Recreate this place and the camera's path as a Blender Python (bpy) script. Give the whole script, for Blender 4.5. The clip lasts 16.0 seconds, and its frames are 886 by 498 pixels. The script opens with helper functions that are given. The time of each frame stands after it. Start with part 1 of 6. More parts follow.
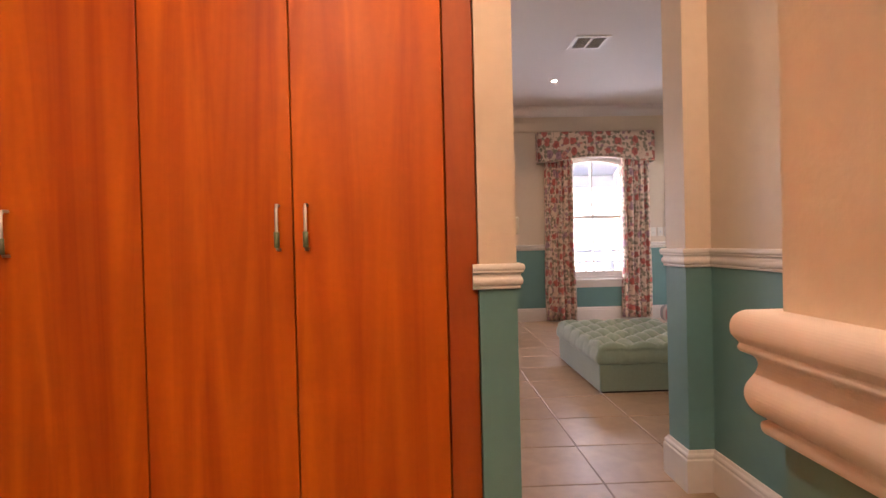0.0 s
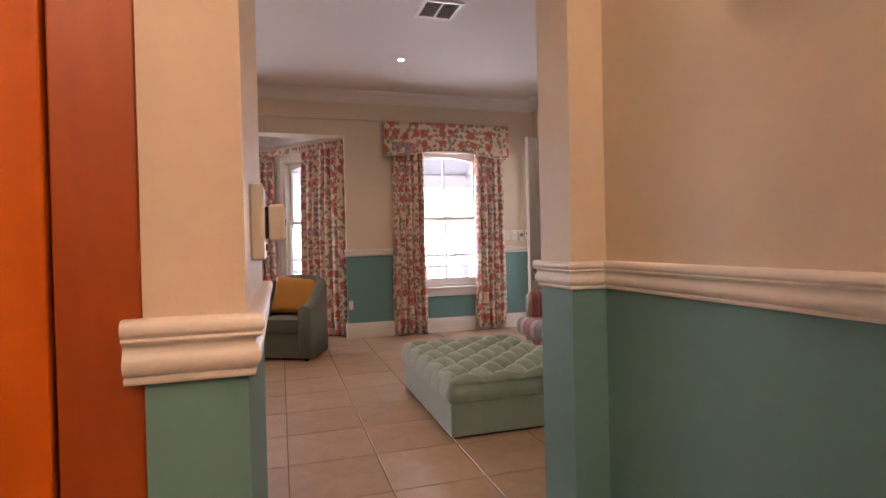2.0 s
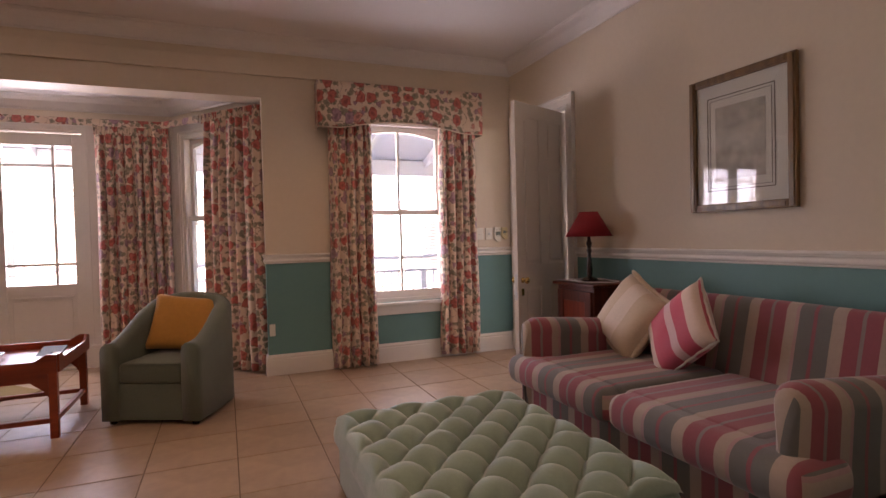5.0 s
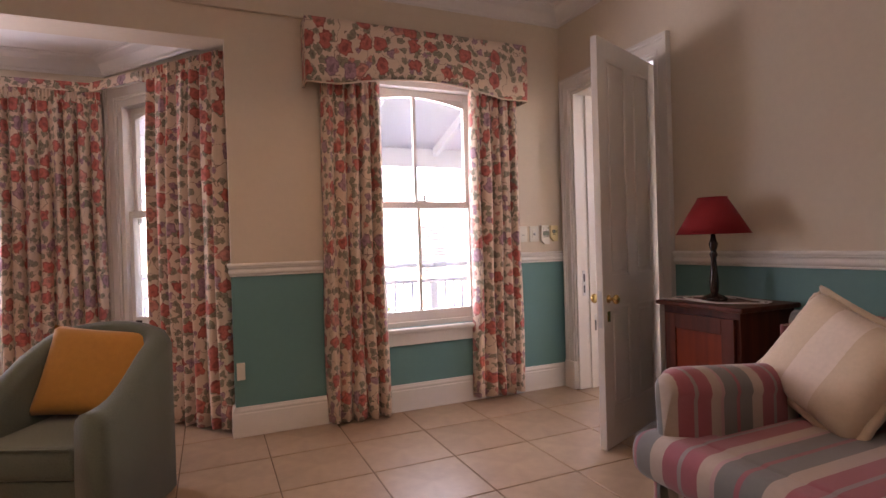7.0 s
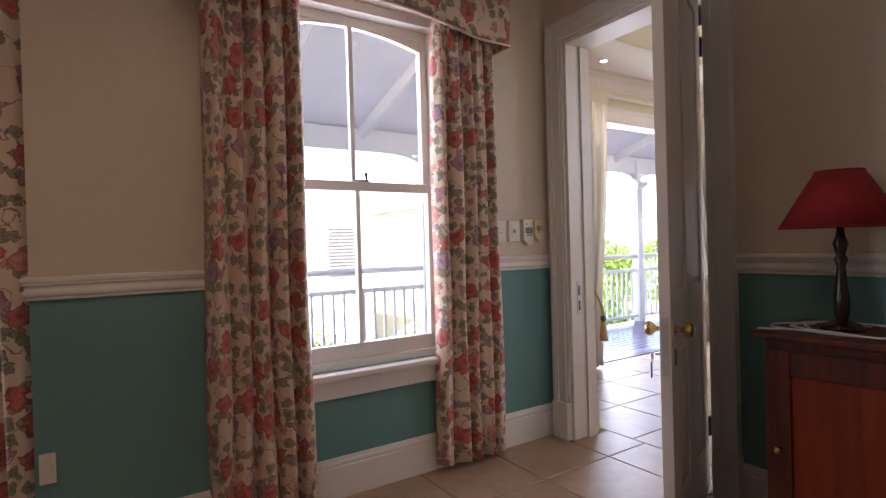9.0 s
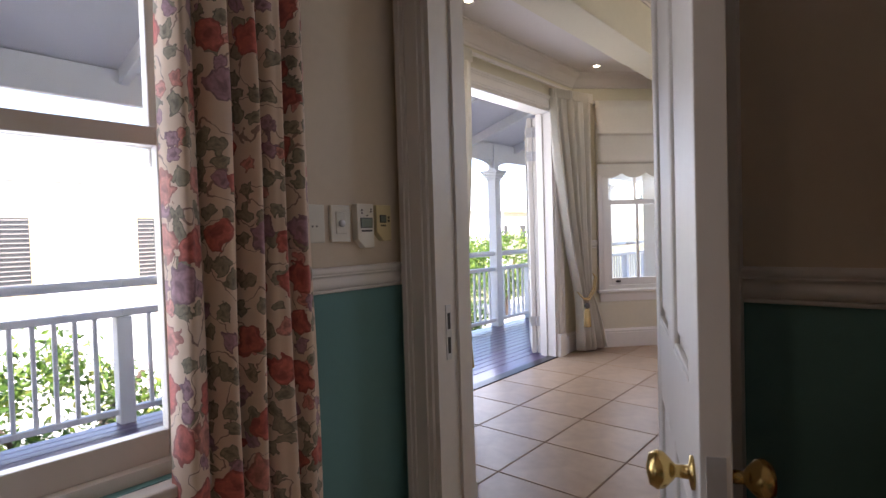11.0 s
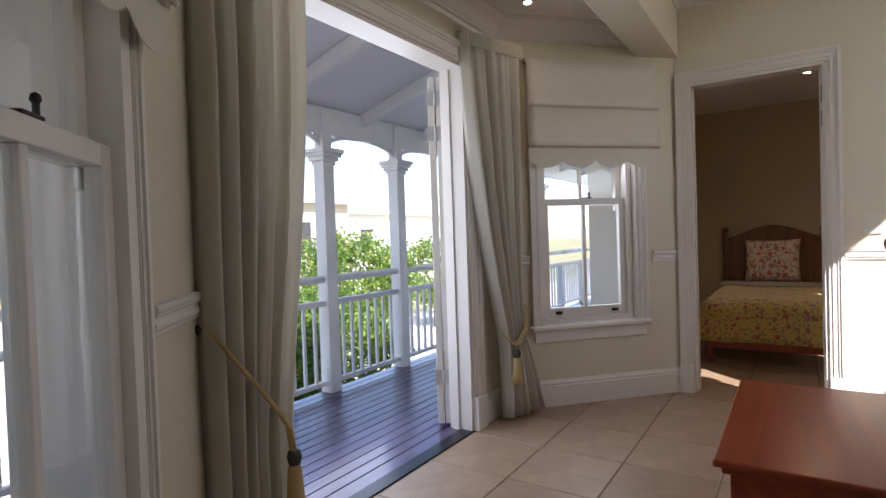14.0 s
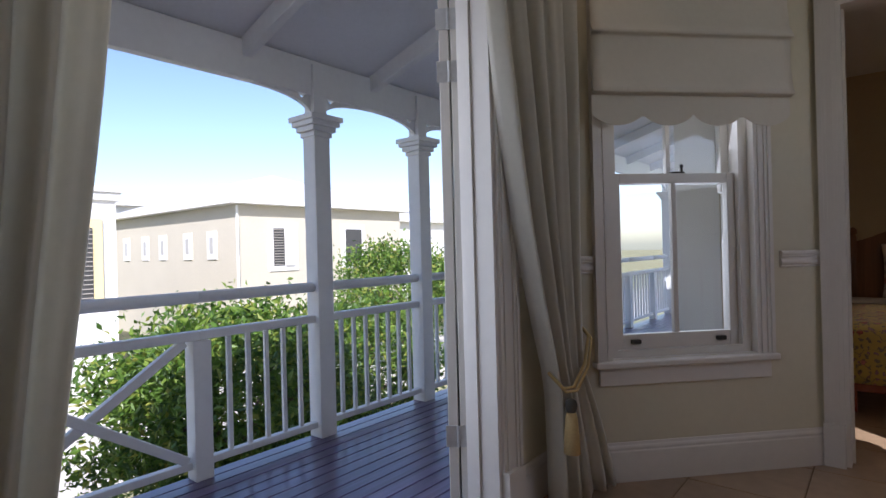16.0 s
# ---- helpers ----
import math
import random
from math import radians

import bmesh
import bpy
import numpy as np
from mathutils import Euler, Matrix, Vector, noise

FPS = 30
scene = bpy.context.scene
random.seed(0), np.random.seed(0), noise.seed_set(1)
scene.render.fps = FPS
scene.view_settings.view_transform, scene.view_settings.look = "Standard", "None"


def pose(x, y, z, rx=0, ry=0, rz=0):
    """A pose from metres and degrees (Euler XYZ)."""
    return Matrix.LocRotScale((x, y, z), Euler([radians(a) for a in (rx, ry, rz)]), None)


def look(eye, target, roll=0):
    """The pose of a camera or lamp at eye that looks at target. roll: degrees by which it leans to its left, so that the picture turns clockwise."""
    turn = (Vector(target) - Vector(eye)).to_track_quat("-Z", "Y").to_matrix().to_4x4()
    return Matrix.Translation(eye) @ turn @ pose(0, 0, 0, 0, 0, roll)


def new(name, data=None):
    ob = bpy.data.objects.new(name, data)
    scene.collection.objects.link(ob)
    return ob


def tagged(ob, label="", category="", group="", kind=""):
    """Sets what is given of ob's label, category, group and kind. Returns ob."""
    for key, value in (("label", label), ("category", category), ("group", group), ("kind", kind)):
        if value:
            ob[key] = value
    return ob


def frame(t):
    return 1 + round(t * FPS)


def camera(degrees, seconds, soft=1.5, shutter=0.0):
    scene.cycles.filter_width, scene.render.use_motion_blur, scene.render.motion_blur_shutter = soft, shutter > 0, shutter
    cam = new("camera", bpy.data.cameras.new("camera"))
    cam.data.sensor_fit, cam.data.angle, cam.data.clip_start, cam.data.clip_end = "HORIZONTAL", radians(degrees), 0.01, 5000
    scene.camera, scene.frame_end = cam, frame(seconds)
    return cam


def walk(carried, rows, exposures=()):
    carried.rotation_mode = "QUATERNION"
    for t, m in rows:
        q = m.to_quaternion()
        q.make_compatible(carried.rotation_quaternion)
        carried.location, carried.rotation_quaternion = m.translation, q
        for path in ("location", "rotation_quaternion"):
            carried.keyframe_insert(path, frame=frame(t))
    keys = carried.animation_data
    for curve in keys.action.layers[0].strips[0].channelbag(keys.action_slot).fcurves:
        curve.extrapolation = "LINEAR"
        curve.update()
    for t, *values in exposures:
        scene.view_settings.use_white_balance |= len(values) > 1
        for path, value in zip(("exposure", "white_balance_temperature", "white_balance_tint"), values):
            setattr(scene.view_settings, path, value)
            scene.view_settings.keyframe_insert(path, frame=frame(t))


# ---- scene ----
cam = camera(79.3, 16.0)
PATH = [
    (0, (0.447, 0.649, 1.167), (0.508, 2.648, 1.146), -1.4),
    (0.5, (0.494, 0.830, 1.171), (0.674, 2.822, 1.15), -1.5),
    (1, (0.543, 1.080, 1.187), (0.950, 3.038, 1.158), -1.5),
    (1.5, (0.665, 1.343, 1.199), (1.189, 3.273, 1.168), -1.6),
    (2, (0.779, 1.613, 1.184), (1.362, 3.526, 1.159), -1.3),
    (2.5, (0.896, 1.838, 1.203), (1.543, 3.73, 1.175), -1.3),
    (3, (1.057, 2.114, 1.216), (1.734, 3.995, 1.185), -1.4),
    (3.5, (1.144, 2.366, 1.222), (1.821, 4.247, 1.192), -1.4),
    (4, (1.227, 2.68, 1.215), (1.907, 4.561, 1.187), -1.4),
    (4.2, (1.21, 2.738, 1.235), (1.908, 4.612, 1.197), -1.4),
    (6.3, (1.367, 4.245, 1.239), (2.139, 6.09, 1.199), -1.5),
    (6.5, (1.39, 4.335, 1.22), (2.158, 6.182, 1.197), -1.6),
    (7, (1.455, 4.699, 1.203), (2.256, 6.532, 1.184), -1.7),
    (7.5, (1.504, 5.023, 1.196), (2.333, 6.843, 1.18), -1.7),
    (8, (1.566, 5.356, 1.209), (2.484, 7.133, 1.191), -1.7),
    (8.5, (1.664, 5.668, 1.193), (2.668, 7.397, 1.177), -1.7),
    (9, (1.768, 5.957, 1.19), (2.869, 7.626, 1.176), -1.6),
    (9.5, (1.889, 6.227, 1.199), (3.198, 7.739, 1.182), -1.7),
    (9.7, (1.989, 6.327, 1.201), (3.348, 7.794, 1.181), -1.7),
    (11.8, (3.109, 7.235, 1.244), (4.68, 8.472, 1.191), -1.7),
    (12, (3.197, 7.299, 1.254), (4.781, 8.519, 1.205), -1.7),
    (12.5, (3.449, 7.42, 1.234), (5.077, 8.582, 1.184), -1.7),
    (13, (3.738, 7.51, 1.24), (5.386, 8.641, 1.191), -1.7),
    (13.5, (4.028, 7.59, 1.25), (5.693, 8.697, 1.204), -1.7),
    (14, (4.352, 7.683, 1.271), (6.021, 8.784, 1.227), -1.9),
    (14.5, (4.627, 7.759, 1.245), (6.284, 8.877, 1.211), -1.8),
    (15, (4.885, 7.901, 1.249), (6.537, 9.027, 1.213), -1.9),
    (15.5, (5.175, 8.031, 1.211), (6.797, 9.201, 1.188), -1.8),
    (16, (5.451, 8.192, 1.169), (6.995, 9.464, 1.17), -1.5),
]
EXPOSURES = [
    (0, 3.8, 6500, 31),
    (1.5, 3.8, 6500, 31),
    (2.5, 3.35, 6700, 34),
    (3.5, 2.85, 7000, 38),
    (4.2, 3.0, 7000, 38),
    (6.5, 3.35, 6800, 37),
    (7, 3.4, 6750, 36),
    (8, 3.25, 6500, 32),
    (9, 2.8, 6300, 27),
    (9.7, 2.55, 6250, 26),
    (11.8, 1.7, 6200, 22),
    (12, 1.75, 6200, 22),
    (12.5, 2.0, 6200, 22),
    (13.5, 1.55, 6150, 20),
    (14.5, 1.2, 6100, 19),
    (16, 0.6, 5900, 19),
]
walk(cam, [(t, look(eye, target, roll)) for t, eye, target, roll in PATH], EXPOSURES)

# ---- world, sun, large lights ----
world = bpy.data.worlds.new("world")
scene.world = world
world.use_nodes = True
wn = world.node_tree
sky = wn.nodes.new("ShaderNodeTexSky")
sky.sky_type = "NISHITA"
sky.sun_disc = False
SUN_EL, SUN_AZ = 38.0, 222.0  # degrees; azimuth clockwise from +y
sky.sun_elevation, sky.sun_rotation = radians(SUN_EL), radians(SUN_AZ)
wn.links.new(sky.outputs[0], wn.nodes["Background"].inputs[0])
wn.nodes["Background"].inputs[1].default_value = 0.15


def lamp(name, kind, m, power, colour, **more):
    data = bpy.data.lights.new(name, kind)
    data.energy, data.color = power, colour
    if kind == "AREA":
        data.shape, data.size, data.size_y = "RECTANGLE", more["size"][0], more["size"][1]
    elif kind == "SUN":
        data.angle = radians(0.53)
    elif kind == "SPOT":
        data.spot_size, data.spot_blend, data.shadow_soft_size = radians(more["cone"]), 0.6, 0.04
    else:
        data.shadow_soft_size = more.get("radius", 0.05)
    ob = new(name, data)
    ob.matrix_world = m
    return ob


saz, sel = radians(SUN_AZ), radians(SUN_EL)
SUNWARD = Vector((math.sin(saz) * math.cos(sel), math.cos(saz) * math.cos(sel), math.sin(sel)))
lamp("sun", "SUN", look(SUNWARD * 30, (0, 0, 0)), 5.0, (1.0, 0.95, 0.87))

# daylight that enters by the glazed openings
DAY = (0.86, 0.93, 1.0)
lamp("skylight_window", "AREA", look((2.9, 8.66, 1.5), (2.9, 5, 1.1)), 3.6, DAY, size=(0.9, 1.75))
lamp("skylight_french_doors", "AREA", look((-0.81, 9.74, 1.55), (-0.3, 5, 1.5)), 8.5, DAY, size=(1.4, 1.4))
lamp("skylight_bifold", "AREA", look((6.63, 10.05, 1.25), (6.6, 6, 0.6)), 8.5, DAY, size=(1.4, 2.2))
lamp("skylight_hall_window", "AREA", look((8.53, 9.02, 1.4), (7.6, 8.1, 1.0)), 2.2, DAY, size=(0.6, 1.4))

# fill lamp at the added stairwell opening, to brighten the hall walls
lamp("stair_opening_fill", "AREA", look((7.66, 5.55, 2.4), (6.6, 8.4, 0.9)), 2.6, DAY, size=(0.85, 1.2))

# ---- materials ----
def material(name, base, rough=0.6, metal=0.0, spread=0.06, grain=40.0, big=2.5, bump=0.08, bump_scale=None, coat=0.0, spec=0.5, sheen=0.0):
    """A plain surface: two scales of colour variation and a fine relief."""
    m = bpy.data.materials.new(name)
    m.use_nodes = True
    nt = m.node_tree
    n, l = nt.nodes, nt.links
    b = n["Principled BSDF"]
    geo = n.new("ShaderNodeTexCoord")
    fine, broad = n.new("ShaderNodeTexNoise"), n.new("ShaderNodeTexNoise")
    fine.inputs["Scale"].default_value, broad.inputs["Scale"].default_value = grain, big
    fine.inputs["Detail"].default_value = broad.inputs["Detail"].default_value = 4
    l.new(geo.outputs["Object"], fine.inputs["Vector"])
    l.new(geo.outputs["Object"], broad.inputs["Vector"])
    add = n.new("ShaderNodeMath")
    add.operation = "ADD"
    l.new(fine.outputs["Fac"], add.inputs[0])
    l.new(broad.outputs["Fac"], add.inputs[1])
    rng = n.new("ShaderNodeMapRange")
    rng.inputs["From Min"].default_value, rng.inputs["From Max"].default_value = 0.6, 1.4
    rng.inputs["To Min"].default_value, rng.inputs["To Max"].default_value = 1 - spread, 1 + spread
    l.new(add.outputs[0], rng.inputs["Value"])
    hsv = n.new("ShaderNodeHueSaturation")
    hsv.inputs["Color"].default_value = (*base, 1)
    l.new(rng.outputs["Result"], hsv.inputs["Value"])
    l.new(hsv.outputs["Color"], b.inputs["Base Color"])
    b.inputs["Roughness"].default_value, b.inputs["Metallic"].default_value = rough, metal
    b.inputs["Coat Weight"].default_value, b.inputs["Specular IOR Level"].default_value = coat, spec
    b.inputs["Coat Roughness"].default_value = 0.15
    b.inputs["Sheen Weight"].default_value = sheen
    if bump:
        rel = n.new("ShaderNodeTexNoise")
        rel.inputs["Scale"].default_value = bump_scale or grain * 2.5
        rel.inputs["Detail"].default_value = 3
        l.new(geo.outputs["Object"], rel.inputs["Vector"])
        bm_ = n.new("ShaderNodeBump")
        bm_.inputs["Strength"].default_value, bm_.inputs["Distance"].default_value = bump, 0.01
        l.new(rel.outputs["Fac"], bm_.inputs["Height"])
        l.new(bm_.outputs["Normal"], b.inputs["Normal"])
    return m


def ramp(n, stops, constant=False):
    r = n.new("ShaderNodeValToRGB")
    if constant:
        r.color_ramp.interpolation = "CONSTANT"
    els = r.color_ramp.elements
    while len(els) < len(stops):
        els.new(0.5)
    for e, (p, c) in zip(els, stops):
        e.position, e.color = p, (*c, 1)
    return r


def two_tone(name, upper, lower, z):
    """Wall paint with another colour below the dado, at height z."""
    m = material(name, upper, rough=0.55, spread=0.03, grain=30, big=1.2, bump=0.05, bump_scale=180)
    n, l = m.node_tree.nodes, m.node_tree.links
    hsv = next(x for x in n if x.type == "HUE_SAT")
    pos, sep, cmp_ = n.new("ShaderNodeNewGeometry"), n.new("ShaderNodeSeparateXYZ"), n.new("ShaderNodeMath")
    cmp_.operation = "GREATER_THAN"
    cmp_.inputs[1].default_value = z
    l.new(pos.outputs["Position"], sep.inputs[0])
    l.new(sep.outputs["Z"], cmp_.inputs[0])
    r = ramp(n, [(0.0, lower), (0.5, upper)], True)
    l.new(cmp_.outputs[0], r.inputs[0])
    l.new(r.outputs[0], hsv.inputs["Color"])
    return m


def wood(name, dark, light, rough=0.35, scale=1.0, along="Z", coat=0.2, vary=False, spec=0.5):
    m = material(name, light, rough=rough, bump=0.04, coat=coat, spec=spec)
    n, l = m.node_tree.nodes, m.node_tree.links
    hsv = next(x for x in n if x.type == "HUE_SAT")
    tc, mp = n.new("ShaderNodeTexCoord"), n.new("ShaderNodeMapping")
    s = [9.0 * scale] * 3
    s["XYZ".index(along)] = 0.55 * scale
    mp.inputs["Scale"].default_value = s
    if vary:
        oi, mul = n.new("ShaderNodeObjectInfo"), n.new("ShaderNodeVectorMath")
        mul.operation = "SCALE"
        mul.inputs[0].default_value = (7.3, 3.1, 5.7)
        l.new(oi.outputs["Random"], mul.inputs["Scale"])
        l.new(mul.outputs[0], mp.inputs["Location"])
    no = n.new("ShaderNodeTexNoise")
    no.inputs["Scale"].default_value, no.inputs["Detail"].default_value, no.inputs["Distortion"].default_value = 1.0, 5, 1.2
    l.new(tc.outputs["Object"], mp.inputs["Vector"])
    l.new(mp.outputs[0], no.inputs["Vector"])
    r = ramp(n, [(0.28, dark), (0.5, tuple((a + b) / 2 for a, b in zip(dark, light))), (0.72, light)])
    l.new(no.outputs["Fac"], r.inputs[0])
    l.new(r.outputs[0], hsv.inputs["Color"])
    return m


def floral(name, ground, scale=9.0, full=1.0):
    """Printed cotton: red, mauve and grey-green blooms with thin stems, on the cloth's own UV in metres."""
    m = material(name, ground, rough=0.85, spread=0.05, bump=0.05, bump_scale=900, sheen=0.2)
    n, l = m.node_tree.nodes, m.node_tree.links
    hsv = next(x for x in n if x.type == "HUE_SAT")
    uv = n.new("ShaderNodeUVMap")
    warp, addv, sc = n.new("ShaderNodeTexNoise"), n.new("ShaderNodeVectorMath"), n.new("ShaderNodeVectorMath")
    warp.inputs["Scale"].default_value, warp.inputs["Detail"].default_value = 22, 2
    sc.operation, addv.operation = "SCALE", "ADD"
    sc.inputs["Scale"].default_value = 0.045
    l.new(uv.outputs[0], warp.inputs["Vector"])
    l.new(warp.outputs["Color"], sc.inputs[0])
    l.new(uv.outputs[0], addv.inputs[0])
    l.new(sc.outputs[0], addv.inputs[1])
    last = None

    def blooms(sca, size, share, stops, off, ragged=0.55):
        nonlocal last
        mp, vo = n.new("ShaderNodeMapping"), n.new("ShaderNodeTexVoronoi")
        mp.inputs["Location"].default_value = (off, off * 0.7, 0)
        vo.voronoi_dimensions = "2D"
        vo.inputs["Scale"].default_value, vo.inputs["Randomness"].default_value = sca, 0.7
        l.new(addv.outputs[0], mp.inputs["Vector"])
        l.new(mp.outputs[0], vo.inputs["Vector"])
        sep = n.new("ShaderNodeSeparateColor")
        l.new(vo.outputs["Color"], sep.inputs[0])
        pick = ramp(n, stops, True)
        l.new(sep.outputs[0], pick.inputs[0])
        there = n.new("ShaderNodeMath")
        there.operation = "LESS_THAN"
        there.inputs[1].default_value = share
        l.new(sep.outputs[1], there.inputs[0])
        # ragged petals with a dark outline, streaks and a heart
        petal, ad, lt, both = n.new("ShaderNodeTexNoise"), n.new("ShaderNodeMath"), n.new("ShaderNodeMath"), n.new("ShaderNodeMath")
        petal.inputs["Scale"].default_value, petal.inputs["Detail"].default_value = sca * 3.0, 1
        l.new(mp.outputs[0], petal.inputs["Vector"])
        ad.operation, lt.operation, both.operation = "MULTIPLY_ADD", "LESS_THAN", "MULTIPLY"
        l.new(petal.outputs["Fac"], ad.inputs[0])
        ad.inputs[1].default_value = ragged
        l.new(vo.outputs["Distance"], ad.inputs[2])
        l.new(ad.outputs[0], lt.inputs[0])
        lt.inputs[1].default_value = size
        l.new(lt.outputs[0], both.inputs[0])
        l.new(there.outputs[0], both.inputs[1])
        lo = size - 0.30
        shade = ramp(n, [(max(0.0, lo), (0.7, 0.7, 0.7)), (lo + 0.08, (1.05, 1.05, 1.05)), (size - 0.085, (1.15, 1.15, 1.15)), (size - 0.045, (0.70, 0.70, 0.70))])
        l.new(ad.outputs[0], shade.inputs[0])
        streak, sm = n.new("ShaderNodeTexNoise"), n.new("ShaderNodeMath")
        streak.inputs["Scale"].default_value, streak.inputs["Detail"].default_value = sca * 9, 2
        l.new(mp.outputs[0], streak.inputs["Vector"])
        rg = n.new("ShaderNodeMapRange")
        rg.inputs["From Min"].default_value, rg.inputs["From Max"].default_value = 0.35, 0.65
        rg.inputs["To Min"].default_value, rg.inputs["To Max"].default_value = 0.82, 1.15
        l.new(streak.outputs["Fac"], rg.inputs["Value"])
        sm.operation = "MULTIPLY"
        l.new(shade.outputs[0], sm.inputs[0])
        l.new(rg.outputs["Result"], sm.inputs[1])
        dk = n.new("ShaderNodeHueSaturation")
        l.new(pick.outputs[0], dk.inputs["Color"])
        l.new(sm.outputs[0], dk.inputs["Value"])
        mx = n.new("ShaderNodeMix")
        mx.data_type = "RGBA"
        l.new(both.outputs[0], mx.inputs["Factor"])
        l.new(last, mx.inputs["A"])
        l.new(dk.outputs[0], mx.inputs["B"])
        last = mx.outputs["Result"]

    # stems
    st, ab, lt = n.new("ShaderNodeTexNoise"), n.new("ShaderNodeMath"), n.new("ShaderNodeMath")
    st.inputs["Scale"].default_value, st.inputs["Detail"].default_value = 9, 0.5
    l.new(addv.outputs[0], st.inputs["Vector"])
    ab.operation, lt.operation = "SUBTRACT", "COMPARE"
    ab.inputs[1].default_value = 0
    l.new(st.outputs["Fac"], ab.inputs[0])
    l.new(ab.outputs[0], lt.inputs[0])
    lt.inputs[1].default_value, lt.inputs[2].default_value = 0.5, 0.008
    mx = n.new("ShaderNodeMix")
    mx.data_type = "RGBA"
    mx.inputs["A"].default_value, mx.inputs["B"].default_value = (*ground, 1), (0.30, 0.20, 0.16, 1)
    l.new(lt.outputs[0], mx.inputs["Factor"])
    last = mx.outputs["Result"]
    GREEN, MAUVE, RED, ROSE = (0.27, 0.235, 0.165), (0.37, 0.22, 0.25), (0.49, 0.135, 0.105), (0.56, 0.25, 0.20)
    blooms(scale * 1.75, 0.62 * full, 0.62, [(0.0, GREEN), (0.45, MAUVE), (0.6, GREEN), (0.85, ROSE)], 3.3)
    blooms(scale * 1.3, 0.58 * full, 0.55, [(0.0, GREEN), (0.5, MAUVE), (0.65, GREEN)], 6.1, 0.6)
    blooms(scale * 0.85, 0.60 * full, 0.60, [(0.0, RED), (0.35, ROSE), (0.5, RED), (0.85, MAUVE)], 0.0, 0.5)
    l.new(last, hsv.inputs["Color"])
    return m


def stripes(name, colours, repeat):
    """Woven stripes across the cloth's own u, in metres."""
    m = material(name, colours[0][1], rough=0.9, spread=0.07, grain=60, bump=0.12, bump_scale=500, sheen=0.3)
    n, l = m.node_tree.nodes, m.node_tree.links
    hsv = next(x for x in n if x.type == "HUE_SAT")
    uv, sep, dv, fr = n.new("ShaderNodeUVMap"), n.new("ShaderNodeSeparateXYZ"), n.new("ShaderNodeMath"), n.new("ShaderNodeMath")
    dv.operation, fr.operation = "DIVIDE", "FRACT"
    dv.inputs[1].default_value = repeat
    l.new(uv.outputs[0], sep.inputs[0])
    l.new(sep.outputs["X"], dv.inputs[0])
    l.new(dv.outputs[0], fr.inputs[0])
    r = ramp(n, colours, True)
    l.new(fr.outputs[0], r.inputs[0])
    l.new(r.outputs[0], hsv.inputs["Color"])
    return m


CREAM, SEA = (0.66, 0.56, 0.43), (0.125, 0.275, 0.265)
WALL_LIVING = two_tone("cream_and_sea_green_paint", CREAM, SEA, 1.03)
WALL_HALL = material("pale_cream_paint", (0.67, 0.62, 0.47), rough=0.6, spread=0.03, grain=30, big=1.2, bump=0.05, bump_scale=180)
WALL_BED = material("buff_paint", (0.50, 0.40, 0.25), rough=0.6, spread=0.03, grain=30, big=1.2, bump=0.04)
CEIL = material("ceiling_paint", (0.72, 0.68, 0.64), rough=0.8, spread=0.02, bump=0.05, bump_scale=90)
TRIM = material("white_gloss_paint", (0.74, 0.70, 0.64), rough=0.38, spread=0.03, grain=25, bump=0.03)
WHITE = material("white_paint_outside", (0.83, 0.83, 0.83), rough=0.45, spread=0.04, grain=25, bump=0.03)
GROUT = material("tile_grout", (0.20, 0.14, 0.09), rough=0.9, spread=0.1)
BRASS = material("brass", (0.62, 0.44, 0.16), rough=0.25, metal=1.0, spread=0.1, bump=0.0)
STEEL = material("brushed_steel", (0.62, 0.62, 0.62), rough=0.45, metal=0.7, spread=0.1, bump=0.0)
IRON = material("dark_iron", (0.04, 0.035, 0.03), rough=0.5, metal=0.6, bump=0.0)
BLACK = material("black_plastic", (0.02, 0.02, 0.02), rough=0.4, bump=0.0)
PLASTIC = material("white_plastic", (0.74, 0.71, 0.62), rough=0.35, spread=0.02, bump=0.0)
YELLOWED = material("yellowed_plastic", (0.70, 0.60, 0.33), rough=0.4, spread=0.03, bump=0.0)
SCREEN = material("grey_display", (0.20, 0.24, 0.20), rough=0.15, bump=0.0)
WARDROBE_WOOD = wood("orange_varnished_wood", (0.34, 0.042, 0.001), (0.68, 0.155, 0.002), rough=0.42, scale=0.75, along="Z", coat=0.0, vary=True, spec=0.3)
RED_WOOD = wood("red_varnished_wood", (0.22, 0.035, 0.012), (0.37, 0.062, 0.016), rough=0.30, scale=1.6, along="X", coat=0.15)
DARK_WOOD = wood("dark_mahogany", (0.050, 0.013, 0.007), (0.12, 0.028, 0.014), rough=0.42, scale=1.8, along="Z", coat=0.0, spec=0.2)
BROWN_WOOD = wood("brown_stained_wood", (0.12, 0.055, 0.025), (0.22, 0.10, 0.045), rough=0.35, scale=1.8, along="Z")
BLACK_WOOD = wood("near_black_turned_wood", (0.018, 0.010, 0.008), (0.05, 0.022, 0.014), rough=0.25, scale=3, along="Z")
GILT = wood("aged_gilt_wood", (0.10, 0.05, 0.015), (0.24, 0.13, 0.04), rough=0.4, scale=3, along="Z")
# dark boards; the violet in the colour stands in for reflected blue sky
DECK = wood("sky_tinted_dark_decking", (0.060, 0.042, 0.095), (0.140, 0.098, 0.200), rough=0.30, scale=2.0, along="X", coat=0.4, vary=True)
FLORAL = floral("floral_cotton", (0.70, 0.55, 0.42))
BEDDING = floral("floral_bedding", (0.64, 0.49, 0.14), scale=15, full=0.80)
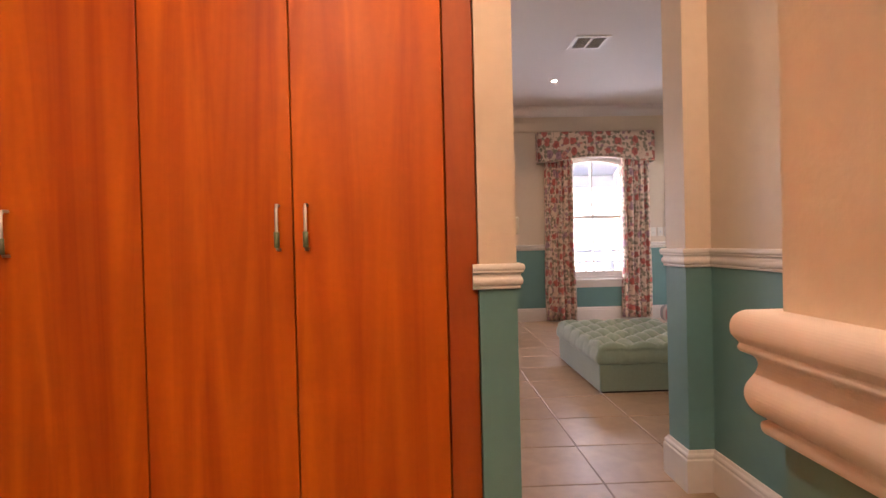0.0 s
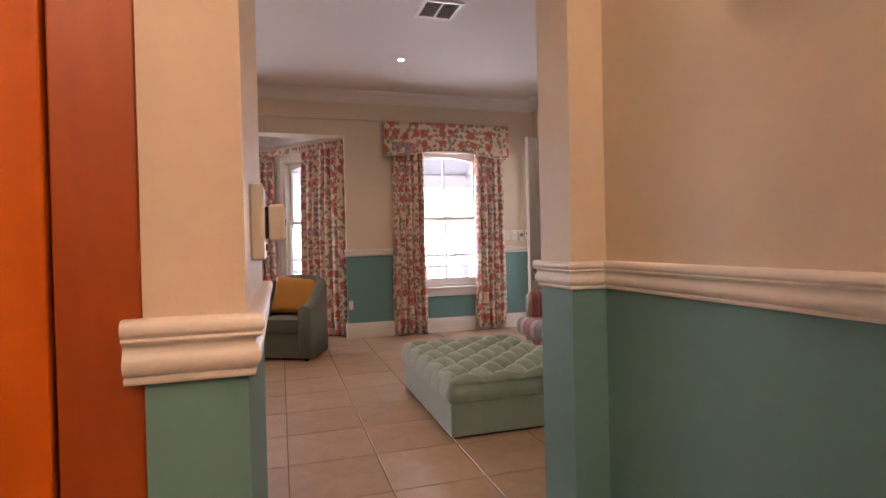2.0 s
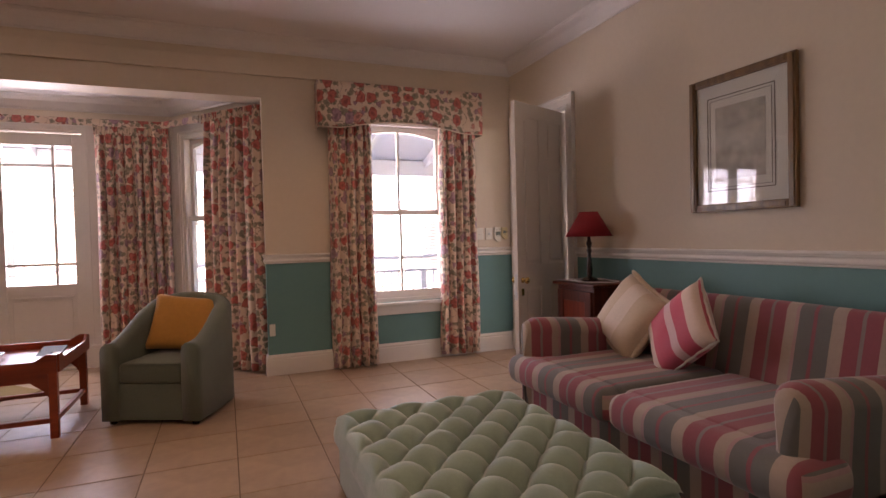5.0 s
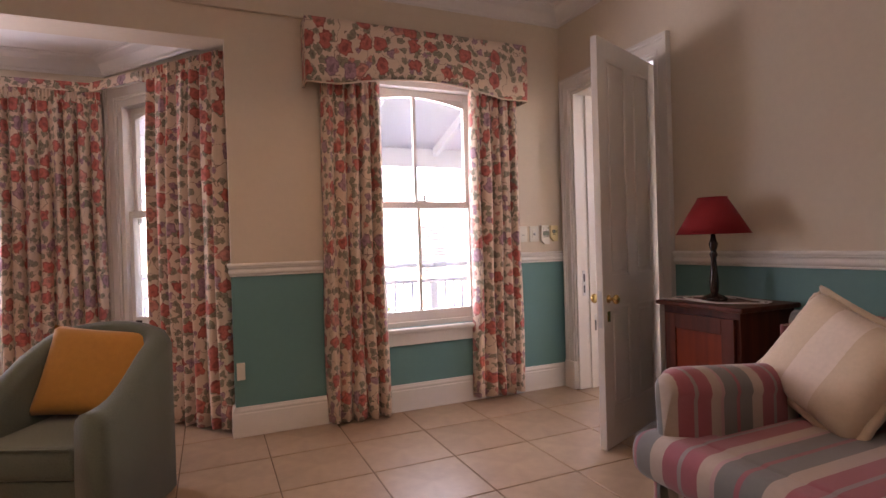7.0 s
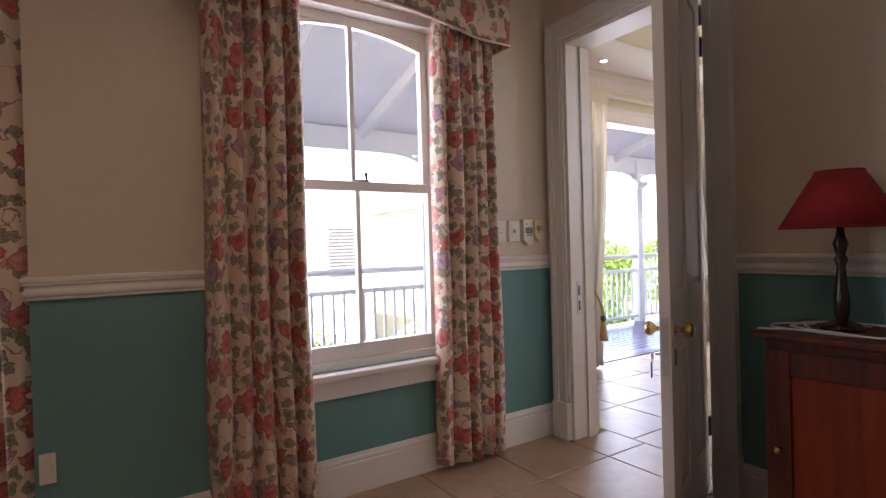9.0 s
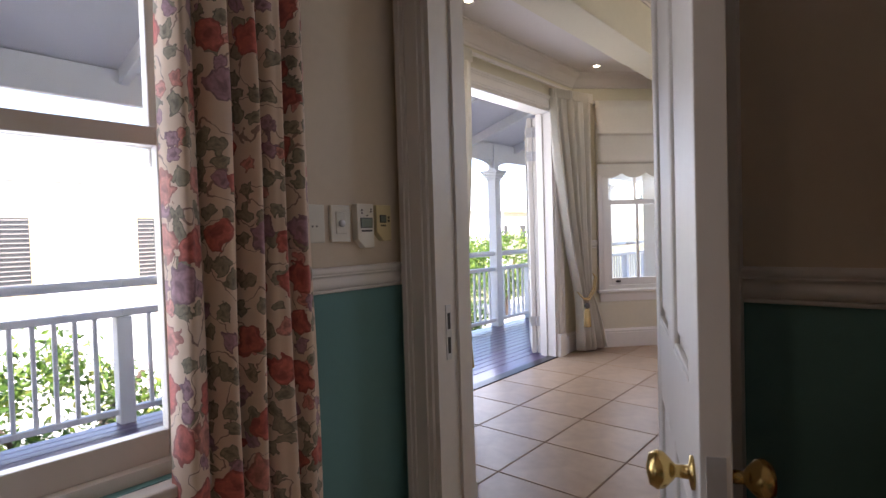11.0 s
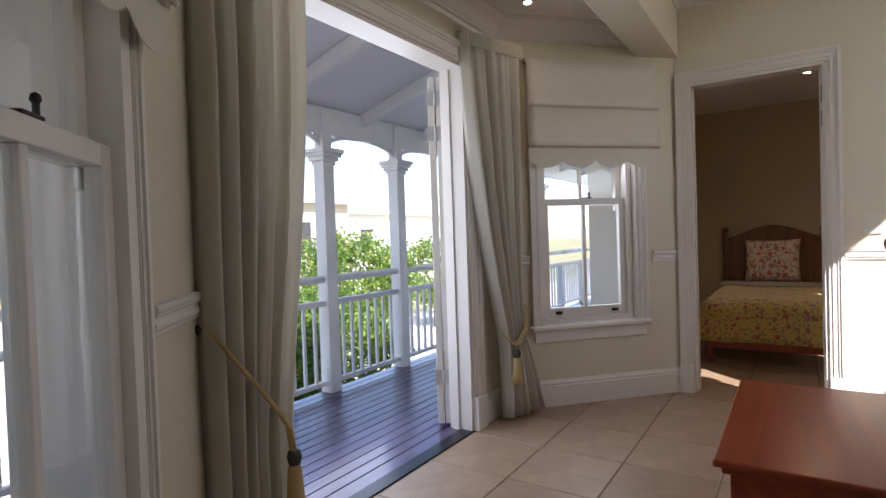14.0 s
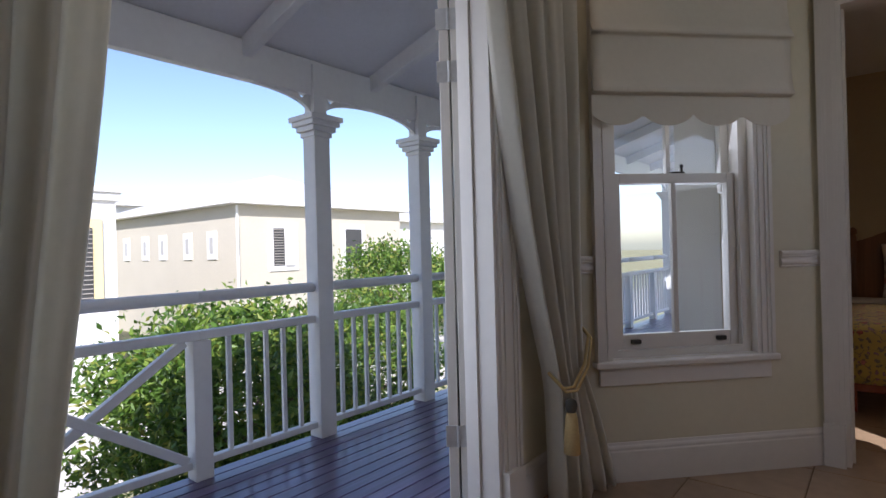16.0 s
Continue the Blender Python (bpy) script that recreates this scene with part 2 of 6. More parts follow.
PILLOW_PRINT = floral("floral_pillowcase", (0.66, 0.55, 0.42), scale=14, full=0.88)
LINEN = material("cream_curtain_linen", (0.80, 0.77, 0.69), rough=0.85, spread=0.04, bump=0.1, bump_scale=700, sheen=0.2)


def let_light_through(m, share):
    """Thin cloth: part of the light that falls on one side comes out of the other."""
    n, l = m.node_tree.nodes, m.node_tree.links
    tr, mx = n.new("ShaderNodeBsdfTranslucent"), n.new("ShaderNodeMixShader")
    l.new(next(x for x in n if x.type == "HUE_SAT").outputs["Color"], tr.inputs["Color"])
    mx.inputs[0].default_value = share
    l.new(n["Principled BSDF"].outputs[0], mx.inputs[1])
    l.new(tr.outputs[0], mx.inputs[2])
    l.new(mx.outputs[0], n["Material Output"].inputs["Surface"])


let_light_through(LINEN, 0.5)
BLIND = material("white_blind_cloth", (0.68, 0.64, 0.55), rough=0.85, spread=0.03, bump=0.06, bump_scale=700)
SAGE = material("sage_velvet", (0.24, 0.33, 0.255), rough=0.85, spread=0.08, grain=70, bump=0.12, bump_scale=600, sheen=0.5)
TEAL = material("grey_green_upholstery", (0.115, 0.135, 0.098), rough=0.9, spread=0.2, grain=150, bump=0.2, bump_scale=500, sheen=0.2)
MUSTARD = material("mustard_cushion_cloth", (0.48, 0.22, 0.035), rough=0.85, spread=0.08, bump=0.12, bump_scale=500, sheen=0.2)
RED_SHADE = material("red_lampshade_cloth", (0.27, 0.008, 0.012), rough=0.8, spread=0.06, bump=0.06, bump_scale=700)
TASSEL = material("straw_tassel_cord", (0.52, 0.38, 0.17), rough=0.9, spread=0.15, grain=120, bump=0.3, bump_scale=400)
CABLE = material("white_cable", (0.75, 0.73, 0.70), rough=0.5, bump=0.0)
MAT = material("straw_door_mat", (0.28, 0.195, 0.08), rough=0.95, spread=0.2, grain=120, bump=0.4, bump_scale=300)
PAPER = material("print_paper", (0.72, 0.68, 0.60), rough=0.8, spread=0.02, bump=0.0)
INK = material("print_ink", (0.18, 0.15, 0.12), rough=0.8, bump=0.0)
STRIPE = stripes("striped_sofa_cloth", [(0.0, (0.145, 0.145, 0.135)), (0.16, (0.28, 0.09, 0.10)), (0.20, (0.145, 0.145, 0.135)), (0.36, (0.39, 0.31, 0.25)), (0.50, (0.28, 0.075, 0.09)), (0.65, (0.24, 0.20, 0.19)), (0.69, (0.28, 0.075, 0.09)), (0.84, (0.39, 0.31, 0.25)), (0.96, (0.40, 0.25, 0.24))], 0.43)
CREAM_STRIPE = stripes("cream_striped_cushion_cloth", [(0.0, (0.56, 0.44, 0.31)), (0.36, (0.66, 0.55, 0.45)), (0.64, (0.56, 0.44, 0.31))], 0.50)
PINK_STRIPE = stripes("pink_and_white_cushion_cloth", [(0.0, (0.66, 0.52, 0.44)), (0.25, (0.52, 0.08, 0.12)), (0.6, (0.62, 0.42, 0.42)), (0.75, (0.52, 0.08, 0.12))], 0.36)


def tile_material():
    m = material("glazed_floor_tile", (0.56, 0.42, 0.27), rough=0.36, spread=0.16, grain=14, big=5, bump=0.02, bump_scale=30, spec=0.5)
    n, l = m.node_tree.nodes, m.node_tree.links
    hsv = next(x for x in n if x.type == "HUE_SAT")
    oi = n.new("ShaderNodeObjectInfo")
    r = ramp(n, [(0.0, (0.34, 0.235, 0.15)), (0.5, (0.40, 0.285, 0.19)), (1.0, (0.37, 0.26, 0.17))])
    l.new(oi.outputs["Random"], r.inputs[0])
    l.new(r.outputs[0], hsv.inputs["Color"])
    return m


TILE = tile_material()


def glass_material(name, tint=(1, 1, 1), rough=0.0):
    m = bpy.data.materials.new(name)
    m.use_nodes = True
    n, l = m.node_tree.nodes, m.node_tree.links
    n.remove(n["Principled BSDF"])
    tr, gl, fr, mx = n.new("ShaderNodeBsdfTransparent"), n.new("ShaderNodeBsdfGlossy"), n.new("ShaderNodeLayerWeight"), n.new("ShaderNodeMixShader")
    pw, sc = n.new("ShaderNodeMath"), n.new("ShaderNodeMath")
    pw.operation, sc.operation = "POWER", "MULTIPLY_ADD"
    pw.inputs[1].default_value, sc.inputs[1].default_value, sc.inputs[2].default_value = 5.0, 0.6, 0.04
    l.new(fr.outputs["Facing"], pw.inputs[0])
    l.new(pw.outputs[0], sc.inputs[0])
    tr.inputs[0].default_value = (*tint, 1)
    gl.inputs["Roughness"].default_value = rough
    l.new(sc.outputs[0], mx.inputs[0])
    l.new(tr.outputs[0], mx.inputs[1])
    l.new(gl.outputs[0], mx.inputs[2])
    l.new(mx.outputs[0], n["Material Output"].inputs["Surface"])
    return m


GLASS = glass_material("window_glass", (0.97, 0.98, 0.98), 0.02)


def glow(name, colour, strength):
    m = bpy.data.materials.new(name)
    m.use_nodes = True
    b = m.node_tree.nodes["Principled BSDF"]
    b.inputs["Base Color"].default_value = (0.8, 0.8, 0.8, 1)
    b.inputs["Emission Color"].default_value, b.inputs["Emission Strength"].default_value = (*colour, 1), strength
    return m


BULB = glow("downlight_bulb", (1.0, 0.86, 0.65), 14)

# ---- building helpers ----
def mesh_of(name, bm, mat, smooth=False):
    me = bpy.data.meshes.new(name)
    bmesh.ops.recalc_face_normals(bm, faces=bm.faces)
    for f in bm.faces:
        f.smooth = smooth
    bm.to_mesh(me)
    bm.free()
    for x in mat if isinstance(mat, (list, tuple)) else (mat,):
        me.materials.append(x)
    return me


def thing(name, label, category, m=None, group="", kind=""):
    """An Empty at a thing's base, which holds its parts."""
    ob = new(name)
    ob.empty_display_size = 0.1
    if m is not None:
        ob.matrix_world = m
    return tagged(ob, label, category, group, kind)


def part(name, bm, mat, parent, label="", smooth=False, m=None):
    """One mesh under a thing or a part, in its parent's space."""
    ob = new(name, mesh_of(name, bm, mat, smooth))
    ob.parent = parent
    if m is not None:
        ob.matrix_basis = m
    return tagged(ob, label)


def shared(name, me, parent, m, label=""):
    ob = new(name, me)
    ob.parent = parent
    ob.matrix_basis = m
    return tagged(ob, label)


def single(name, bm, mat, label, category, smooth=False, m=None, group="", kind=""):
    ob = new(name, mesh_of(name, bm, mat, smooth))
    if m is not None:
        ob.matrix_world = m
    return tagged(ob, label, category, group, kind)


def structure(name, bm, mat, label, smooth=False):
    return tagged(new(name, mesh_of(name, bm, mat, smooth)), label, name.split("_")[0], kind="structure")


def box(x0, x1, y0, y1, z0, z1, bevel=0.0, bm=None, mat=0, segs=2):
    own = bm is None
    b = bmesh.new()
    bmesh.ops.create_cube(b, size=1)
    bmesh.ops.transform(b, matrix=Matrix.Translation(((x0 + x1) / 2, (y0 + y1) / 2, (z0 + z1) / 2)) @ Matrix.Diagonal((abs(x1 - x0), abs(y1 - y0), abs(z1 - z0), 1)), verts=b.verts)
    if bevel:
        bmesh.ops.bevel(b, geom=b.edges[:], offset=bevel, segments=segs, affect="EDGES", profile=0.5)
    for f in b.faces:
        f.material_index = mat
    return b if own else join(bm, b)


def join(bm, other, m=None):
    """Adds other to bm, and frees it."""
    if m is not None:
        bmesh.ops.transform(other, matrix=m, verts=other.verts)
    me = bpy.data.meshes.new("tmp")
    other.to_mesh(me)
    other.free()
    bm.from_mesh(me)
    bpy.data.meshes.remove(me)
    return bm


def moved(bm, m):
    bmesh.ops.transform(bm, matrix=m, verts=bm.verts)
    return bm


def lathe(profile, steps=20):
    """A turned body from (radius, z) rows."""
    bm = bmesh.new()
    rings = []
    for r, z in profile:
        rings.append([bm.verts.new((max(r, 1e-4) * math.cos(2 * math.pi * k / steps), max(r, 1e-4) * math.sin(2 * math.pi * k / steps), z)) for k in range(steps)])
    for a, b in zip(rings, rings[1:]):
        for k in range(steps):
            bm.faces.new((a[k], a[(k + 1) % steps], b[(k + 1) % steps], b[k]))
    bm.faces.new(rings[0][::-1])
    bm.faces.new(rings[-1])
    return bm


def tube(points, radius, steps=8, closed=False):
    """A round rod through points."""
    bm = bmesh.new()
    pts = [Vector(p) for p in points]
    rings = []
    for i, p in enumerate(pts):
        a, b = pts[i - 1] if (i or closed) else p, pts[(i + 1) % len(pts)] if (i + 1 < len(pts) or closed) else p
        d = (b - a).normalized()
        side = d.cross(Vector((0, 0, 1)) if abs(d.z) < 0.95 else Vector((1, 0, 0))).normalized()
        up = side.cross(d)
        rings.append([bm.verts.new(p + radius * (math.cos(2 * math.pi * k / steps) * side + math.sin(2 * math.pi * k / steps) * up)) for k in range(steps)])
    pairs = list(zip(rings, rings[1:])) + ([(rings[-1], rings[0])] if closed else [])
    for a, b in pairs:
        for k in range(steps):
            bm.faces.new((a[k], a[(k + 1) % steps], b[(k + 1) % steps], b[k]))
    if not closed:
        bm.faces.new(rings[0][::-1])
        bm.faces.new(rings[-1])
    return bm


def sweep(path, profile, closed=False):
    """A moulding: profile rows of (out, z) carried along the plan path, mitred; out is to the path's right."""
    bm = bmesh.new()
    pts = [Vector((x, y)) for x, y in path]
    rings = []
    for i, p in enumerate(pts):
        before = (p - pts[i - 1]).normalized() if (i or closed) else None
        after = (pts[(i + 1) % len(pts)] - p).normalized() if (i + 1 < len(pts) or closed) else None
        d0, d1 = before or after, after or before
        n0, n1 = Vector((d0.y, -d0.x)), Vector((d1.y, -d1.x))
        mid = (n0 + n1).normalized()
        mid = mid / max(0.3, mid.dot(n0))
        rings.append([bm.verts.new((p.x + mid.x * o, p.y + mid.y * o, z)) for o, z in profile])
    count = len(profile)
    pairs = list(zip(rings, rings[1:])) + ([(rings[-1], rings[0])] if closed else [])
    for a, b in pairs:
        for k in range(count):
            bm.faces.new((a[k], a[(k + 1) % count], b[(k + 1) % count], b[k]))
    if not closed:
        bm.faces.new(rings[0][::-1])
        bm.faces.new(rings[-1])
    return bm


def extrude(outline, depth):
    """A plate in the xz plane from (x, z) rows, depth along y."""
    bm = bmesh.new()
    a = [bm.verts.new((x, 0, z)) for x, z in outline]
    b = [bm.verts.new((x, depth, z)) for x, z in outline]
    bm.faces.new(a)
    bm.faces.new(b[::-1])
    for k in range(len(a)):
        j = (k + 1) % len(a)
        bm.faces.new((a[j], a[k], b[k], b[j]))
    return bm


def sheet(rows, thick=0.0):
    """A cloth from rows of points, with UV in metres along it."""
    bm = bmesh.new()
    uv = bm.loops.layers.uv.new("UVMap")
    vs = [[bm.verts.new(p) for p in row] for row in rows]
    us = []
    for row in rows:
        u, acc = [0.0], 0.0
        for a, b in zip(row, row[1:]):
            acc += (Vector(b) - Vector(a)).length
            u.append(acc)
        us.append(u)
    ref = us[len(us) // 2]
    v, acc = [0.0], 0.0
    mid = len(rows[0]) // 2
    for a, b in zip(rows, rows[1:]):
        acc += (Vector(b[mid]) - Vector(a[mid])).length
        v.append(acc)
    for i in range(len(rows) - 1):
        for j in range(len(rows[0]) - 1):
            f = bm.faces.new((vs[i][j], vs[i][j + 1], vs[i + 1][j + 1], vs[i + 1][j]))
            for loop, (a, b) in zip(f.loops, ((i, j), (i, j + 1), (i + 1, j + 1), (i + 1, j))):
                loop[uv].uv = (ref[b], v[a])
    if thick:
        bmesh.ops.recalc_face_normals(bm, faces=bm.faces)
        bmesh.ops.solidify(bm, geom=bm.faces[:], thickness=thick)
    return bm


def box_uv(bm, turn=0.0):
    """UV in metres by each face's main direction; turn in degrees."""
    uv = bm.loops.layers.uv.verify()
    c, s = math.cos(radians(turn)), math.sin(radians(turn))
    bm.normal_update()
    for f in bm.faces:
        n = f.normal
        for loop in f.loops:
            p = loop.vert.co
            if abs(n.z) >= max(abs(n.x), abs(n.y)):
                a, b = p.x, p.y
            elif abs(n.x) > abs(n.y):
                a, b = p.z, p.y
            else:
                a, b = p.x, p.z
            loop[uv].uv = (c * a - s * b, s * a + c * b)
    return bm


def frame_of(p0, p1):
    """The place of a wall whose room face runs from p0 to p1: x along it, y into the wall (to the left), z up."""
    d = Vector((p1[0] - p0[0], p1[1] - p0[1]))
    return pose(p0[0], p0[1], 0, 0, 0, math.degrees(math.atan2(d.y, d.x))), d.length


def wall(name, p0, p1, thick, top, openings, front, back, label, bottom=0.0, edge=None):
    """A wall with openings (u0, u1, z0, z1) cut through; front is the face on the line p0 to p1, the body lies to its left."""
    m, length = frame_of(p0, p1)
    bm = bmesh.new()
    cuts = sorted(openings)
    u = 0.0
    spans = []
    for u0, u1, z0, z1 in cuts:
        if u0 > u:
            spans.append((u, u0, bottom, top))
        if z0 > bottom:
            spans.append((u0, u1, bottom, z0))
        if z1 < top:
            spans.append((u0, u1, z1, top))
        u = u1
    if u < length:
        spans.append((u, length, bottom, top))
    for a, b, z0, z1 in spans:
        box(a, b, 0, thick, z0, z1, bm=bm)
    bm.normal_update()
    for f in bm.faces:
        f.material_index = 0 if f.normal.y < -0.9 else 1 if f.normal.y > 0.9 else 2
    moved(bm, m)
    return structure(name, bm, [front, back, edge or TRIM], label)

# ---- large structure ----
TOP = 3.09
WIN_X0, WIN_X1 = 2.40, 3.41  # living room window
BAY = [(-3.2, 8.63), (-2.36, 9.62), (0.74, 9.62), (1.58, 8.63)]
HALL = [(4.40, 8.45), (5.48, 9.46), (7.78, 9.46), (8.86, 8.45)]

wall("wall_north", (1.58, 8.38), (4.355, 8.38), 0.25, TOP, [(WIN_X0 - 1.58, WIN_X1 - 1.58, 0.60, 2.42)], WALL_LIVING, WHITE, "cream and sea-green painted wall with a sash window", edge=WALL_LIVING)
wall("wall_bay_right", BAY[2], BAY[3], 0.12, 2.80, [(0.155, 0.875, 0.60, 2.38)], WALL_LIVING, WHITE, "angled bay wall with a narrow sash window")
wall("wall_bay_front", BAY[1], BAY[2], 0.22, 2.80, [(0.79, 2.31, 0.0, 2.40)], WALL_LIVING, WHITE, "bay wall with glazed double doors")
wall("wall_bay_left", BAY[0], BAY[1], 0.12, 2.80, [(0.40, 1.12, 0.60, 2.38)], WALL_LIVING, WHITE, "angled bay wall with a narrow sash window")
wall("wall_north_west", (-4.6, 8.38), (-3.2, 8.38), 0.25, TOP, [], WALL_LIVING, WHITE, "cream and sea-green painted wall", edge=WALL_LIVING)
wall("wall_west", (-4.6, 3.02), (-4.6, 8.38), 0.2, TOP, [], WALL_LIVING, WHITE, "cream and sea-green painted wall")
wall("wall_between_rooms", (4.16, 8.38), (4.16, 3.26), 0.195, TOP, [(0.158, 1.050, 0.0, 2.39)], WALL_LIVING, WALL_HALL, "cream and sea-green painted wall with a doorway")
wall("wall_south", (4.16, 3.26), (1.63, 3.26), 0.20, TOP, [], WALL_LIVING, WALL_LIVING, "short cream and sea-green wall beside the opening", edge=WALL_LIVING)
wall("wall_south_west", (0.732, 3.02), (-4.6, 3.02), 0.04, TOP, [], WALL_LIVING, WALL_LIVING, "cream and sea-green painted wall", edge=WALL_LIVING)
wall("wall_pillar", (0.735, 2.36), (0.735, 3.015), 0.122, TOP, [], WALL_LIVING, WALL_LIVING, "narrow cream and green wall end beside the wardrobe", edge=WALL_LIVING)
wall("wall_foyer_east", (1.75, 3.06), (1.75, 1.0), 0.2, TOP, [], WALL_LIVING, WALL_LIVING, "cream and sea-green painted wall", edge=WALL_LIVING)
wall("wall_foyer_corner", (0.685, 1.0), (0.685, -1.5), 1.05, TOP, [], WALL_LIVING, WALL_LIVING, "cream and sea-green wall corner", edge=WALL_LIVING)
wall("wall_foyer_south", (0.685, -1.5), (-1.9, -1.5), 0.2, TOP, [], WALL_LIVING, WALL_LIVING, "cream and sea-green painted wall")
wall("wall_foyer_west", (-1.9, -1.5), (-1.9, 3.0), 0.2, TOP, [], WALL_LIVING, WALL_LIVING, "cream and sea-green painted wall")
# hall
wall("wall_hall_left", (4.355, 8.408), HALL[1], 0.25, TOP, [(0.1316, 0.8716, 0.60, 2.38)], WALL_HALL, WHITE, "angled cream wall with a sash window")
wall("wall_hall_front", HALL[1], HALL[2], 0.16, TOP, [(0.22, 1.86, 0.0, 2.38)], WALL_HALL, WHITE, "cream wall with folding doors to the deck")
wall("wall_hall_right", HALL[2], HALL[3], 0.25, TOP, [(0.32, 1.10, 0.60, 2.38)], WALL_HALL, WHITE, "angled cream wall with a sash window")
wall("wall_hall_east", (8.86, 8.45), (8.86, 5.7), 0.14, TOP, [(0.09, 0.955, 0.0, 2.385)], WALL_HALL, WALL_BED, "cream wall with the bedroom doorway")
# its opening is added out of view, to let the sun patch onto the east wall
wall("wall_hall_south", (8.86, 5.7), (4.355, 5.7), 0.2, TOP, [(0.74, 2.06, 1.75, 3.06)], WALL_HALL, WHITE, "cream stairwell wall with an added, unseen window")
# bedroom
wall("wall_bedroom_north", (9.0, 8.95), (12.05, 8.95), 0.25, TOP, [(0.95, 1.83, 0.6, 2.35)], WALL_BED, WHITE, "buff painted bedroom wall")
structure("wall_bedroom_corner", box(9.001, 9.22, 8.64, 8.949, 0, TOP), [WALL_BED], "buff wall corner of the bedroom")
wall("wall_bedroom_east", (12.05, 8.95), (12.05, 5.4), 0.2, TOP, [], WALL_BED, WHITE, "buff painted bedroom wall")
wall("wall_bedroom_south", (12.05, 5.4), (9.0, 5.4), 0.2, TOP, [], WALL_BED, WHITE, "buff painted bedroom wall")

structure("ceiling", box(-4.8, 4.355, -1.7, 8.63, TOP, TOP + 0.15), CEIL, "plain white plaster ceiling")
structure("ceiling_hall", box(4.356, 8.86, 5.5, 9.9, TOP, TOP + 0.15), CEIL, "plain white plaster ceiling")
structure("ceiling_bedroom", box(8.861, 12.8, 5.2, 9.2, 2.75, 2.9), CEIL, "plain bedroom ceiling")
structure("ceiling_bay", box(-3.2, 1.58, 8.40, 9.84, 2.72, 2.80), CEIL, "low plaster ceiling of the bay")
structure("ceiling_hall_bay", box(4.357, 8.858, 8.64, 9.78, 2.80, 2.88), CEIL, "low plaster ceiling of the hall bay")
structure("beam", box(-3.2, 1.58, 8.38, 8.63, 2.55, TOP), [WALL_LIVING], "cream painted beam across the bay")
structure("beam_hall", box(4.357, 8.858, 8.42, 8.68, 2.60, TOP - 0.002, 0.006), [WALL_HALL], "cream painted beam across the hall bay")
structure("trim_strip", box(-3.2, 3.69, 8.352, 8.379, 2.745, 2.885, 0.004), [WALL_LIVING], "raised cream band under the cornice")

# mouldings: rows of (out, z)
DADO = [(0, 1.03), (0.008, 1.03), (0.011, 1.034), (0.011, 1.040), (0.008, 1.043), (0.013, 1.046), (0.017, 1.052), (0.019, 1.060), (0.018, 1.069), (0.014, 1.078), (0.012, 1.086), (0.014, 1.092), (0.020, 1.095), (0.022, 1.098), (0.021, 1.102), (0.022, 1.104), (0.025, 1.109), (0.0255, 1.116), (0.024, 1.123), (0.020, 1.128), (0.014, 1.130), (0, 1.13)]
BASE = [(0, 0.0), (0.022, 0.0), (0.022, 0.146), (0.020, 0.150), (0.017, 0.153), (0.017, 0.158), (0.019, 0.162), (0.019, 0.167), (0.016, 0.173), (0.011, 0.178), (0.008, 0.185), (0.006, 0.190), (0, 0.190)]
CORNICE = [(0, TOP - 0.13), (0.012, TOP - 0.13), (0.016, TOP - 0.115), (0.028, TOP - 0.105), (0.040, TOP - 0.085), (0.065, TOP - 0.05), (0.100, TOP - 0.03), (0.112, TOP - 0.022), (0.118, TOP - 0.010), (0.135, TOP - 0.008), (0.135, TOP), (0, TOP)]

DADO = [(o * 0.92, 1.03 + (z - 1.03) * 0.86) for o, z in DADO]


def rounded(rows, k=3):
    """A finer profile that runs smoothly through the given one."""
    out = [rows[0]]
    for i in range(1, len(rows) - 2):
        p = rows[i - 1:i + 3]
        for s in range(k):
            t = s / k
            out.append(tuple(0.5 * (2 * p[1][c] + (p[2][c] - p[0][c]) * t + (2 * p[0][c] - 5 * p[1][c] + 4 * p[2][c] - p[3][c]) * t * t + (3 * p[1][c] - p[0][c] - 3 * p[2][c] + p[3][c]) * t ** 3) for c in (0, 1)))
    return out + rows[-2:]


DADO = rounded(DADO)
LOW_DADO = [(o, 1.016 + (z - 1.03) * 0.95) for o, z in DADO]


def trims(tag, path, rows, kind, label):
    structure(kind + "_" + tag, sweep(path, rows), [TRIM if kind != "cornice" else CEIL], label)


D_LABEL, B_LABEL, C_LABEL = "white moulded dado rail", "tall white moulded skirting board", "plaster cornice"
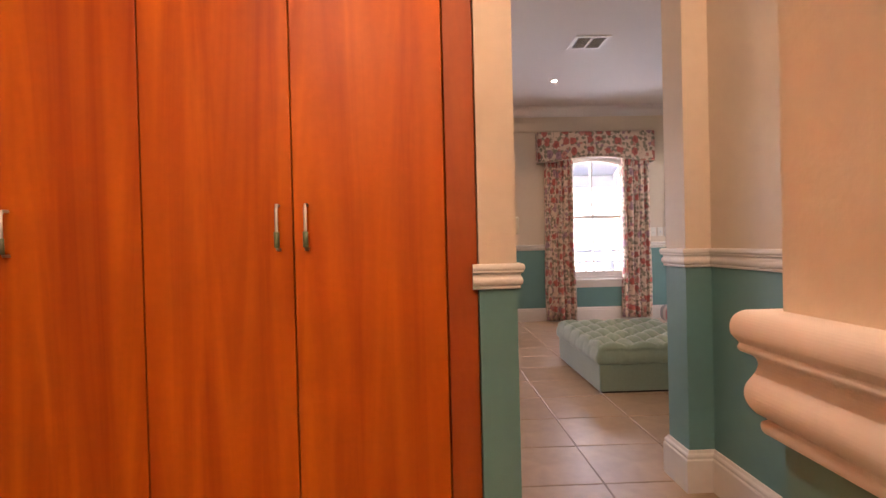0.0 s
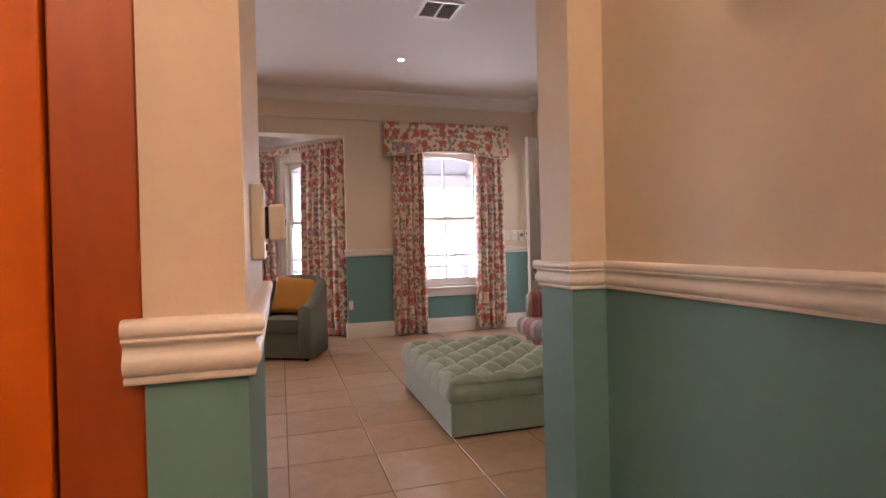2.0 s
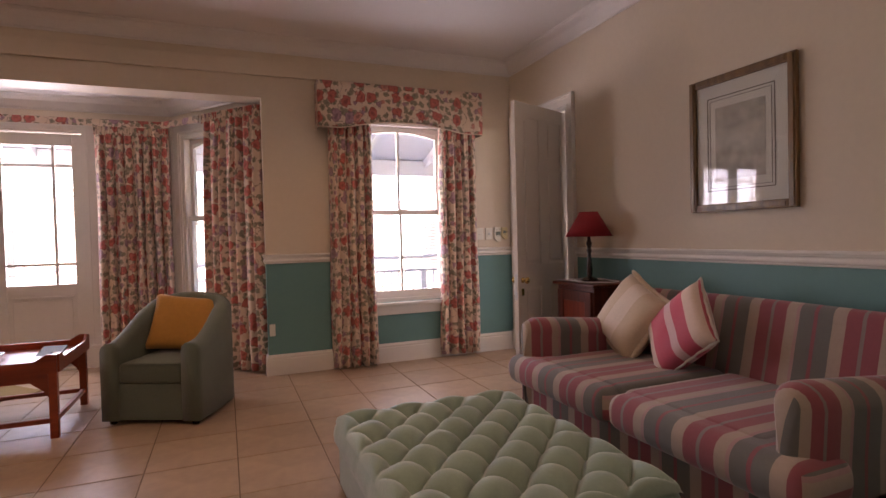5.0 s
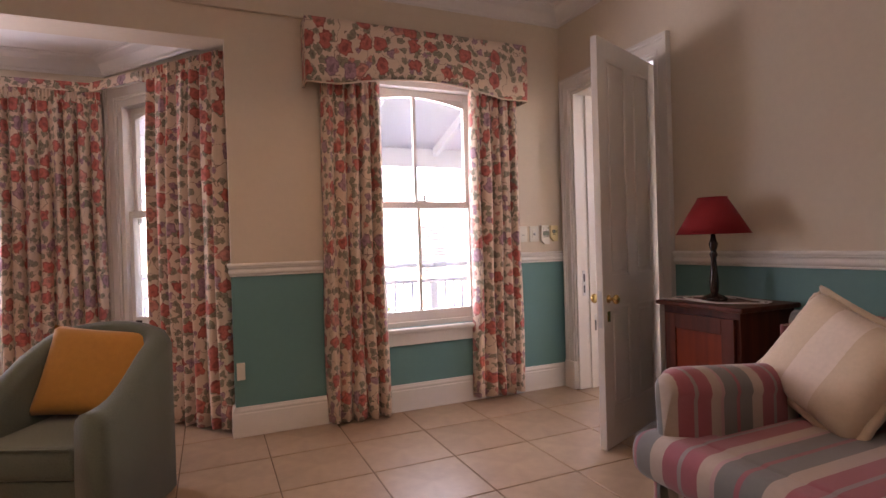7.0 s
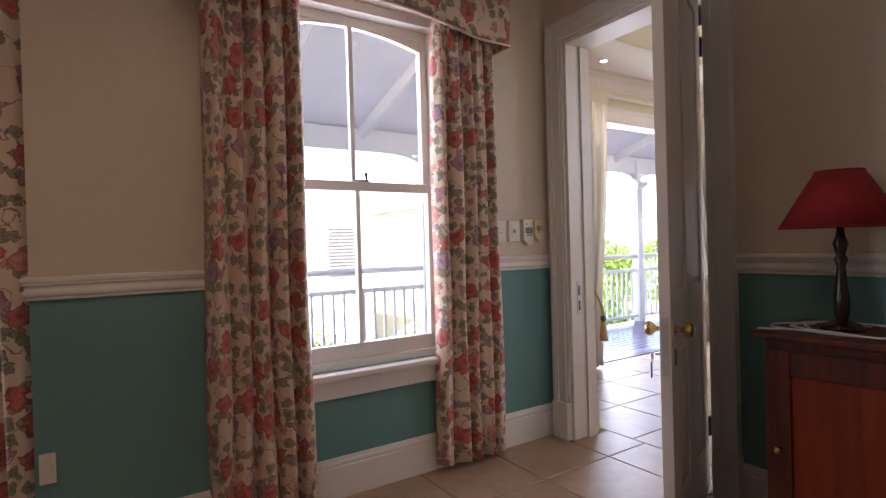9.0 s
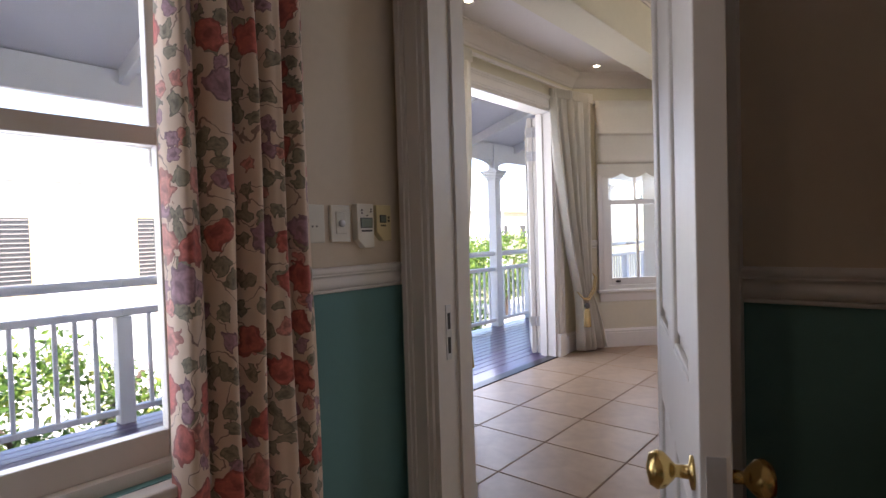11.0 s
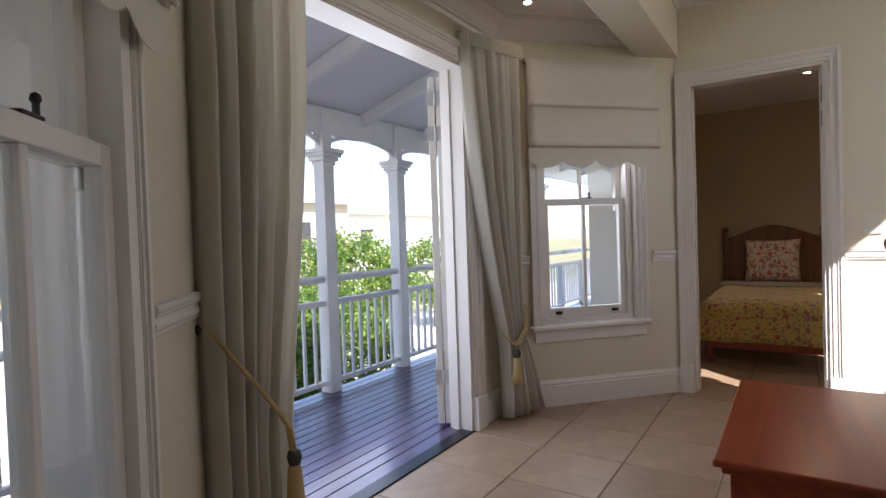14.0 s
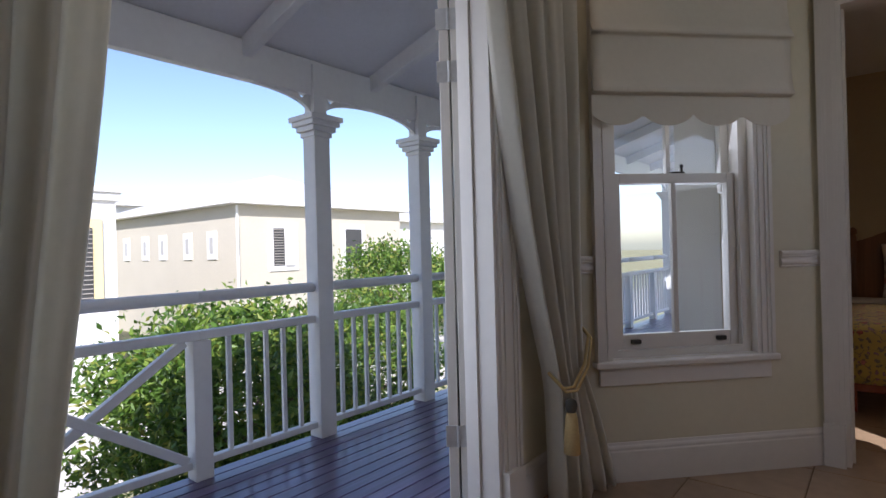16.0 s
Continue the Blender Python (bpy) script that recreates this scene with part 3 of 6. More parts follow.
for tag, path in {
    "north": [(1.58, 8.62), (1.58, 8.38), (2.315, 8.38)],
    "north_right": [(3.495, 8.38), (4.16, 8.38), (4.16, 8.358)],
    "east": [(4.16, 7.215), (4.16, 3.26), (1.63, 3.26), (1.63, 3.06), (1.75, 3.06), (1.75, 1.0), (0.685, 1.0), (0.685, -1.5)],
    "pillar": [(0.592, 2.36), (0.735, 2.36), (0.735, 3.02), (-4.6, 3.02), (-4.6, 8.38), (-3.2, 8.38)],
    "hall_left": [(4.355, 8.358), (4.355, 8.408), (4.43, 8.478)],
    "hall_front_left": [(5.09, 9.095), (5.48, 9.46), (5.57, 9.46)],
    "hall_front_right": [(7.48, 9.46), (7.78, 9.46), (7.95, 9.30)],
    "hall_corner": [(8.69, 8.609), (8.86, 8.45), (8.86, 8.447)],
    "hall_east": [(8.86, 7.405), (8.86, 5.7)],
    "hall_west": [(4.355, 5.7), (4.355, 7.215)],
}.items():
    # the room lies to the right of each path
    trims(tag, path, LOW_DADO if tag == "pillar" else DADO, "dado", D_LABEL)
    if tag in ("hall_corner", "hall_front_right", "north", "north_right"):
        continue
    trims(tag, path, BASE, "baseboard", B_LABEL)
trims("hall_right", [(7.48, 9.46), (7.78, 9.46), (8.86, 8.45), (8.86, 8.447)], BASE, "baseboard", B_LABEL)
trims("north", [(1.58, 8.62), (1.58, 8.38), (4.16, 8.38), (4.16, 8.358)], BASE, "baseboard", B_LABEL)
trims("hall_under_window", [(4.43, 8.478), (5.09, 9.095)], BASE, "baseboard", B_LABEL)
trims("bay", [(-3.2, 8.40), (-3.2, 8.63), BAY[1], (-1.70, 9.62)], BASE, "baseboard", B_LABEL)
trims("bay_right", [(0.08, 9.62), BAY[2], BAY[3], (1.58, 8.62)], BASE, "baseboard", B_LABEL)
trims("living", [(-4.6, 3.02), (-4.6, 8.38), (4.16, 8.38), (4.16, 3.26), (1.63, 3.26)], CORNICE, "cornice", C_LABEL)
trims("hall", [(4.355, 5.72), (4.355, 8.42), (8.86, 8.42), (8.86, 5.72)], CORNICE, "cornice", C_LABEL)
LOW = [(o, z - TOP + 2.80) for o, z in CORNICE]
trims("hall_bay", [(4.355, 8.70), (4.66, 8.70), HALL[1], HALL[2], (8.60, 8.70)], LOW, "cornice", C_LABEL)
trims("living_bay", [(-3.1, 8.63), BAY[1], BAY[2], (1.5, 8.63)], [(o, z - 0.08) for o, z in LOW], "cornice", C_LABEL)


# ---- doors and windows ----
def casing(m, w, h, side=1, foot=0.0, width=0.115):
    """Moulded architrave round an opening of width w and height h; m: x along the wall, y into it. side -1: on the back face."""
    bm = bmesh.new()
    rows = [(0, 0, 0.018), (0.0, 0.02, 0.018), (0.02, 0.03, 0.026), (0.03, width - 0.035, 0.022), (width - 0.035, width - 0.02, 0.030), (width - 0.02, width, 0.038)]
    for a, b, d in rows[1:]:
        y0, y1 = (-d, 0) if side > 0 else (0, d)
        box(-b, -a, y0, y1, foot, h + b, bm=bm)
        box(w + a, w + b, y0, y1, foot, h + b, bm=bm)
        box(-a, w + a, y0, y1, h + a, h + b, bm=bm)
    if foot == 0.0:
        for x0, x1 in ((-width - 0.006, 0.002), (w - 0.002, w + width + 0.006)):
            y0, y1 = (-0.044, 0) if side > 0 else (0, 0.044)
            box(x0, x1, y0, y1, 0, 0.22, 0.003, bm=bm)
    return moved(bm, m)


def lining(m, w, h, depth):
    bm = bmesh.new()
    box(-0.001, 0.022, -0.004, depth + 0.004, 0, h, bm=bm)
    box(w - 0.022, w + 0.001, -0.004, depth + 0.004, 0, h, bm=bm)
    box(0.022, w - 0.022, -0.004, depth + 0.004, h - 0.022, h + 0.001, bm=bm)
    for x0, x1 in ((0.022, 0.034), (w - 0.034, w - 0.022)):
        box(x0, x1, depth * 0.56, depth * 0.82, 0, h - 0.022, bm=bm)
    return moved(bm, m)


def knob(parent, m, mat=BRASS):
    bm = lathe([(0.024, 0), (0.024, 0.004), (0.010, 0.007), (0.009, 0.024), (0.016, 0.030), (0.026, 0.040), (0.028, 0.050), (0.022, 0.060), (0.006, 0.064)], 20)
    return part("knob", bm, mat, parent, "round brass door knob", True, m)


m_door = pose(4.16, 8.222, 0, 0, 0, -90)
structure("door_frame_living", lining(m_door, 0.892, 2.39, 0.195), TRIM, "white painted door lining")
structure("trim_door_casing", casing(m_door, 0.892, 2.39), TRIM, "white moulded door casing")
structure("trim_door_casing_hall", casing(m_door @ pose(0, 0.195, 0), 0.892, 2.39, -1), TRIM, "white moulded door casing")
m_bed = pose(8.86, 8.36, 0, 0, 0, -90)
structure("door_frame_bedroom", lining(m_bed, 0.865, 2.385, 0.14), TRIM, "white painted door lining")
structure("trim_bedroom_casing", casing(m_bed, 0.865, 2.385, width=0.085), TRIM, "white moulded door casing")


def sash_window(name, m, w, z0, z1, label, arch=0.0, deep=0.25, lifts=True, mid=None, proud=0.0, trim=0.085):
    """A double-hung window in an opening; m: x along the wall, y into it."""
    ob = thing(name, label, "window", m, kind="structure")
    mid = mid or (z0 + z1) / 2
    bm = bmesh.new()
    d0, d1 = 0.03 - proud, 0.15 - proud
    box(0, 0.05, d0, d1, z0, z1, bm=bm)
    box(w - 0.05, w, d0, d1, z0, z1, bm=bm)
    box(0.05, w - 0.05, d0, d1, z1 - 0.05, z1, bm=bm)
    box(0.05, w - 0.05, d0, d1 + 0.06, z0, z0 + 0.035, bm=bm)
    part("window_frame", bm, TRIM, ob)
    for nm, a, b, y in (("upper_sash", mid - 0.025, z1 - 0.05, 0.105 - proud), ("lower_sash", z0 + 0.035, mid + 0.025, 0.06 - proud)):
        bm = bmesh.new()
        st = 0.045
        box(0.05, 0.05 + st, y, y + 0.04, a, b, 0.003, bm=bm)
        box(w - 0.05 - st, w - 0.05, y, y + 0.04, a, b, 0.003, bm=bm)
        low = 0.075 if nm == "lower_sash" else 0.05
        box(0.05 + st, w - 0.05 - st, y + 0.001, y + 0.039, a, a + low, 0.003, bm=bm)
        box(0.05 + st, w - 0.05 - st, y + 0.001, y + 0.039, b - 0.05, b, 0.003, bm=bm)
        box(w / 2 - 0.0125, w / 2 + 0.0125, y + 0.005, y + 0.035, a + low, b - 0.05, 0.003, bm=bm)
        if nm == "upper_sash":
            for s in (0.05, w - 0.05 - st):
                box(s, s + st, y + 0.002, y + 0.038, a - 0.05, a, 0.008, bm=bm)
            if arch:
                pts = [(0.05 + st, b - 0.052)]
                for k in range(13):
                    x = 0.05 + st + (w - 0.1 - 2 * st) * k / 12
                    pts.append((x, b - 0.052 - arch * (2 * k / 12 - 1) ** 2))
                pts.append((w - 0.05 - st, b - 0.052))
                join(bm, extrude(pts, 0.03), Matrix.Translation((0, y + 0.005, 0)))
        sash = part(nm, bm, TRIM, ob)
        for x0, x1 in ((0.05 + st, w / 2 - 0.0125), (w / 2 + 0.0125, w - 0.05 - st)):
            pane = part("pane", box(x0, x1, y + 0.017, y + 0.021, a + low, b - 0.05), GLASS, sash, "clear window glass")
            pane.visible_shadow = False
        if nm == "lower_sash" and lifts:
            for x in (w * 0.2, w * 0.8):
                part("sash_lift", box(x - 0.025, x + 0.025, y - 0.022, y, a + 0.028, a + 0.050, 0.004), IRON, sash, "dark metal sash lift")
    lk = box(w / 2 - 0.005, w / 2 + 0.065, 0.062 - proud, 0.10 - proud, mid + 0.025, mid + 0.034, 0.003)
    join(lk, lathe([(0.006, 0), (0.006, 0.02), (0.010, 0.026), (0.008, 0.036), (0.002, 0.04)], 10), Matrix.Translation((w / 2 + 0.05, 0.07 - proud, mid + 0.034)))
    part("sash_lock", lk, IRON, ob, "dark metal sash lock")
    bm = box(-0.10, w + 0.10, -0.055, 0.03, z0 - 0.035, z0 - 0.002, 0.008)
    box(-0.07, w + 0.07, -0.022, 0.0, z0 - 0.125, z0 - 0.035, 0.004, bm=bm)
    part("window_sill", bm, TRIM, ob)
    part("architrave", casing(Matrix.Identity(4), w, z1, 1, z0 - 0.002, trim), TRIM, ob)
    return ob


m_n, _ = frame_of((1.58, 8.38), (4.16, 8.38))
sash_window("window_1", m_n @ pose(WIN_X0 - 1.58, 0, 0), WIN_X1 - WIN_X0, 0.60, 2.42, "white double-hung sash window with an arched head", 0.06, mid=1.50, lifts=False)
m_b, _ = frame_of(BAY[2], BAY[3])
sash_window("window_2", m_b @ pose(0.155, 0, 0), 0.72, 0.60, 2.38, "narrow white sash window of the bay", 0.04, mid=1.5, proud=0.035, trim=0.13)
m_bl, _ = frame_of(BAY[0], BAY[1])
sash_window("window_3", m_bl @ pose(0.40, 0, 0), 0.72, 0.60, 2.38, "narrow white sash window of the bay", 0.04, mid=1.5, proud=0.035, trim=0.13)
m_hl, _ = frame_of(HALL[0], HALL[1])
m_hr, _ = frame_of(HALL[2], HALL[3])
m_hf, _ = frame_of(HALL[1], HALL[2])
sash_window("window_4", m_hl @ pose(0.07, 0, 0), 0.74, 0.60, 2.38, "white sash window beside the folding doors", 0.0, mid=1.475, proud=0.06, trim=0.06)
sash_window("window_5", m_hr @ pose(0.32, 0, 0), 0.78, 0.60, 2.38, "white sash window under a roman blind", 0.0, mid=1.505)
m_br, _ = frame_of((9.0, 8.95), (12.05, 8.95))
sash_window("window_6", m_br @ pose(0.95, 0.10, 0), 0.88, 0.60, 2.35, "white sash window of the bedroom", 0.0)


def french_leaf(parent, x0, x1, h, hinge_left, sa, sb):
    """A glazed door leaf with small border panes."""
    leaf = part("door_leaf", bmesh.new(), TRIM, parent)
    y0, y1 = 0.05, 0.095
    bm = bmesh.new()
    box(x0, x0 + sa, y0, y1, 0.01, h, 0.004, bm=bm)
    box(x1 - sb, x1, y0, y1, 0.01, h, 0.004, bm=bm)
    box(x0 + sa, x1 - sb, y0 + 0.001, y1 - 0.001, h - 0.12, h, 0.004, bm=bm)
    box(x0 + sa, x1 - sb, y0 + 0.001, y1 - 0.001, 0.74, 0.86, 0.004, bm=bm)
    box(x0 + sa, x1 - sb, y0 + 0.001, y1 - 0.001, 0.01, 0.24, 0.004, bm=bm)
    box(x0 + sa, x1 - sb, y0 + 0.015, y1 - 0.015, 0.24, 0.74, bm=bm)
    box(x0 + sa + 0.04, x1 - sb - 0.04, y0 + 0.004, y0 + 0.02, 0.28, 0.70, 0.006, bm=bm)
    gx0, gx1, gz0, gz1 = x0 + sa, x1 - sb, 0.86, h - 0.12
    narrow = 0.16
    bar = gx1 - narrow if hinge_left is False else gx0 + narrow
    zs = [gz0 + 0.20, gz1 - 0.20]
    box(bar - 0.014, bar + 0.014, y0 + 0.006, y1 - 0.006, gz0, gz1, 0.003, bm=bm)
    for z in zs:
        box(gx0, gx1, y0 + 0.007, y1 - 0.007, z - 0.014, z + 0.014, 0.003, bm=bm)
    box(x0 + sa + 0.02, x1 - sb - 0.02, y0 - 0.012, y0, 0.725, 0.745, 0.004, bm=bm)
    bm.to_mesh(leaf.data)
    bm.free()
    xs, zz = [gx0, bar, gx1], [gz0, *zs, gz1]
    for a, b in zip(xs, xs[1:]):
        for c, d in zip(zz, zz[1:]):
            p = part("pane", box(a + 0.012, b - 0.012, y0 + 0.02, y0 + 0.024, c + 0.012, d - 0.012), GLASS, leaf, "clear door glass")
            p.visible_shadow = False
    return leaf


m_f, _ = frame_of(BAY[1], BAY[2])
fd = thing("door_1", "closed white glazed double doors of the bay", "door", m_f @ pose(0.79, 0, 0), kind="structure")
part("door_frame", lining(Matrix.Identity(4), 1.52, 2.40, 0.22), TRIM, fd)
part("architrave", casing(Matrix.Identity(4), 1.52, 2.40), TRIM, fd)
left_leaf = french_leaf(fd, 0.024, 0.745, 2.37, True, 0.10, 0.105)
right_leaf = french_leaf(fd, 0.751, 1.496, 2.37, False, 0.068, 0.10)
knob(left_leaf, pose(0.690, 0.05, 0.80, 90))
part("keyhole_plate", lathe([(0.02, 0), (0.02, 0.005), (0.012, 0.008), (0.002, 0.009)], 16), BRASS, left_leaf, "brass keyhole plate", True, pose(0.690, 0.05, 0.715, 90))
bolt = box(0.744, 0.766, 0.036, 0.05, 2.05, 2.36, 0.003)
join(bolt, lathe([(0.010, 0), (0.012, 0.01), (0.006, 0.03), (0.010, 0.04), (0.002, 0.045)], 10), pose(0.76, 0.036, 2.08, 90))
part("bolt", bolt, IRON, right_leaf, "long dark metal door bolt")
structure("trim_doorstep", box(-1.57, -0.05, 9.60, 9.86, -0.02, 0.012, 0.004), TRIM, "white painted doorstep")


def panel_door(w, h, label, name, m, knob_z=0.86):
    """A four-panelled door leaf, hinged at x = 0, faces at y = 0 and 0.04."""
    ob = thing(name, label, "door", m, kind="structure")
    bm = bmesh.new()
    st, t = 0.10, 0.04
    for x0, x1 in ((0, st), (w - st, w)):
        box(x0, x1, 0, t, 0.008, h, 0.002, bm=bm)
    box(w / 2 - 0.05, w / 2 + 0.05, 0.0005, t - 0.0005, 0.22, h - 0.11, 0.002, bm=bm)
    for z0, z1 in ((0.008, 0.22), (0.80, 0.98), (h - 0.11, h)):
        box(st, w - st, 0.0005, t - 0.0005, z0, z1, 0.002, bm=bm)
    for x0, x1 in ((st, w / 2 - 0.05), (w / 2 + 0.05, w - st)):
        for z0, z1 in ((0.22, 0.80), (0.98, h - 0.11)):
            box(x0, x1, 0.012, t - 0.012, z0, z1, bm=bm)
            b = box(x0 + 0.035, x1 - 0.035, 0.005, t - 0.005, z0 + 0.035, z1 - 0.035, 0.006)
            join(bm, b)
            for y in (0.006, t - 0.006):
                for a, b_, c, d in ((x0, x0 + 0.014, z0, z1), (x1 - 0.014, x1, z0, z1), (x0 + 0.014, x1 - 0.014, z0, z0 + 0.014), (x0 + 0.014, x1 - 0.014, z1 - 0.014, z1)):
                    box(a, b_, y - 0.005, y + 0.005, c, d, 0.003, bm=bm)
    leaf = part("door_leaf", bm, TRIM, ob)
    knob(leaf, pose(w - 0.062, 0, knob_z, 90))
    knob(leaf, pose(w - 0.062, t, knob_z, -90))
    part("lock_plate", box(w - 0.001, w + 0.002, 0.008, 0.032, knob_z - 0.16, knob_z + 0.05), STEEL, leaf, "steel lock plate on the edge")
    for y in (-0.002, t + 0.002):
        part("keyhole_plate", box(w - 0.078, w - 0.046, min(y, y * 0.9) - 0.001, max(y, y * 0.9) + 0.001, knob_z - 0.13, knob_z - 0.07, 0.0008), BRASS, leaf, "brass keyhole plate")
    key = tube([(w - 0.062, -0.002, knob_z - 0.095), (w - 0.062, -0.03, knob_z - 0.095)], 0.004)
    join(key, tube([(w - 0.062 + 0.012 * math.cos(a * math.pi / 5), -0.04, knob_z - 0.105 + 0.014 * math.sin(a * math.pi / 5)) for a in range(10)], 0.003, 6, True))
    part("key", key, STEEL, leaf, "key hanging in the lock")
    part("key_tag", box(w - 0.07, w - 0.054, -0.045, -0.042, knob_z - 0.185, knob_z - 0.125, 0.001), BLACK, leaf, "small dark key tag")
    for z in (0.25, 2.05, 2.2):
        part("hinge", lathe([(0.008, 0), (0.008, 0.09)], 10), IRON, leaf, "dark metal hinge", True, pose(-0.004, t + 0.004, z))
    return ob


# the leaf stands open into the living room
OPEN = math.degrees(math.atan2(-0.300, -0.730))
panel_door(0.785, 2.35, "white four-panelled door standing open", "door_2", pose(4.203, 7.394, 0, 0, 0, OPEN) @ pose(0, -0.04, 0))
jb = box(0.0, 0.004, -0.015, 0.015, 0.752, 0.955, 0.001)
box(0.003, 0.0055, -0.007, 0.007, 0.775, 0.835, bm=jb, mat=1)
box(0.003, 0.0055, -0.007, 0.007, 0.865, 0.925, bm=jb, mat=1)
structure("door_strike_plate", moved(jb, pose(4.219, 8.2005, 0, 0, 0, -90)), [STEEL, BLACK], "dull metal strike plate on the door lining")
for z in (0.37, 1.95, 2.12):
    structure("door_hinge", box(8.885, 8.935, 7.517, 7.521, z, z + 0.11, 0.001), IRON, "dark metal hinge on the bedroom door lining")

# folding doors, folded back on the deck side
structure("door_frame_folding", lining(m_hf @ pose(0.22, 0, 0), 1.64, 2.38, 0.16), TRIM, "white painted folding door lining")
structure("trim_folding_casing", casing(m_hf @ pose(0.22, 0, 0), 1.64, 2.38, width=0.12), TRIM, "white moulded casing round the folding doors")
structure("floor_track", box(5.70, 7.34, 9.452, 9.545, -0.028, 0.004, 0.002), material("dark_track", (0.022, 0.02, 0.03), rough=0.35, metal=0.5, bump=0.0), "dark sill track of the folding doors")
structure("floor_threshold", box(5.70, 7.34, 9.547, 9.645, -0.028, -0.002, 0.004), DECK, "dark wooden threshold board of the folding doors")


def folding_leaf(parent, m):
    w, h, t = 0.66, 2.34, 0.045
    bm = bmesh.new()
    for x0, x1 in ((0, 0.09), (w - 0.09, w)):
        box(x0, x1, 0, t, 0.015, h, 0.004, bm=bm)
    for z0, z1 in ((0.015, 0.22), (0.70, 0.82), (h - 0.10, h)):
        box(0.09, w - 0.09, 0.001, t - 0.001, z0, z1, 0.003, bm=bm)
    box(0.09, w - 0.09, 0.012, t - 0.012, 0.22, 0.70, bm=bm)
    leaf = part("door_leaf", bm, TRIM, parent, m=m)
    p = part("pane", box(0.09, w - 0.09, 0.02, 0.024, 0.82, h - 0.10), GLASS, leaf, "clear door glass")
    p.visible_shadow = False
    return leaf


def folding_pair(name, m):
    ob = thing(name, "white glazed folding door, folded open on the deck", "door", m, kind="structure")
    a = folding_leaf(ob, pose(0, 0.004, 0))
    folding_leaf(ob, pose(0, -0.049, 0))
    for z in (0.285, 1.915, 2.15):
        bm = box(-0.006, -0.002, 0.006, 0.056, z, z + 0.095, 0.001)
        box(-0.006, -0.002, -0.056, -0.006, z, z + 0.095, 0.001, bm=bm)
        join(bm, lathe([(0.007, 0), (0.007, 0.095)], 10), Matrix.Translation((-0.006, 0, z)))
        part("hinge", bm, STEEL, a, "steel hinge joining the folded leaves")
    return ob


folding_pair("door_3", pose(7.330, 9.672, 0, 0, 0, 33.5))
folding_pair("door_4", pose(5.62, 9.72, 0, 0, 0, 140))

# ---- foyer ----
def wardrobe():
    ob = thing("wardrobe", "tall built-in wardrobe of orange varnished wood, closed", "wardrobe", pose(0, 2.37, 0))
    part("carcass", box(-1.88, 0.603, 0.03, 0.62, 0.0, TOP - 0.01), WARDROBE_WOOD, ob)
    part("filler_panel", box(0.513, 0.610, 0.004, 0.03, 0.01, TOP - 0.02, 0.003), wood("darker_orange_wood", (0.26, 0.036, 0.001), (0.42, 0.085, 0.003), rough=0.42, scale=0.9, coat=0.03), ob, "darker orange wooden filler panel")
    edges = [-1.88, -1.408, -0.930, -0.453, 0.023, 0.510]
    for k, (a, b) in enumerate(zip(edges, edges[1:])):
        d = part("door", box(a + 0.002, b - 0.002, 0.0, 0.028, 0.08, TOP - 0.03, 0.003), WARDROBE_WOOD, ob)
        right = k in (0, 1, 3)
        x = b - 0.045 if right else a + 0.045
        if k == 2:
            x = a + 0.065
        h = tube([(x, 0.0, 1.30), (x, -0.022, 1.30), (x, -0.030, 1.285), (x, -0.030, 1.175), (x, -0.022, 1.16), (x, 0.0, 1.16)], 0.0055, 8)
        part("handle", h, STEEL, d, "slim metal bow handle", True)
        part("handle_grip", tube([(x, -0.030, 1.165), (x, -0.031, 1.215)], 0.0085, 10), material("green_handle_grip", (0.12, 0.16, 0.09), rough=0.4, bump=0.0) if k == 0 else bpy.data.materials["green_handle_grip"], d, "greenish handle grip", True)
    part("plinth", box(-1.88, 0.610, 0.012, 0.03, 0.0, 0.078), WARDROBE_WOOD, ob)


wardrobe()


def wall_unit(name, label, category, m, w, h, mat, screen=None, keys=0, cut=0.0, deep=0.028):
    """A wall thermostat or switch: x along the wall, -y out of it."""
    ob = thing(name, label, category, m)
    out = [(-w / 2, -h / 2), (w / 2, -h / 2), (w / 2, h / 2), (-w / 2, h / 2)]
    if cut:
        out = [(-w / 2 + cut, -h / 2), (w / 2, -h / 2), (w / 2, h / 2), (-w / 2, h / 2), (-w / 2, -h / 2 + cut)]
    bm = extrude(out, deep)
    bmesh.ops.bevel(bm, geom=bm.edges[:], offset=0.003, segments=2, affect="EDGES", profile=0.5)
    part("case", moved(bm, Matrix.Translation((0, -deep, 0))), mat, ob)
    if screen:
        x0, x1, z0, z1 = screen
        part("screen_bezel", box(x0 - 0.003, x1 + 0.003, -deep - 0.0015, -deep + 0.002, z0 - 0.003, z1 + 0.003, 0.001), BLACK if deep > 0.025 else mat, ob)
        part("screen", box(x0, x1, -deep - 0.0025, -deep, z0, z1), SCREEN, ob, "grey liquid-crystal display")
        for k in range(keys):
            x = x0 + (x1 - x0) * (k + 0.5) / keys
            part("button", box(x - 0.003, x + 0.003, -deep - 0.003, -deep, z0 - 0.016, z0 - 0.010, 0.001), BLACK, ob)
    return ob


# on the foyer wall, the pillar, and beside the living room door
wu = wall_unit("thermostat", "yellowed plastic thermostat on the foyer wall", "thermostat", pose(1.75, 2.41, 1.762, 0, 0, -90), 0.19, 0.165, YELLOWED, (-0.06, 0.03, 0.03, 0.055), 4)
part("lid_line", box(-0.084, 0.084, -0.0295, -0.027, -0.012, -0.009), YELLOWED, wu)
part("mark", box(0.03, 0.06, -0.0295, -0.0275, -0.062, -0.054), BLACK, wu)
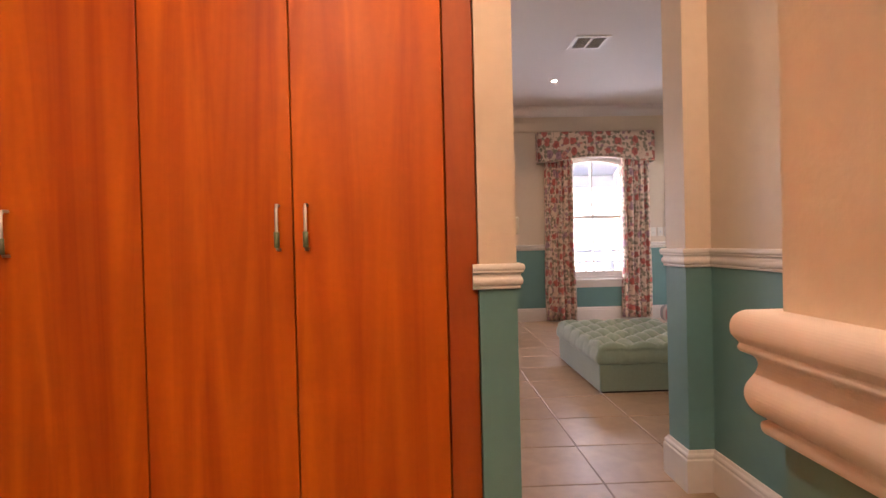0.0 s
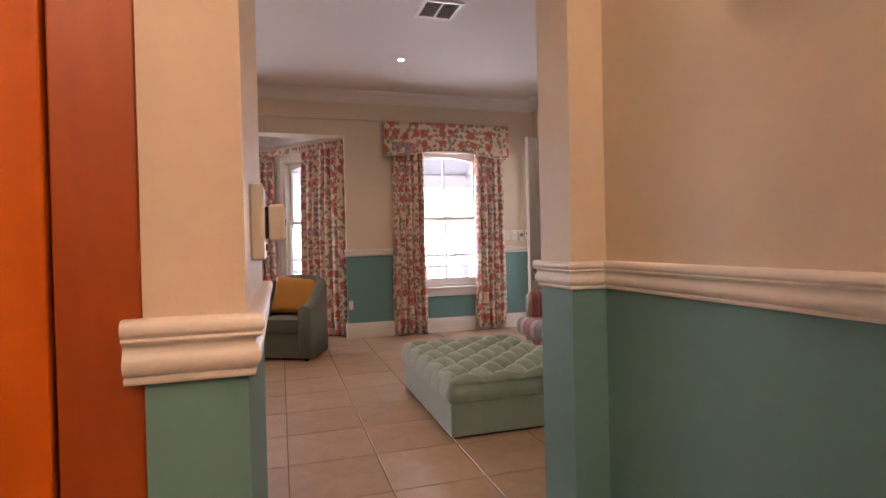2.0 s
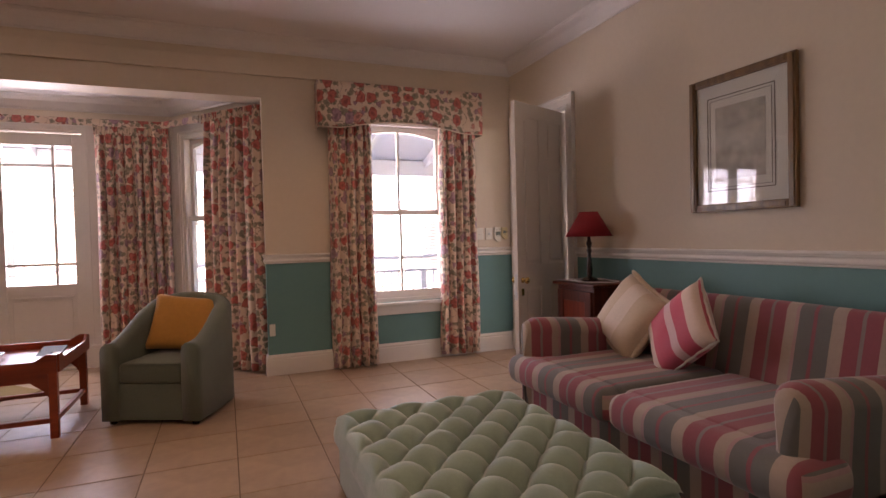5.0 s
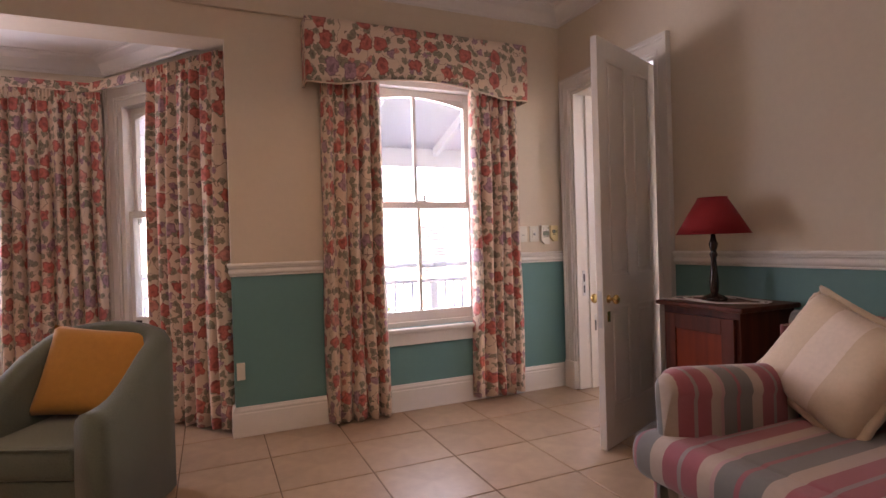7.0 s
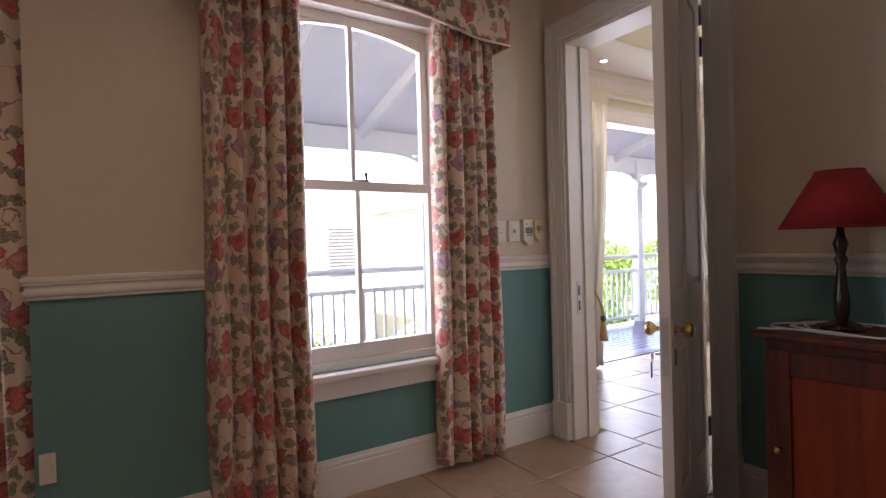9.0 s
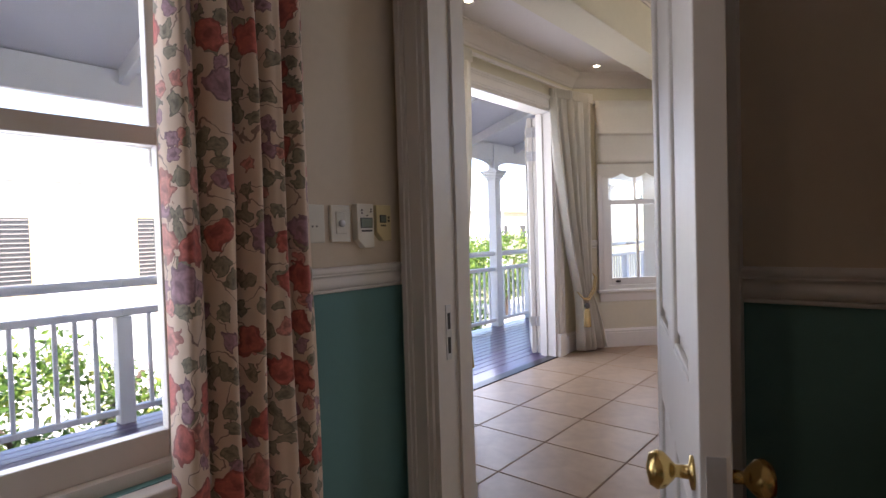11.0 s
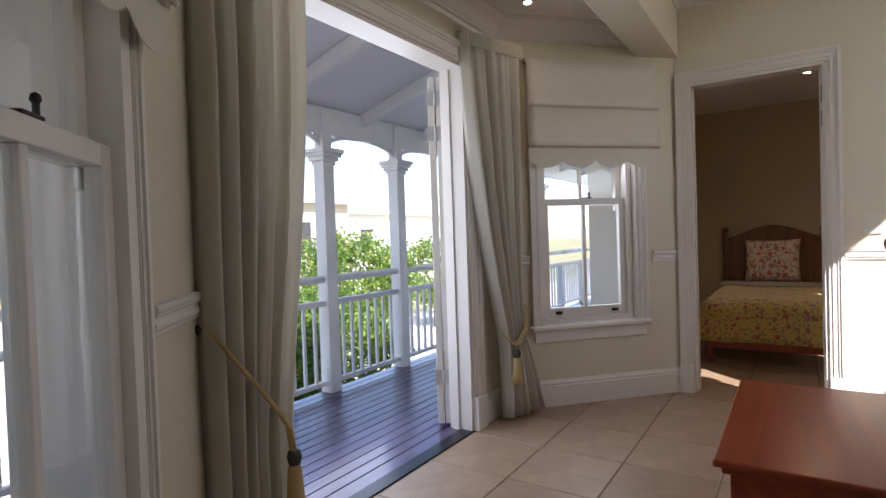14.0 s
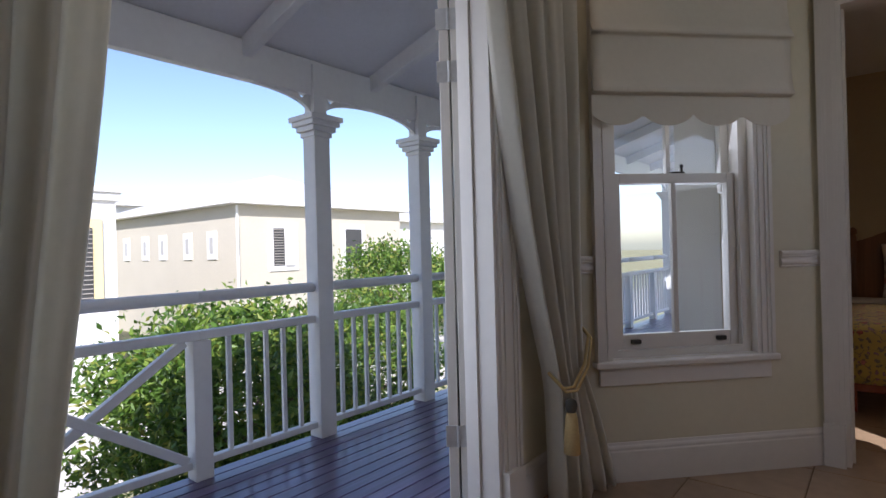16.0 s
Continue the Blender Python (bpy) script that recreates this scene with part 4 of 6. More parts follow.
pb = wall_unit("intercom", "cream wall plate with a small projecting sensor box", "wall sensor", pose(0.735, 2.60, 1.224, 0, 0, 90), 0.15, 0.125, PLASTIC, deep=0.020)
sensor = part("sensor_box", box(0.005, 0.062, -0.054, -0.026, -0.030, 0.034, 0.004), PLASTIC, pb, "cream plastic sensor box")
# solid black neck; its colour stands in for shade between plate and box
part("sensor_neck", box(0.012, 0.055, -0.027, -0.019, -0.026, 0.030), BLACK, pb, "black filler for the shaded gap behind the box")
part("sensor_eye", box(0.026, 0.038, -0.0555, -0.053, -0.004, 0.008), BLACK, sensor, "small dark sensor eye")
for z in (-0.027, 0.031):
    part("seam", box(0.010, 0.058, -0.0552, -0.053, z - 0.001, z + 0.001), BLACK, sensor)
part("latch", box(0.01, 0.022, -0.023, -0.019, -0.048, -0.036), IRON, pb, "small dark latch")
WY = 8.38
sw = wall_unit("dimmer_switch", "white dimmer switch plate above the dado", "light switch", pose(3.868, WY, 1.262), 0.082, 0.125, PLASTIC, deep=0.014)
part("dimmer_knob", lathe([(0.012, 0), (0.012, 0.010), (0.009, 0.014), (0.001, 0.015)], 18), STEEL, sw, "round chrome dimmer knob", True, pose(0, -0.014, 0.0, 90))
part("rocker", box(-0.022, 0.022, -0.0175, -0.013, -0.035, 0.04, 0.003), PLASTIC, sw)
so = wall_unit("wall_socket", "white socket plate partly behind the curtain", "socket", pose(3.762, WY, 1.262), 0.082, 0.125, PLASTIC, deep=0.012)
for x in (-0.008, 0.008):
    part("socket_hole", box(x - 0.0025, x + 0.0025, -0.0128, -0.011, -0.012, -0.006), BLACK, so)
t1 = wall_unit("thermostat", "white thermostat with a grey display", "thermostat", pose(3.966, WY, 1.253), 0.076, 0.155, PLASTIC, (-0.022, 0.028, -0.004, 0.026), 6, 0.032, 0.03)
for x, z in ((-0.018, 0.055), (-0.018, 0.045), (0.024, 0.058), (0.024, 0.050), (0.006, 0.036)):
    part("button", box(x - 0.003, x + 0.003, -0.033, -0.03, z - 0.0025, z + 0.0025, 0.001), BLACK, t1)
t2 = wall_unit("thermostat", "yellowed thermostat with a small display", "thermostat", pose(4.053, WY, 1.263), 0.072, 0.130, YELLOWED, (-0.018, 0.008, 0.004, 0.026), 3, 0.034, 0.03)
for z in (0.02, 0.008):
    part("button", box(0.018, 0.026, -0.033, -0.03, z - 0.004, z + 0.004, 0.001), BLACK, t2)
ws = wall_unit("wall_socket", "white socket plate low on the wall", "socket", pose(1.618, WY, 0.42), 0.05, 0.11, PLASTIC, deep=0.014)
part("rocker", box(-0.012, 0.012, -0.017, -0.013, -0.02, 0.02, 0.002), PLASTIC, ws)
hs = wall_unit("light_switch", "white switch plate beside the bedroom door", "light switch", pose(8.86, 7.255, 1.265, 0, 0, -90), 0.095, 0.13, PLASTIC, deep=0.012)
part("rocker", box(-0.012, 0.012, -0.016, -0.011, -0.022, 0.022, 0.002), PLASTIC, hs)


# ---- ceiling fittings ----
def downlight(x, y, z):
    ob = thing("downlight", "small round recessed ceiling downlight, lit", "downlight", pose(x, y, z), "ceiling downlights")
    part("rim", lathe([(0.030, -0.001), (0.042, -0.001), (0.044, -0.004), (0.040, -0.008), (0.030, -0.006)], 20), TRIM, ob, "", True)
    part("bulb", lathe([(0.029, -0.001), (0.029, -0.005), (0.015, -0.009), (0.001, -0.010)], 18), BULB, ob, "glowing halogen bulb", True)
    return ob


WARM = (1.0, 0.70, 0.42)
for x, y in ((2.03, 7.05), (-0.16, 7.16), (2.03, 4.4), (-0.16, 4.4), (-2.3, 7.1)):
    downlight(x, y, TOP)
    lamp("downlight_lamp", "SPOT", look((x, y, TOP - 0.02), (x, y, 0)), 3.0, WARM, cone=120)
# added foyer fittings, out of view; their fill lights the wardrobe and walls
for x, y, power in ((-0.15, -0.15, 6.0), (1.22, 1.45, 2.0)):
    downlight(x, y, TOP)
    lamp("foyer_fill_lamp", "POINT", pose(x, y, TOP - 0.12), power, (1.0, 0.72, 0.46), radius=0.06)
for x, y in ((7.65, 9.13), (5.645, 9.14)):
    downlight(x, y, 2.80)
    lamp("downlight_lamp", "SPOT", look((x, y, 2.78), (x, y, 0)), 0.5, WARM, cone=110)
downlight(10.66, 7.56, 2.75)
lamp("bedroom_lamp", "SPOT", look((10.66, 7.56, 2.73), (10.1, 7.6, 0)), 10, WARM, cone=130)


def vent(m):
    ob = thing("ceiling_vent", "square slatted air vent in the ceiling", "air vent", m)
    fr = bmesh.new()
    a, b = 0.17, 0.135
    for x0, x1, y0, y1 in ((-a, -b, -a, a), (b, a, -a, a), (-b, b, -a, -b), (-b, b, b, a), (-0.008, 0.008, -b, b)):
        box(x0, x1, y0, y1, -0.012, 0.0, 0.003, bm=fr)
    part("frame", fr, TRIM, ob)
    # flat black plate on the ceiling paints the duct's shade
    part("backing", box(-b, b, -b, b, -0.003, -0.001), BLACK, ob, "black plate for the shade behind the slats")
    slat = mesh_of("slat", moved(box(-0.055, 0.055, -0.012, 0.012, -0.0015, 0.0015), pose(0, 0, 0, 38)), TRIM)
    for side in (-0.0715, 0.0715):
        for k in range(9):
            shared("slat", slat, ob, Matrix.Translation((side, -0.112 + 0.028 * k, -0.008)))


vent(pose(2.07, 5.82, TOP))


# ---- living room: curtains ----
def folds(x0, x1, z0, z1, n, deep, seed, flare=0.0, steps=11, gather=None):
    """Rows of a hanging curtain across x0..x1 that falls in n folds; gather(v) narrows it towards the middle of the tie."""
    rnd = random.Random(seed)
    ph = [rnd.uniform(-0.5, 0.5) for _ in range(n + 2)]
    am = [rnd.uniform(0.65, 1.25) for _ in range(n + 2)]
    cols = n * 12
    rows = []
    for i in range(steps * 2):
        v = i / (steps * 2 - 1)
        z = z1 + (z0 - z1) * v
        a, b = (x0 - flare * v, x1 + flare * v) if gather is None else gather(v)
        row = []
        for j in range(cols + 1):
            u = j / cols
            k = min(int(u * n), n - 1)
            w = u * n - k
            p = ph[k] * (1 - w) + ph[k + 1] * w
            q = am[k] * (1 - w) + am[k + 1] * w
            head = min(1.0, 0.35 + 2.2 * v)
            sn = abs(math.sin(math.pi * (u * n + 0.22 * p * math.sin(math.pi * w))))
            y = deep * head * q * (1 - 2 * sn ** 0.62) + 0.18 * deep * math.sin(2 * math.pi * u * n * 1.5 + 3 * p + 2 * v)
            x = a + (b - a) * u + 0.008 * math.sin(9 * v + 5 * p) * v
            row.append((x, y, z + 0.006 * math.sin(u * n * 5) * (v > 0.99)))
        rows.append(row)
    return rows


def curtain(name, label, m, rows, mat, group, heading=True):
    ob = thing(name, label, "curtain", m, group)
    part("drape", sheet(rows, 0.004), mat, ob, "", True)
    if heading:
        a, b = rows[0][0], rows[0][-1]
        n = int((b[0] - a[0]) / 0.022)
        top = [[(a[0] + (b[0] - a[0]) * k / (2 * n), -0.022 + 0.010 * (k % 2), a[2] - dz) for k in range(2 * n + 1)] for dz in (0.0, 0.03, 0.06, 0.09)]
        part("heading_tape", sheet(top, 0.003), mat, ob, "tightly gathered curtain heading")
    return ob


CG = "floral curtains"
curtain("curtain", "floral curtain beside the sash window, drawn open", pose(0, 8.305, 0), folds(2.17, 2.59, 0.015, 2.40, 5, 0.052, 1, 0.012), FLORAL, CG, False)
curtain("curtain", "floral curtain beside the sash window, drawn open", pose(0, 8.305, 0), folds(3.29, 3.70, 0.035, 2.40, 5, 0.050, 2, 0.015), FLORAL, CG, False)
c_bay = m_b @ pose(0, -0.10, 0)
curtain("curtain", "floral curtain of the bay, drawn open", c_bay, folds(0.63, 1.395, 0.02, 2.515, 7, 0.058, 3, 0.01), FLORAL, CG)
curtain("curtain", "floral curtain of the bay, drawn open", m_f @ pose(0, -0.10, 0), folds(2.415, 3.085, 0.02, 2.44, 8, 0.046, 4, 0.01), FLORAL, CG)
curtain("curtain", "floral curtain of the bay, drawn open", m_f @ pose(0, -0.10, 0), folds(0.47, 1.15, 0.02, 2.44, 8, 0.046, 5, 0.01), FLORAL, CG)
curtain("curtain", "floral curtain of the bay, drawn open", m_bl @ pose(0, -0.10, 0), folds(0.05, 0.5, 0.02, 2.44, 6, 0.046, 6, 0.01), FLORAL, CG)


def fabric_strip(path):
    rows = [[(x, y, z) for x, y in path] for z in (2.505, 2.47, 2.435)]
    return sheet(rows, 0.006)


single("curtain_valance", fabric_strip([(-3.0, 8.72), (-2.28, 9.50), (-0.8, 9.50), (0.66, 9.50), (1.035, 9.072)]), FLORAL, "narrow floral fabric valance along the bay", "valance")


def pelmet():
    ob = thing("pelmet", "upholstered floral pelmet with an arched lower edge", "pelmet", pose(2.065, 8.225, 0))
    w, n = 1.68, 24
    rows = []
    for k in range(9):
        row = []
        for i in range(n + 1):
            u = i / n
            low = 2.285 + (0.075 * max(0.0, 1 - ((u - 0.5) / 0.36) ** 2) if 0.14 < u < 0.86 else 0.0)
            z = 2.715 + (low - 2.715) * k / 8
            puff = 0.010 * math.sin(math.pi * k / 8)
            row.append((w * u, -puff, z))
        rows.append([(0, 0.153, rows_z) for rows_z in (row[0][2],)] + [(0.0, 0.08, row[0][2])] + row + [(w, 0.08, row[-1][2]), (w, 0.153, row[-1][2])])
    part("front", sheet(rows, 0.012), FLORAL, ob, "", True)
    part("top_board", box(0.004, w - 0.004, 0.004, 0.153, 2.700, 2.712), FLORAL, ob)
    edge = [(r[0], r[1] - 0.004, r[2]) for r in rows[-1]]
    part("piping", tube(edge, 0.006, 6), FLORAL, ob, "piped lower edge", True)


pelmet()


# ---- living room: furniture ----
def ottoman():
    ob = thing("ottoman", "large square buttoned ottoman in sage green velvet", "ottoman", pose(1.72, 4.63, 0))
    w, d = 0.97, 1.27
    part("base", box(0.012, w - 0.012, 0.012, d - 0.012, 0.012, 0.225, 0.012), SAGE, ob, "plain sage green upholstered base")
    part("plinth", box(0.03, w - 0.03, 0.03, d - 0.03, 0.0, 0.02), BLACK, ob)
    nx, ny = 96, 120
    sx, sy = w / 4.0, d / 5.0
    btn = []
    for j in range(1, 10):
        for i in range(1, 8):
            if (i + j) % 2 == 0:
                btn.append((i * sx / 2, j * sy / 2))

    def height(x, y):
        ex, ey = min(x, w - x), min(y, d - y)
        e = min(ex, ey)
        z = 0.392
        # diamond pleats between buttons
        a, b = (x / sx + y / sy), (x / sx - y / sy)
        pa, pb = abs(math.sin(math.pi * (a - 0.0))), abs(math.sin(math.pi * b))
        inner = min(1.0, e / 0.10)
        pl = (pa * pb) ** 0.45 if inner >= 1 else (pa if ex > ey else pb) ** 0.45
        z -= 0.105 * (1 - (pa * pb) ** 0.34) * inner + 0.012 * (1 - pl) * (1 - inner)
        return z

    rows = []
    for j in range(ny + 1):
        row = []
        for i in range(nx + 1):
            x, y = w * i / nx, d * j / ny
            e = min(x, w - x, y, d - y)
            z = height(x, y)
            r = 0.055
            if e < r:
                z -= r - math.sqrt(max(0.0, r * r - (r - e) ** 2))
            row.append((x, y, z))
        rows.append(row)
    top = sheet(rows)
    part("cushion_top", top, SAGE, ob, "deep-buttoned sage velvet top", True)
    sides = bmesh.new()
    per = []
    n = 160
    for k in range(n):
        s = 2 * (w + d) * k / n
        if s < w:
            p, nn = (s, 0), (0, -1)
        elif s < w + d:
            p, nn = (w, s - w), (1, 0)
        elif s < 2 * w + d:
            p, nn = (2 * w + d - s, d), (0, 1)
        else:
            p, nn = (0, 2 * (w + d) - s), (-1, 0)
        per.append((p, nn, s))
    rings = []
    for z, o in ((0.222, -0.002), (0.235, 0.008), (0.27, 0.012), (0.31, 0.004), (0.335, -0.012)):
        ring = []
        for (x, y), (a, b), s in per:
            pitch = 0.195
            groove = 0.014 * max(0.0, 1 - min((s / pitch) % 1, 1 - (s / pitch) % 1) / 0.07)
            ring.append(sides.verts.new((x + a * (o - groove), y + b * (o - groove), z)))
        rings.append(ring)
    for r0, r1 in zip(rings, rings[1:]):
        for k in range(n):
            sides.faces.new((r0[k], r0[(k + 1) % n], r1[(k + 1) % n], r1[k]))
    part("cushion_side", sides, SAGE, ob, "pleated velvet side", True)
    bt = mesh_of("button", lathe([(0.010, 0.0), (0.011, 0.004), (0.007, 0.008), (0.001, 0.009)], 10), SAGE, True)
    for x, y in btn:
        if 0.08 < x < w - 0.08 and 0.08 < y < d - 0.08:
            shared("button", bt, ob, Matrix.Translation((x, y, height(x, y) - 0.006)))


ottoman()


def pillow(w, h, t, sag=0.0):
    """A soft square cushion standing in xz, plump in y, with UV."""
    n = 18
    bm = bmesh.new()
    uv = bm.loops.layers.uv.new("UVMap")
    sides = []
    for s in (-1, 1):
        g = []
        for j in range(n + 1):
            row = []
            for i in range(n + 1):
                a, b = 2 * i / n - 1, 2 * j / n - 1
                pinch = 1 - 0.07 * (1 - a * a) * abs(b) ** 4 - 0.0
                pinch2 = 1 - 0.07 * (1 - b * b) * abs(a) ** 4
                puff = (max(0.0, 1 - a ** 4) * max(0.0, 1 - b ** 4)) ** 0.5
                wob = 0.012 * noise.noise((a * 1.6 + 3 * s, b * 1.6, w * 9))
                row.append(bm.verts.new((a * w / 2 * pinch2, s * (t / 2) * puff + wob * puff, h / 2 + b * h / 2 * pinch - sag * (1 - a * a))))
            g.append(row)
        sides.append(g)
        for j in range(n):
            for i in range(n):
                f = bm.faces.new((g[j][i], g[j][i + 1], g[j + 1][i + 1], g[j + 1][i]))
                for loop, (c, d) in zip(f.loops, ((i, j), (i + 1, j), (i + 1, j + 1), (i, j + 1))):
                    loop[uv].uv = (w * c / n, h * d / n)
    bmesh.ops.remove_doubles(bm, verts=bm.verts, dist=0.0004)
    return bm


def cushion(label, m, w, h, t, mat, trim=None, sag=0.0, category="cushion"):
    ob = thing("cushion", label, category, m)
    part("cover", pillow(w, h, t, sag), mat, ob, "", True)
    if trim:
        pts = []
        for k in range(64):
            s = 4 * k / 64
            q, r = int(s), s - int(s)
            a, b = [(2 * r - 1, -1), (1, 2 * r - 1), (1 - 2 * r, 1), (-1, 1 - 2 * r)][q]
            p2, p1 = 1 - 0.07 * (1 - b * b) * abs(a) ** 4, 1 - 0.07 * (1 - a * a) * abs(b) ** 4
            pts.append((a * w / 2 * p2 * 1.015, 0.003 * math.sin(k * 2.1), h / 2 + b * h / 2 * p1 * 1.015))
        part("piping", tube(pts, trim[1], 6, True), trim[0], ob, "corded edge", True)
    return ob


def armchair():
    ob = thing("armchair", "grey-green upholstered tub armchair", "armchair", pose(0.417, 7.50, 0, 0, 0, math.degrees(math.atan2(7.207 - 7.491, 1.029 - 0.435))))
    w, d = 0.69, 0.70
    # shell: the plan is a horseshoe; its top slopes from the arm fronts to the back
    outer, n = [], 28
    for k in range(n + 1):
        s = k / n
        if s < 0.3:
            p = (0.0 - 0.012 * math.sin(math.pi * s / 0.3), d * 0.62 * s / 0.3)
        elif s > 0.7:
            p = (w + 0.012 * math.sin(math.pi * (1 - s) / 0.3), d * 0.62 * (1 - s) / 0.3)
        else:
            a = math.pi * (1 - (s - 0.3) / 0.4)
            p = (w / 2 + w / 2 * math.cos(a) * (1 + 0.10 * math.sin(2 * abs(a - math.pi / 2)) ** 2), d * 0.62 + d * 0.34 * abs(math.sin(a)) ** 0.75)
        t = 0.5 + 0.5 * math.cos(math.pi * min(1, abs(s - 0.5) / 0.47))
        z = 0.560 + 0.295 * t ** 0.9
        outer.append((p, z))
    bm = bmesh.new()
    th = 0.115
    cx, cy = w / 2, d * 0.42
    rings = []
    for (x, y), z in outer:
        if y < d * 0.62:
            nx, ny = (1, 0) if x < w / 2 else (-1, 0)
        else:
            v = Vector((cx - x, d * 0.55 - y)).normalized()
            nx, ny = v
        col = [(0, 0.03), (0, z - 0.05), (0.012, z - 0.018), (0.04, z), (th - 0.03, z + 0.004), (th - 0.006, z - 0.02), (th, z - 0.05), (th + 0.004, 0.30), (th, 0.03)]
        rings.append([bm.verts.new((x + nx * o, y + ny * o, h)) for o, h in col])
    for a, b in zip(rings, rings[1:]):
        for k in range(len(a) - 1):
            bm.faces.new((a[k], b[k], b[k + 1], a[k + 1]))
        bm.faces.new((a[-1], b[-1], b[0], a[0]))
    bm.faces.new(rings[0])
    bm.faces.new(rings[-1][::-1])
    part("shell", bm, TEAL, ob, "curved grey-green arms and back", True)
    part("front_panel", box(th - 0.01, w - th + 0.01, 0.022, 0.05, 0.03, 0.285, 0.008), TEAL, ob)
    part("seat_cushion", box(th + 0.004, w - th - 0.004, 0.008, d * 0.80, 0.285, 0.425, 0.03, segs=4), TEAL, ob, "boxed loose seat cushion", True)
    part("piping", tube([(th + 0.03, 0.012, 0.418), (w - th - 0.03, 0.012, 0.418)], 0.005, 6), TEAL, ob)
    foot = mesh_of("foot", lathe([(0.022, 0.0), (0.028, 0.03)], 12), BLACK_WOOD)
    for x, y in ((0.05, 0.05), (w - 0.05, 0.05), (0.14, d - 0.14), (w - 0.14, d - 0.14)):
        shared("foot", foot, ob, Matrix.Translation((x, y, 0)))
    return ob


chair = armchair()
cushion("mustard yellow cushion leaning in the armchair", chair.matrix_world @ pose(0.33, 0.38, 0.43, -24, 6, 8), 0.50, 0.44, 0.13, MUSTARD)


def tray_table():
    ob = thing("coffee_table", "red varnished butler's tray coffee table", "coffee table", pose(-0.99, 7.355, 0))
    w, d, h = 1.20, 0.83, 0.46
    part("tray_floor", box(0.0, w, 0.0, d, h - 0.02, h, 0.004), RED_WOOD, ob)
    for nm, x0, x1, y0, y1, long in (("gallery", 0, w, -0.012, 0.006, True), ("gallery", 0, w, d - 0.006, d + 0.012, True), ("gallery", -0.012, 0.006, 0.006, d - 0.006, False), ("gallery", w - 0.006, w + 0.012, 0.006, d - 0.006, False)):
        L = w if long else d - 0.012
        out = [(0, h - 0.03), (L, h - 0.03), (L, h + 0.085), (L - 0.05, h + 0.09), (L - 0.12, h + 0.05), (0.12, h + 0.05), (0.05, h + 0.09), (0, h + 0.085)]
        bm = extrude(out, 0.018)
        m = pose(x0, y0, 0) if long else pose(x1, y0, 0, 0, 0, 90)
        part("gallery", moved(bm, m), RED_WOOD, ob, "raised tray edge")
    part("apron", box(0.03, w - 0.03, 0.02, 0.04, h - 0.09, h - 0.02), RED_WOOD, ob)
    part("apron", box(0.03, w - 0.03, d - 0.04, d - 0.02, h - 0.09, h - 0.02), RED_WOOD, ob)
    leg = mesh_of("leg", box(-0.024, 0.024, -0.024, 0.024, 0, h - 0.02, 0.004), RED_WOOD)
    for x in (0.03, w - 0.03):
        for y in (0.03, d - 0.03):
            shared("leg", leg, ob, Matrix.Translation((x, y, 0)))
            for dx in (1,):
                s = 1 if x < w / 2 else -1
                br = extrude([(0, h - 0.09), (0.10, h - 0.09), (0.085, h - 0.105), (0.03, h - 0.15), (0, h - 0.20)], 0.015)
                if s < 0:
                    bmesh.ops.scale(br, vec=(-1, 1, 1), verts=br.verts)
                part("bracket", moved(br, Matrix.Translation((x + s * 0.024, y - 0.0075, 0))), RED_WOOD, ob)
    for x in (0.03, w - 0.03):
        part("stretcher", box(x - 0.014, x + 0.014, 0.054, d - 0.054, 0.10, 0.13, 0.003), RED_WOOD, ob)
    for y in (0.03, d - 0.03):
        part("stretcher", box(0.054, w - 0.054, y - 0.014, y + 0.014, 0.10, 0.13, 0.003), RED_WOOD, ob)
    return ob


tray_table()
dish = thing("glass_dish", "round silver-rimmed glass dish on the tray table", "dish", pose(-0.36, 7.86, 0.46))
part("bowl", lathe([(0.05, 0.0), (0.09, 0.008), (0.13, 0.028), (0.135, 0.034), (0.125, 0.030), (0.088, 0.012), (0.002, 0.008)], 32), glass_material("dish_glass", (0.85, 0.9, 0.9), 0.05), dish, "", True)
part("rim", tube([(0.133 * math.cos(a * math.pi / 16), 0.133 * math.sin(a * math.pi / 16), 0.033) for a in range(32)], 0.005, 8, True), STEEL, dish, "polished metal rim", True)
ash = thing("ashtray", "small clear glass ashtray on the tray table", "ashtray", pose(-0.62, 7.70, 0.46))
part("body", lathe([(0.055, 0.0), (0.062, 0.004), (0.064, 0.030), (0.055, 0.032), (0.048, 0.012), (0.002, 0.010)], 24), glass_material("ashtray_glass", (0.82, 0.86, 0.86), 0.05), ash, "", True)
single("leaflet", box(-0.045, 0.045, -0.03, 0.03, 0, 0.002), PAPER, "small pale card lying on the tray", "card", m=pose(-0.52, 7.52, 0.461, 0, 0, 20))
box_of = thing("magazine", "dark magazine leaning on the tray edge", "magazine", pose(0.04, 7.86, 0.462, 0, -22, 78))
part("cover", box(-0.11, 0.11, -0.08, 0.08, 0, 0.008, 0.001), BLACK, box_of)
part("label_bar", box(-0.08, 0.02, -0.06, -0.02, 0.008, 0.0095), PAPER, box_of)
single("door_mat", moved(box(-0.37, 0.37, -0.24, 0.24, 0.001, 0.016, 0.005), pose(-0.67, 8.86, 0, 0, 0, -48)), MAT, "straw-coloured door mat before the glazed doors", "door mat")


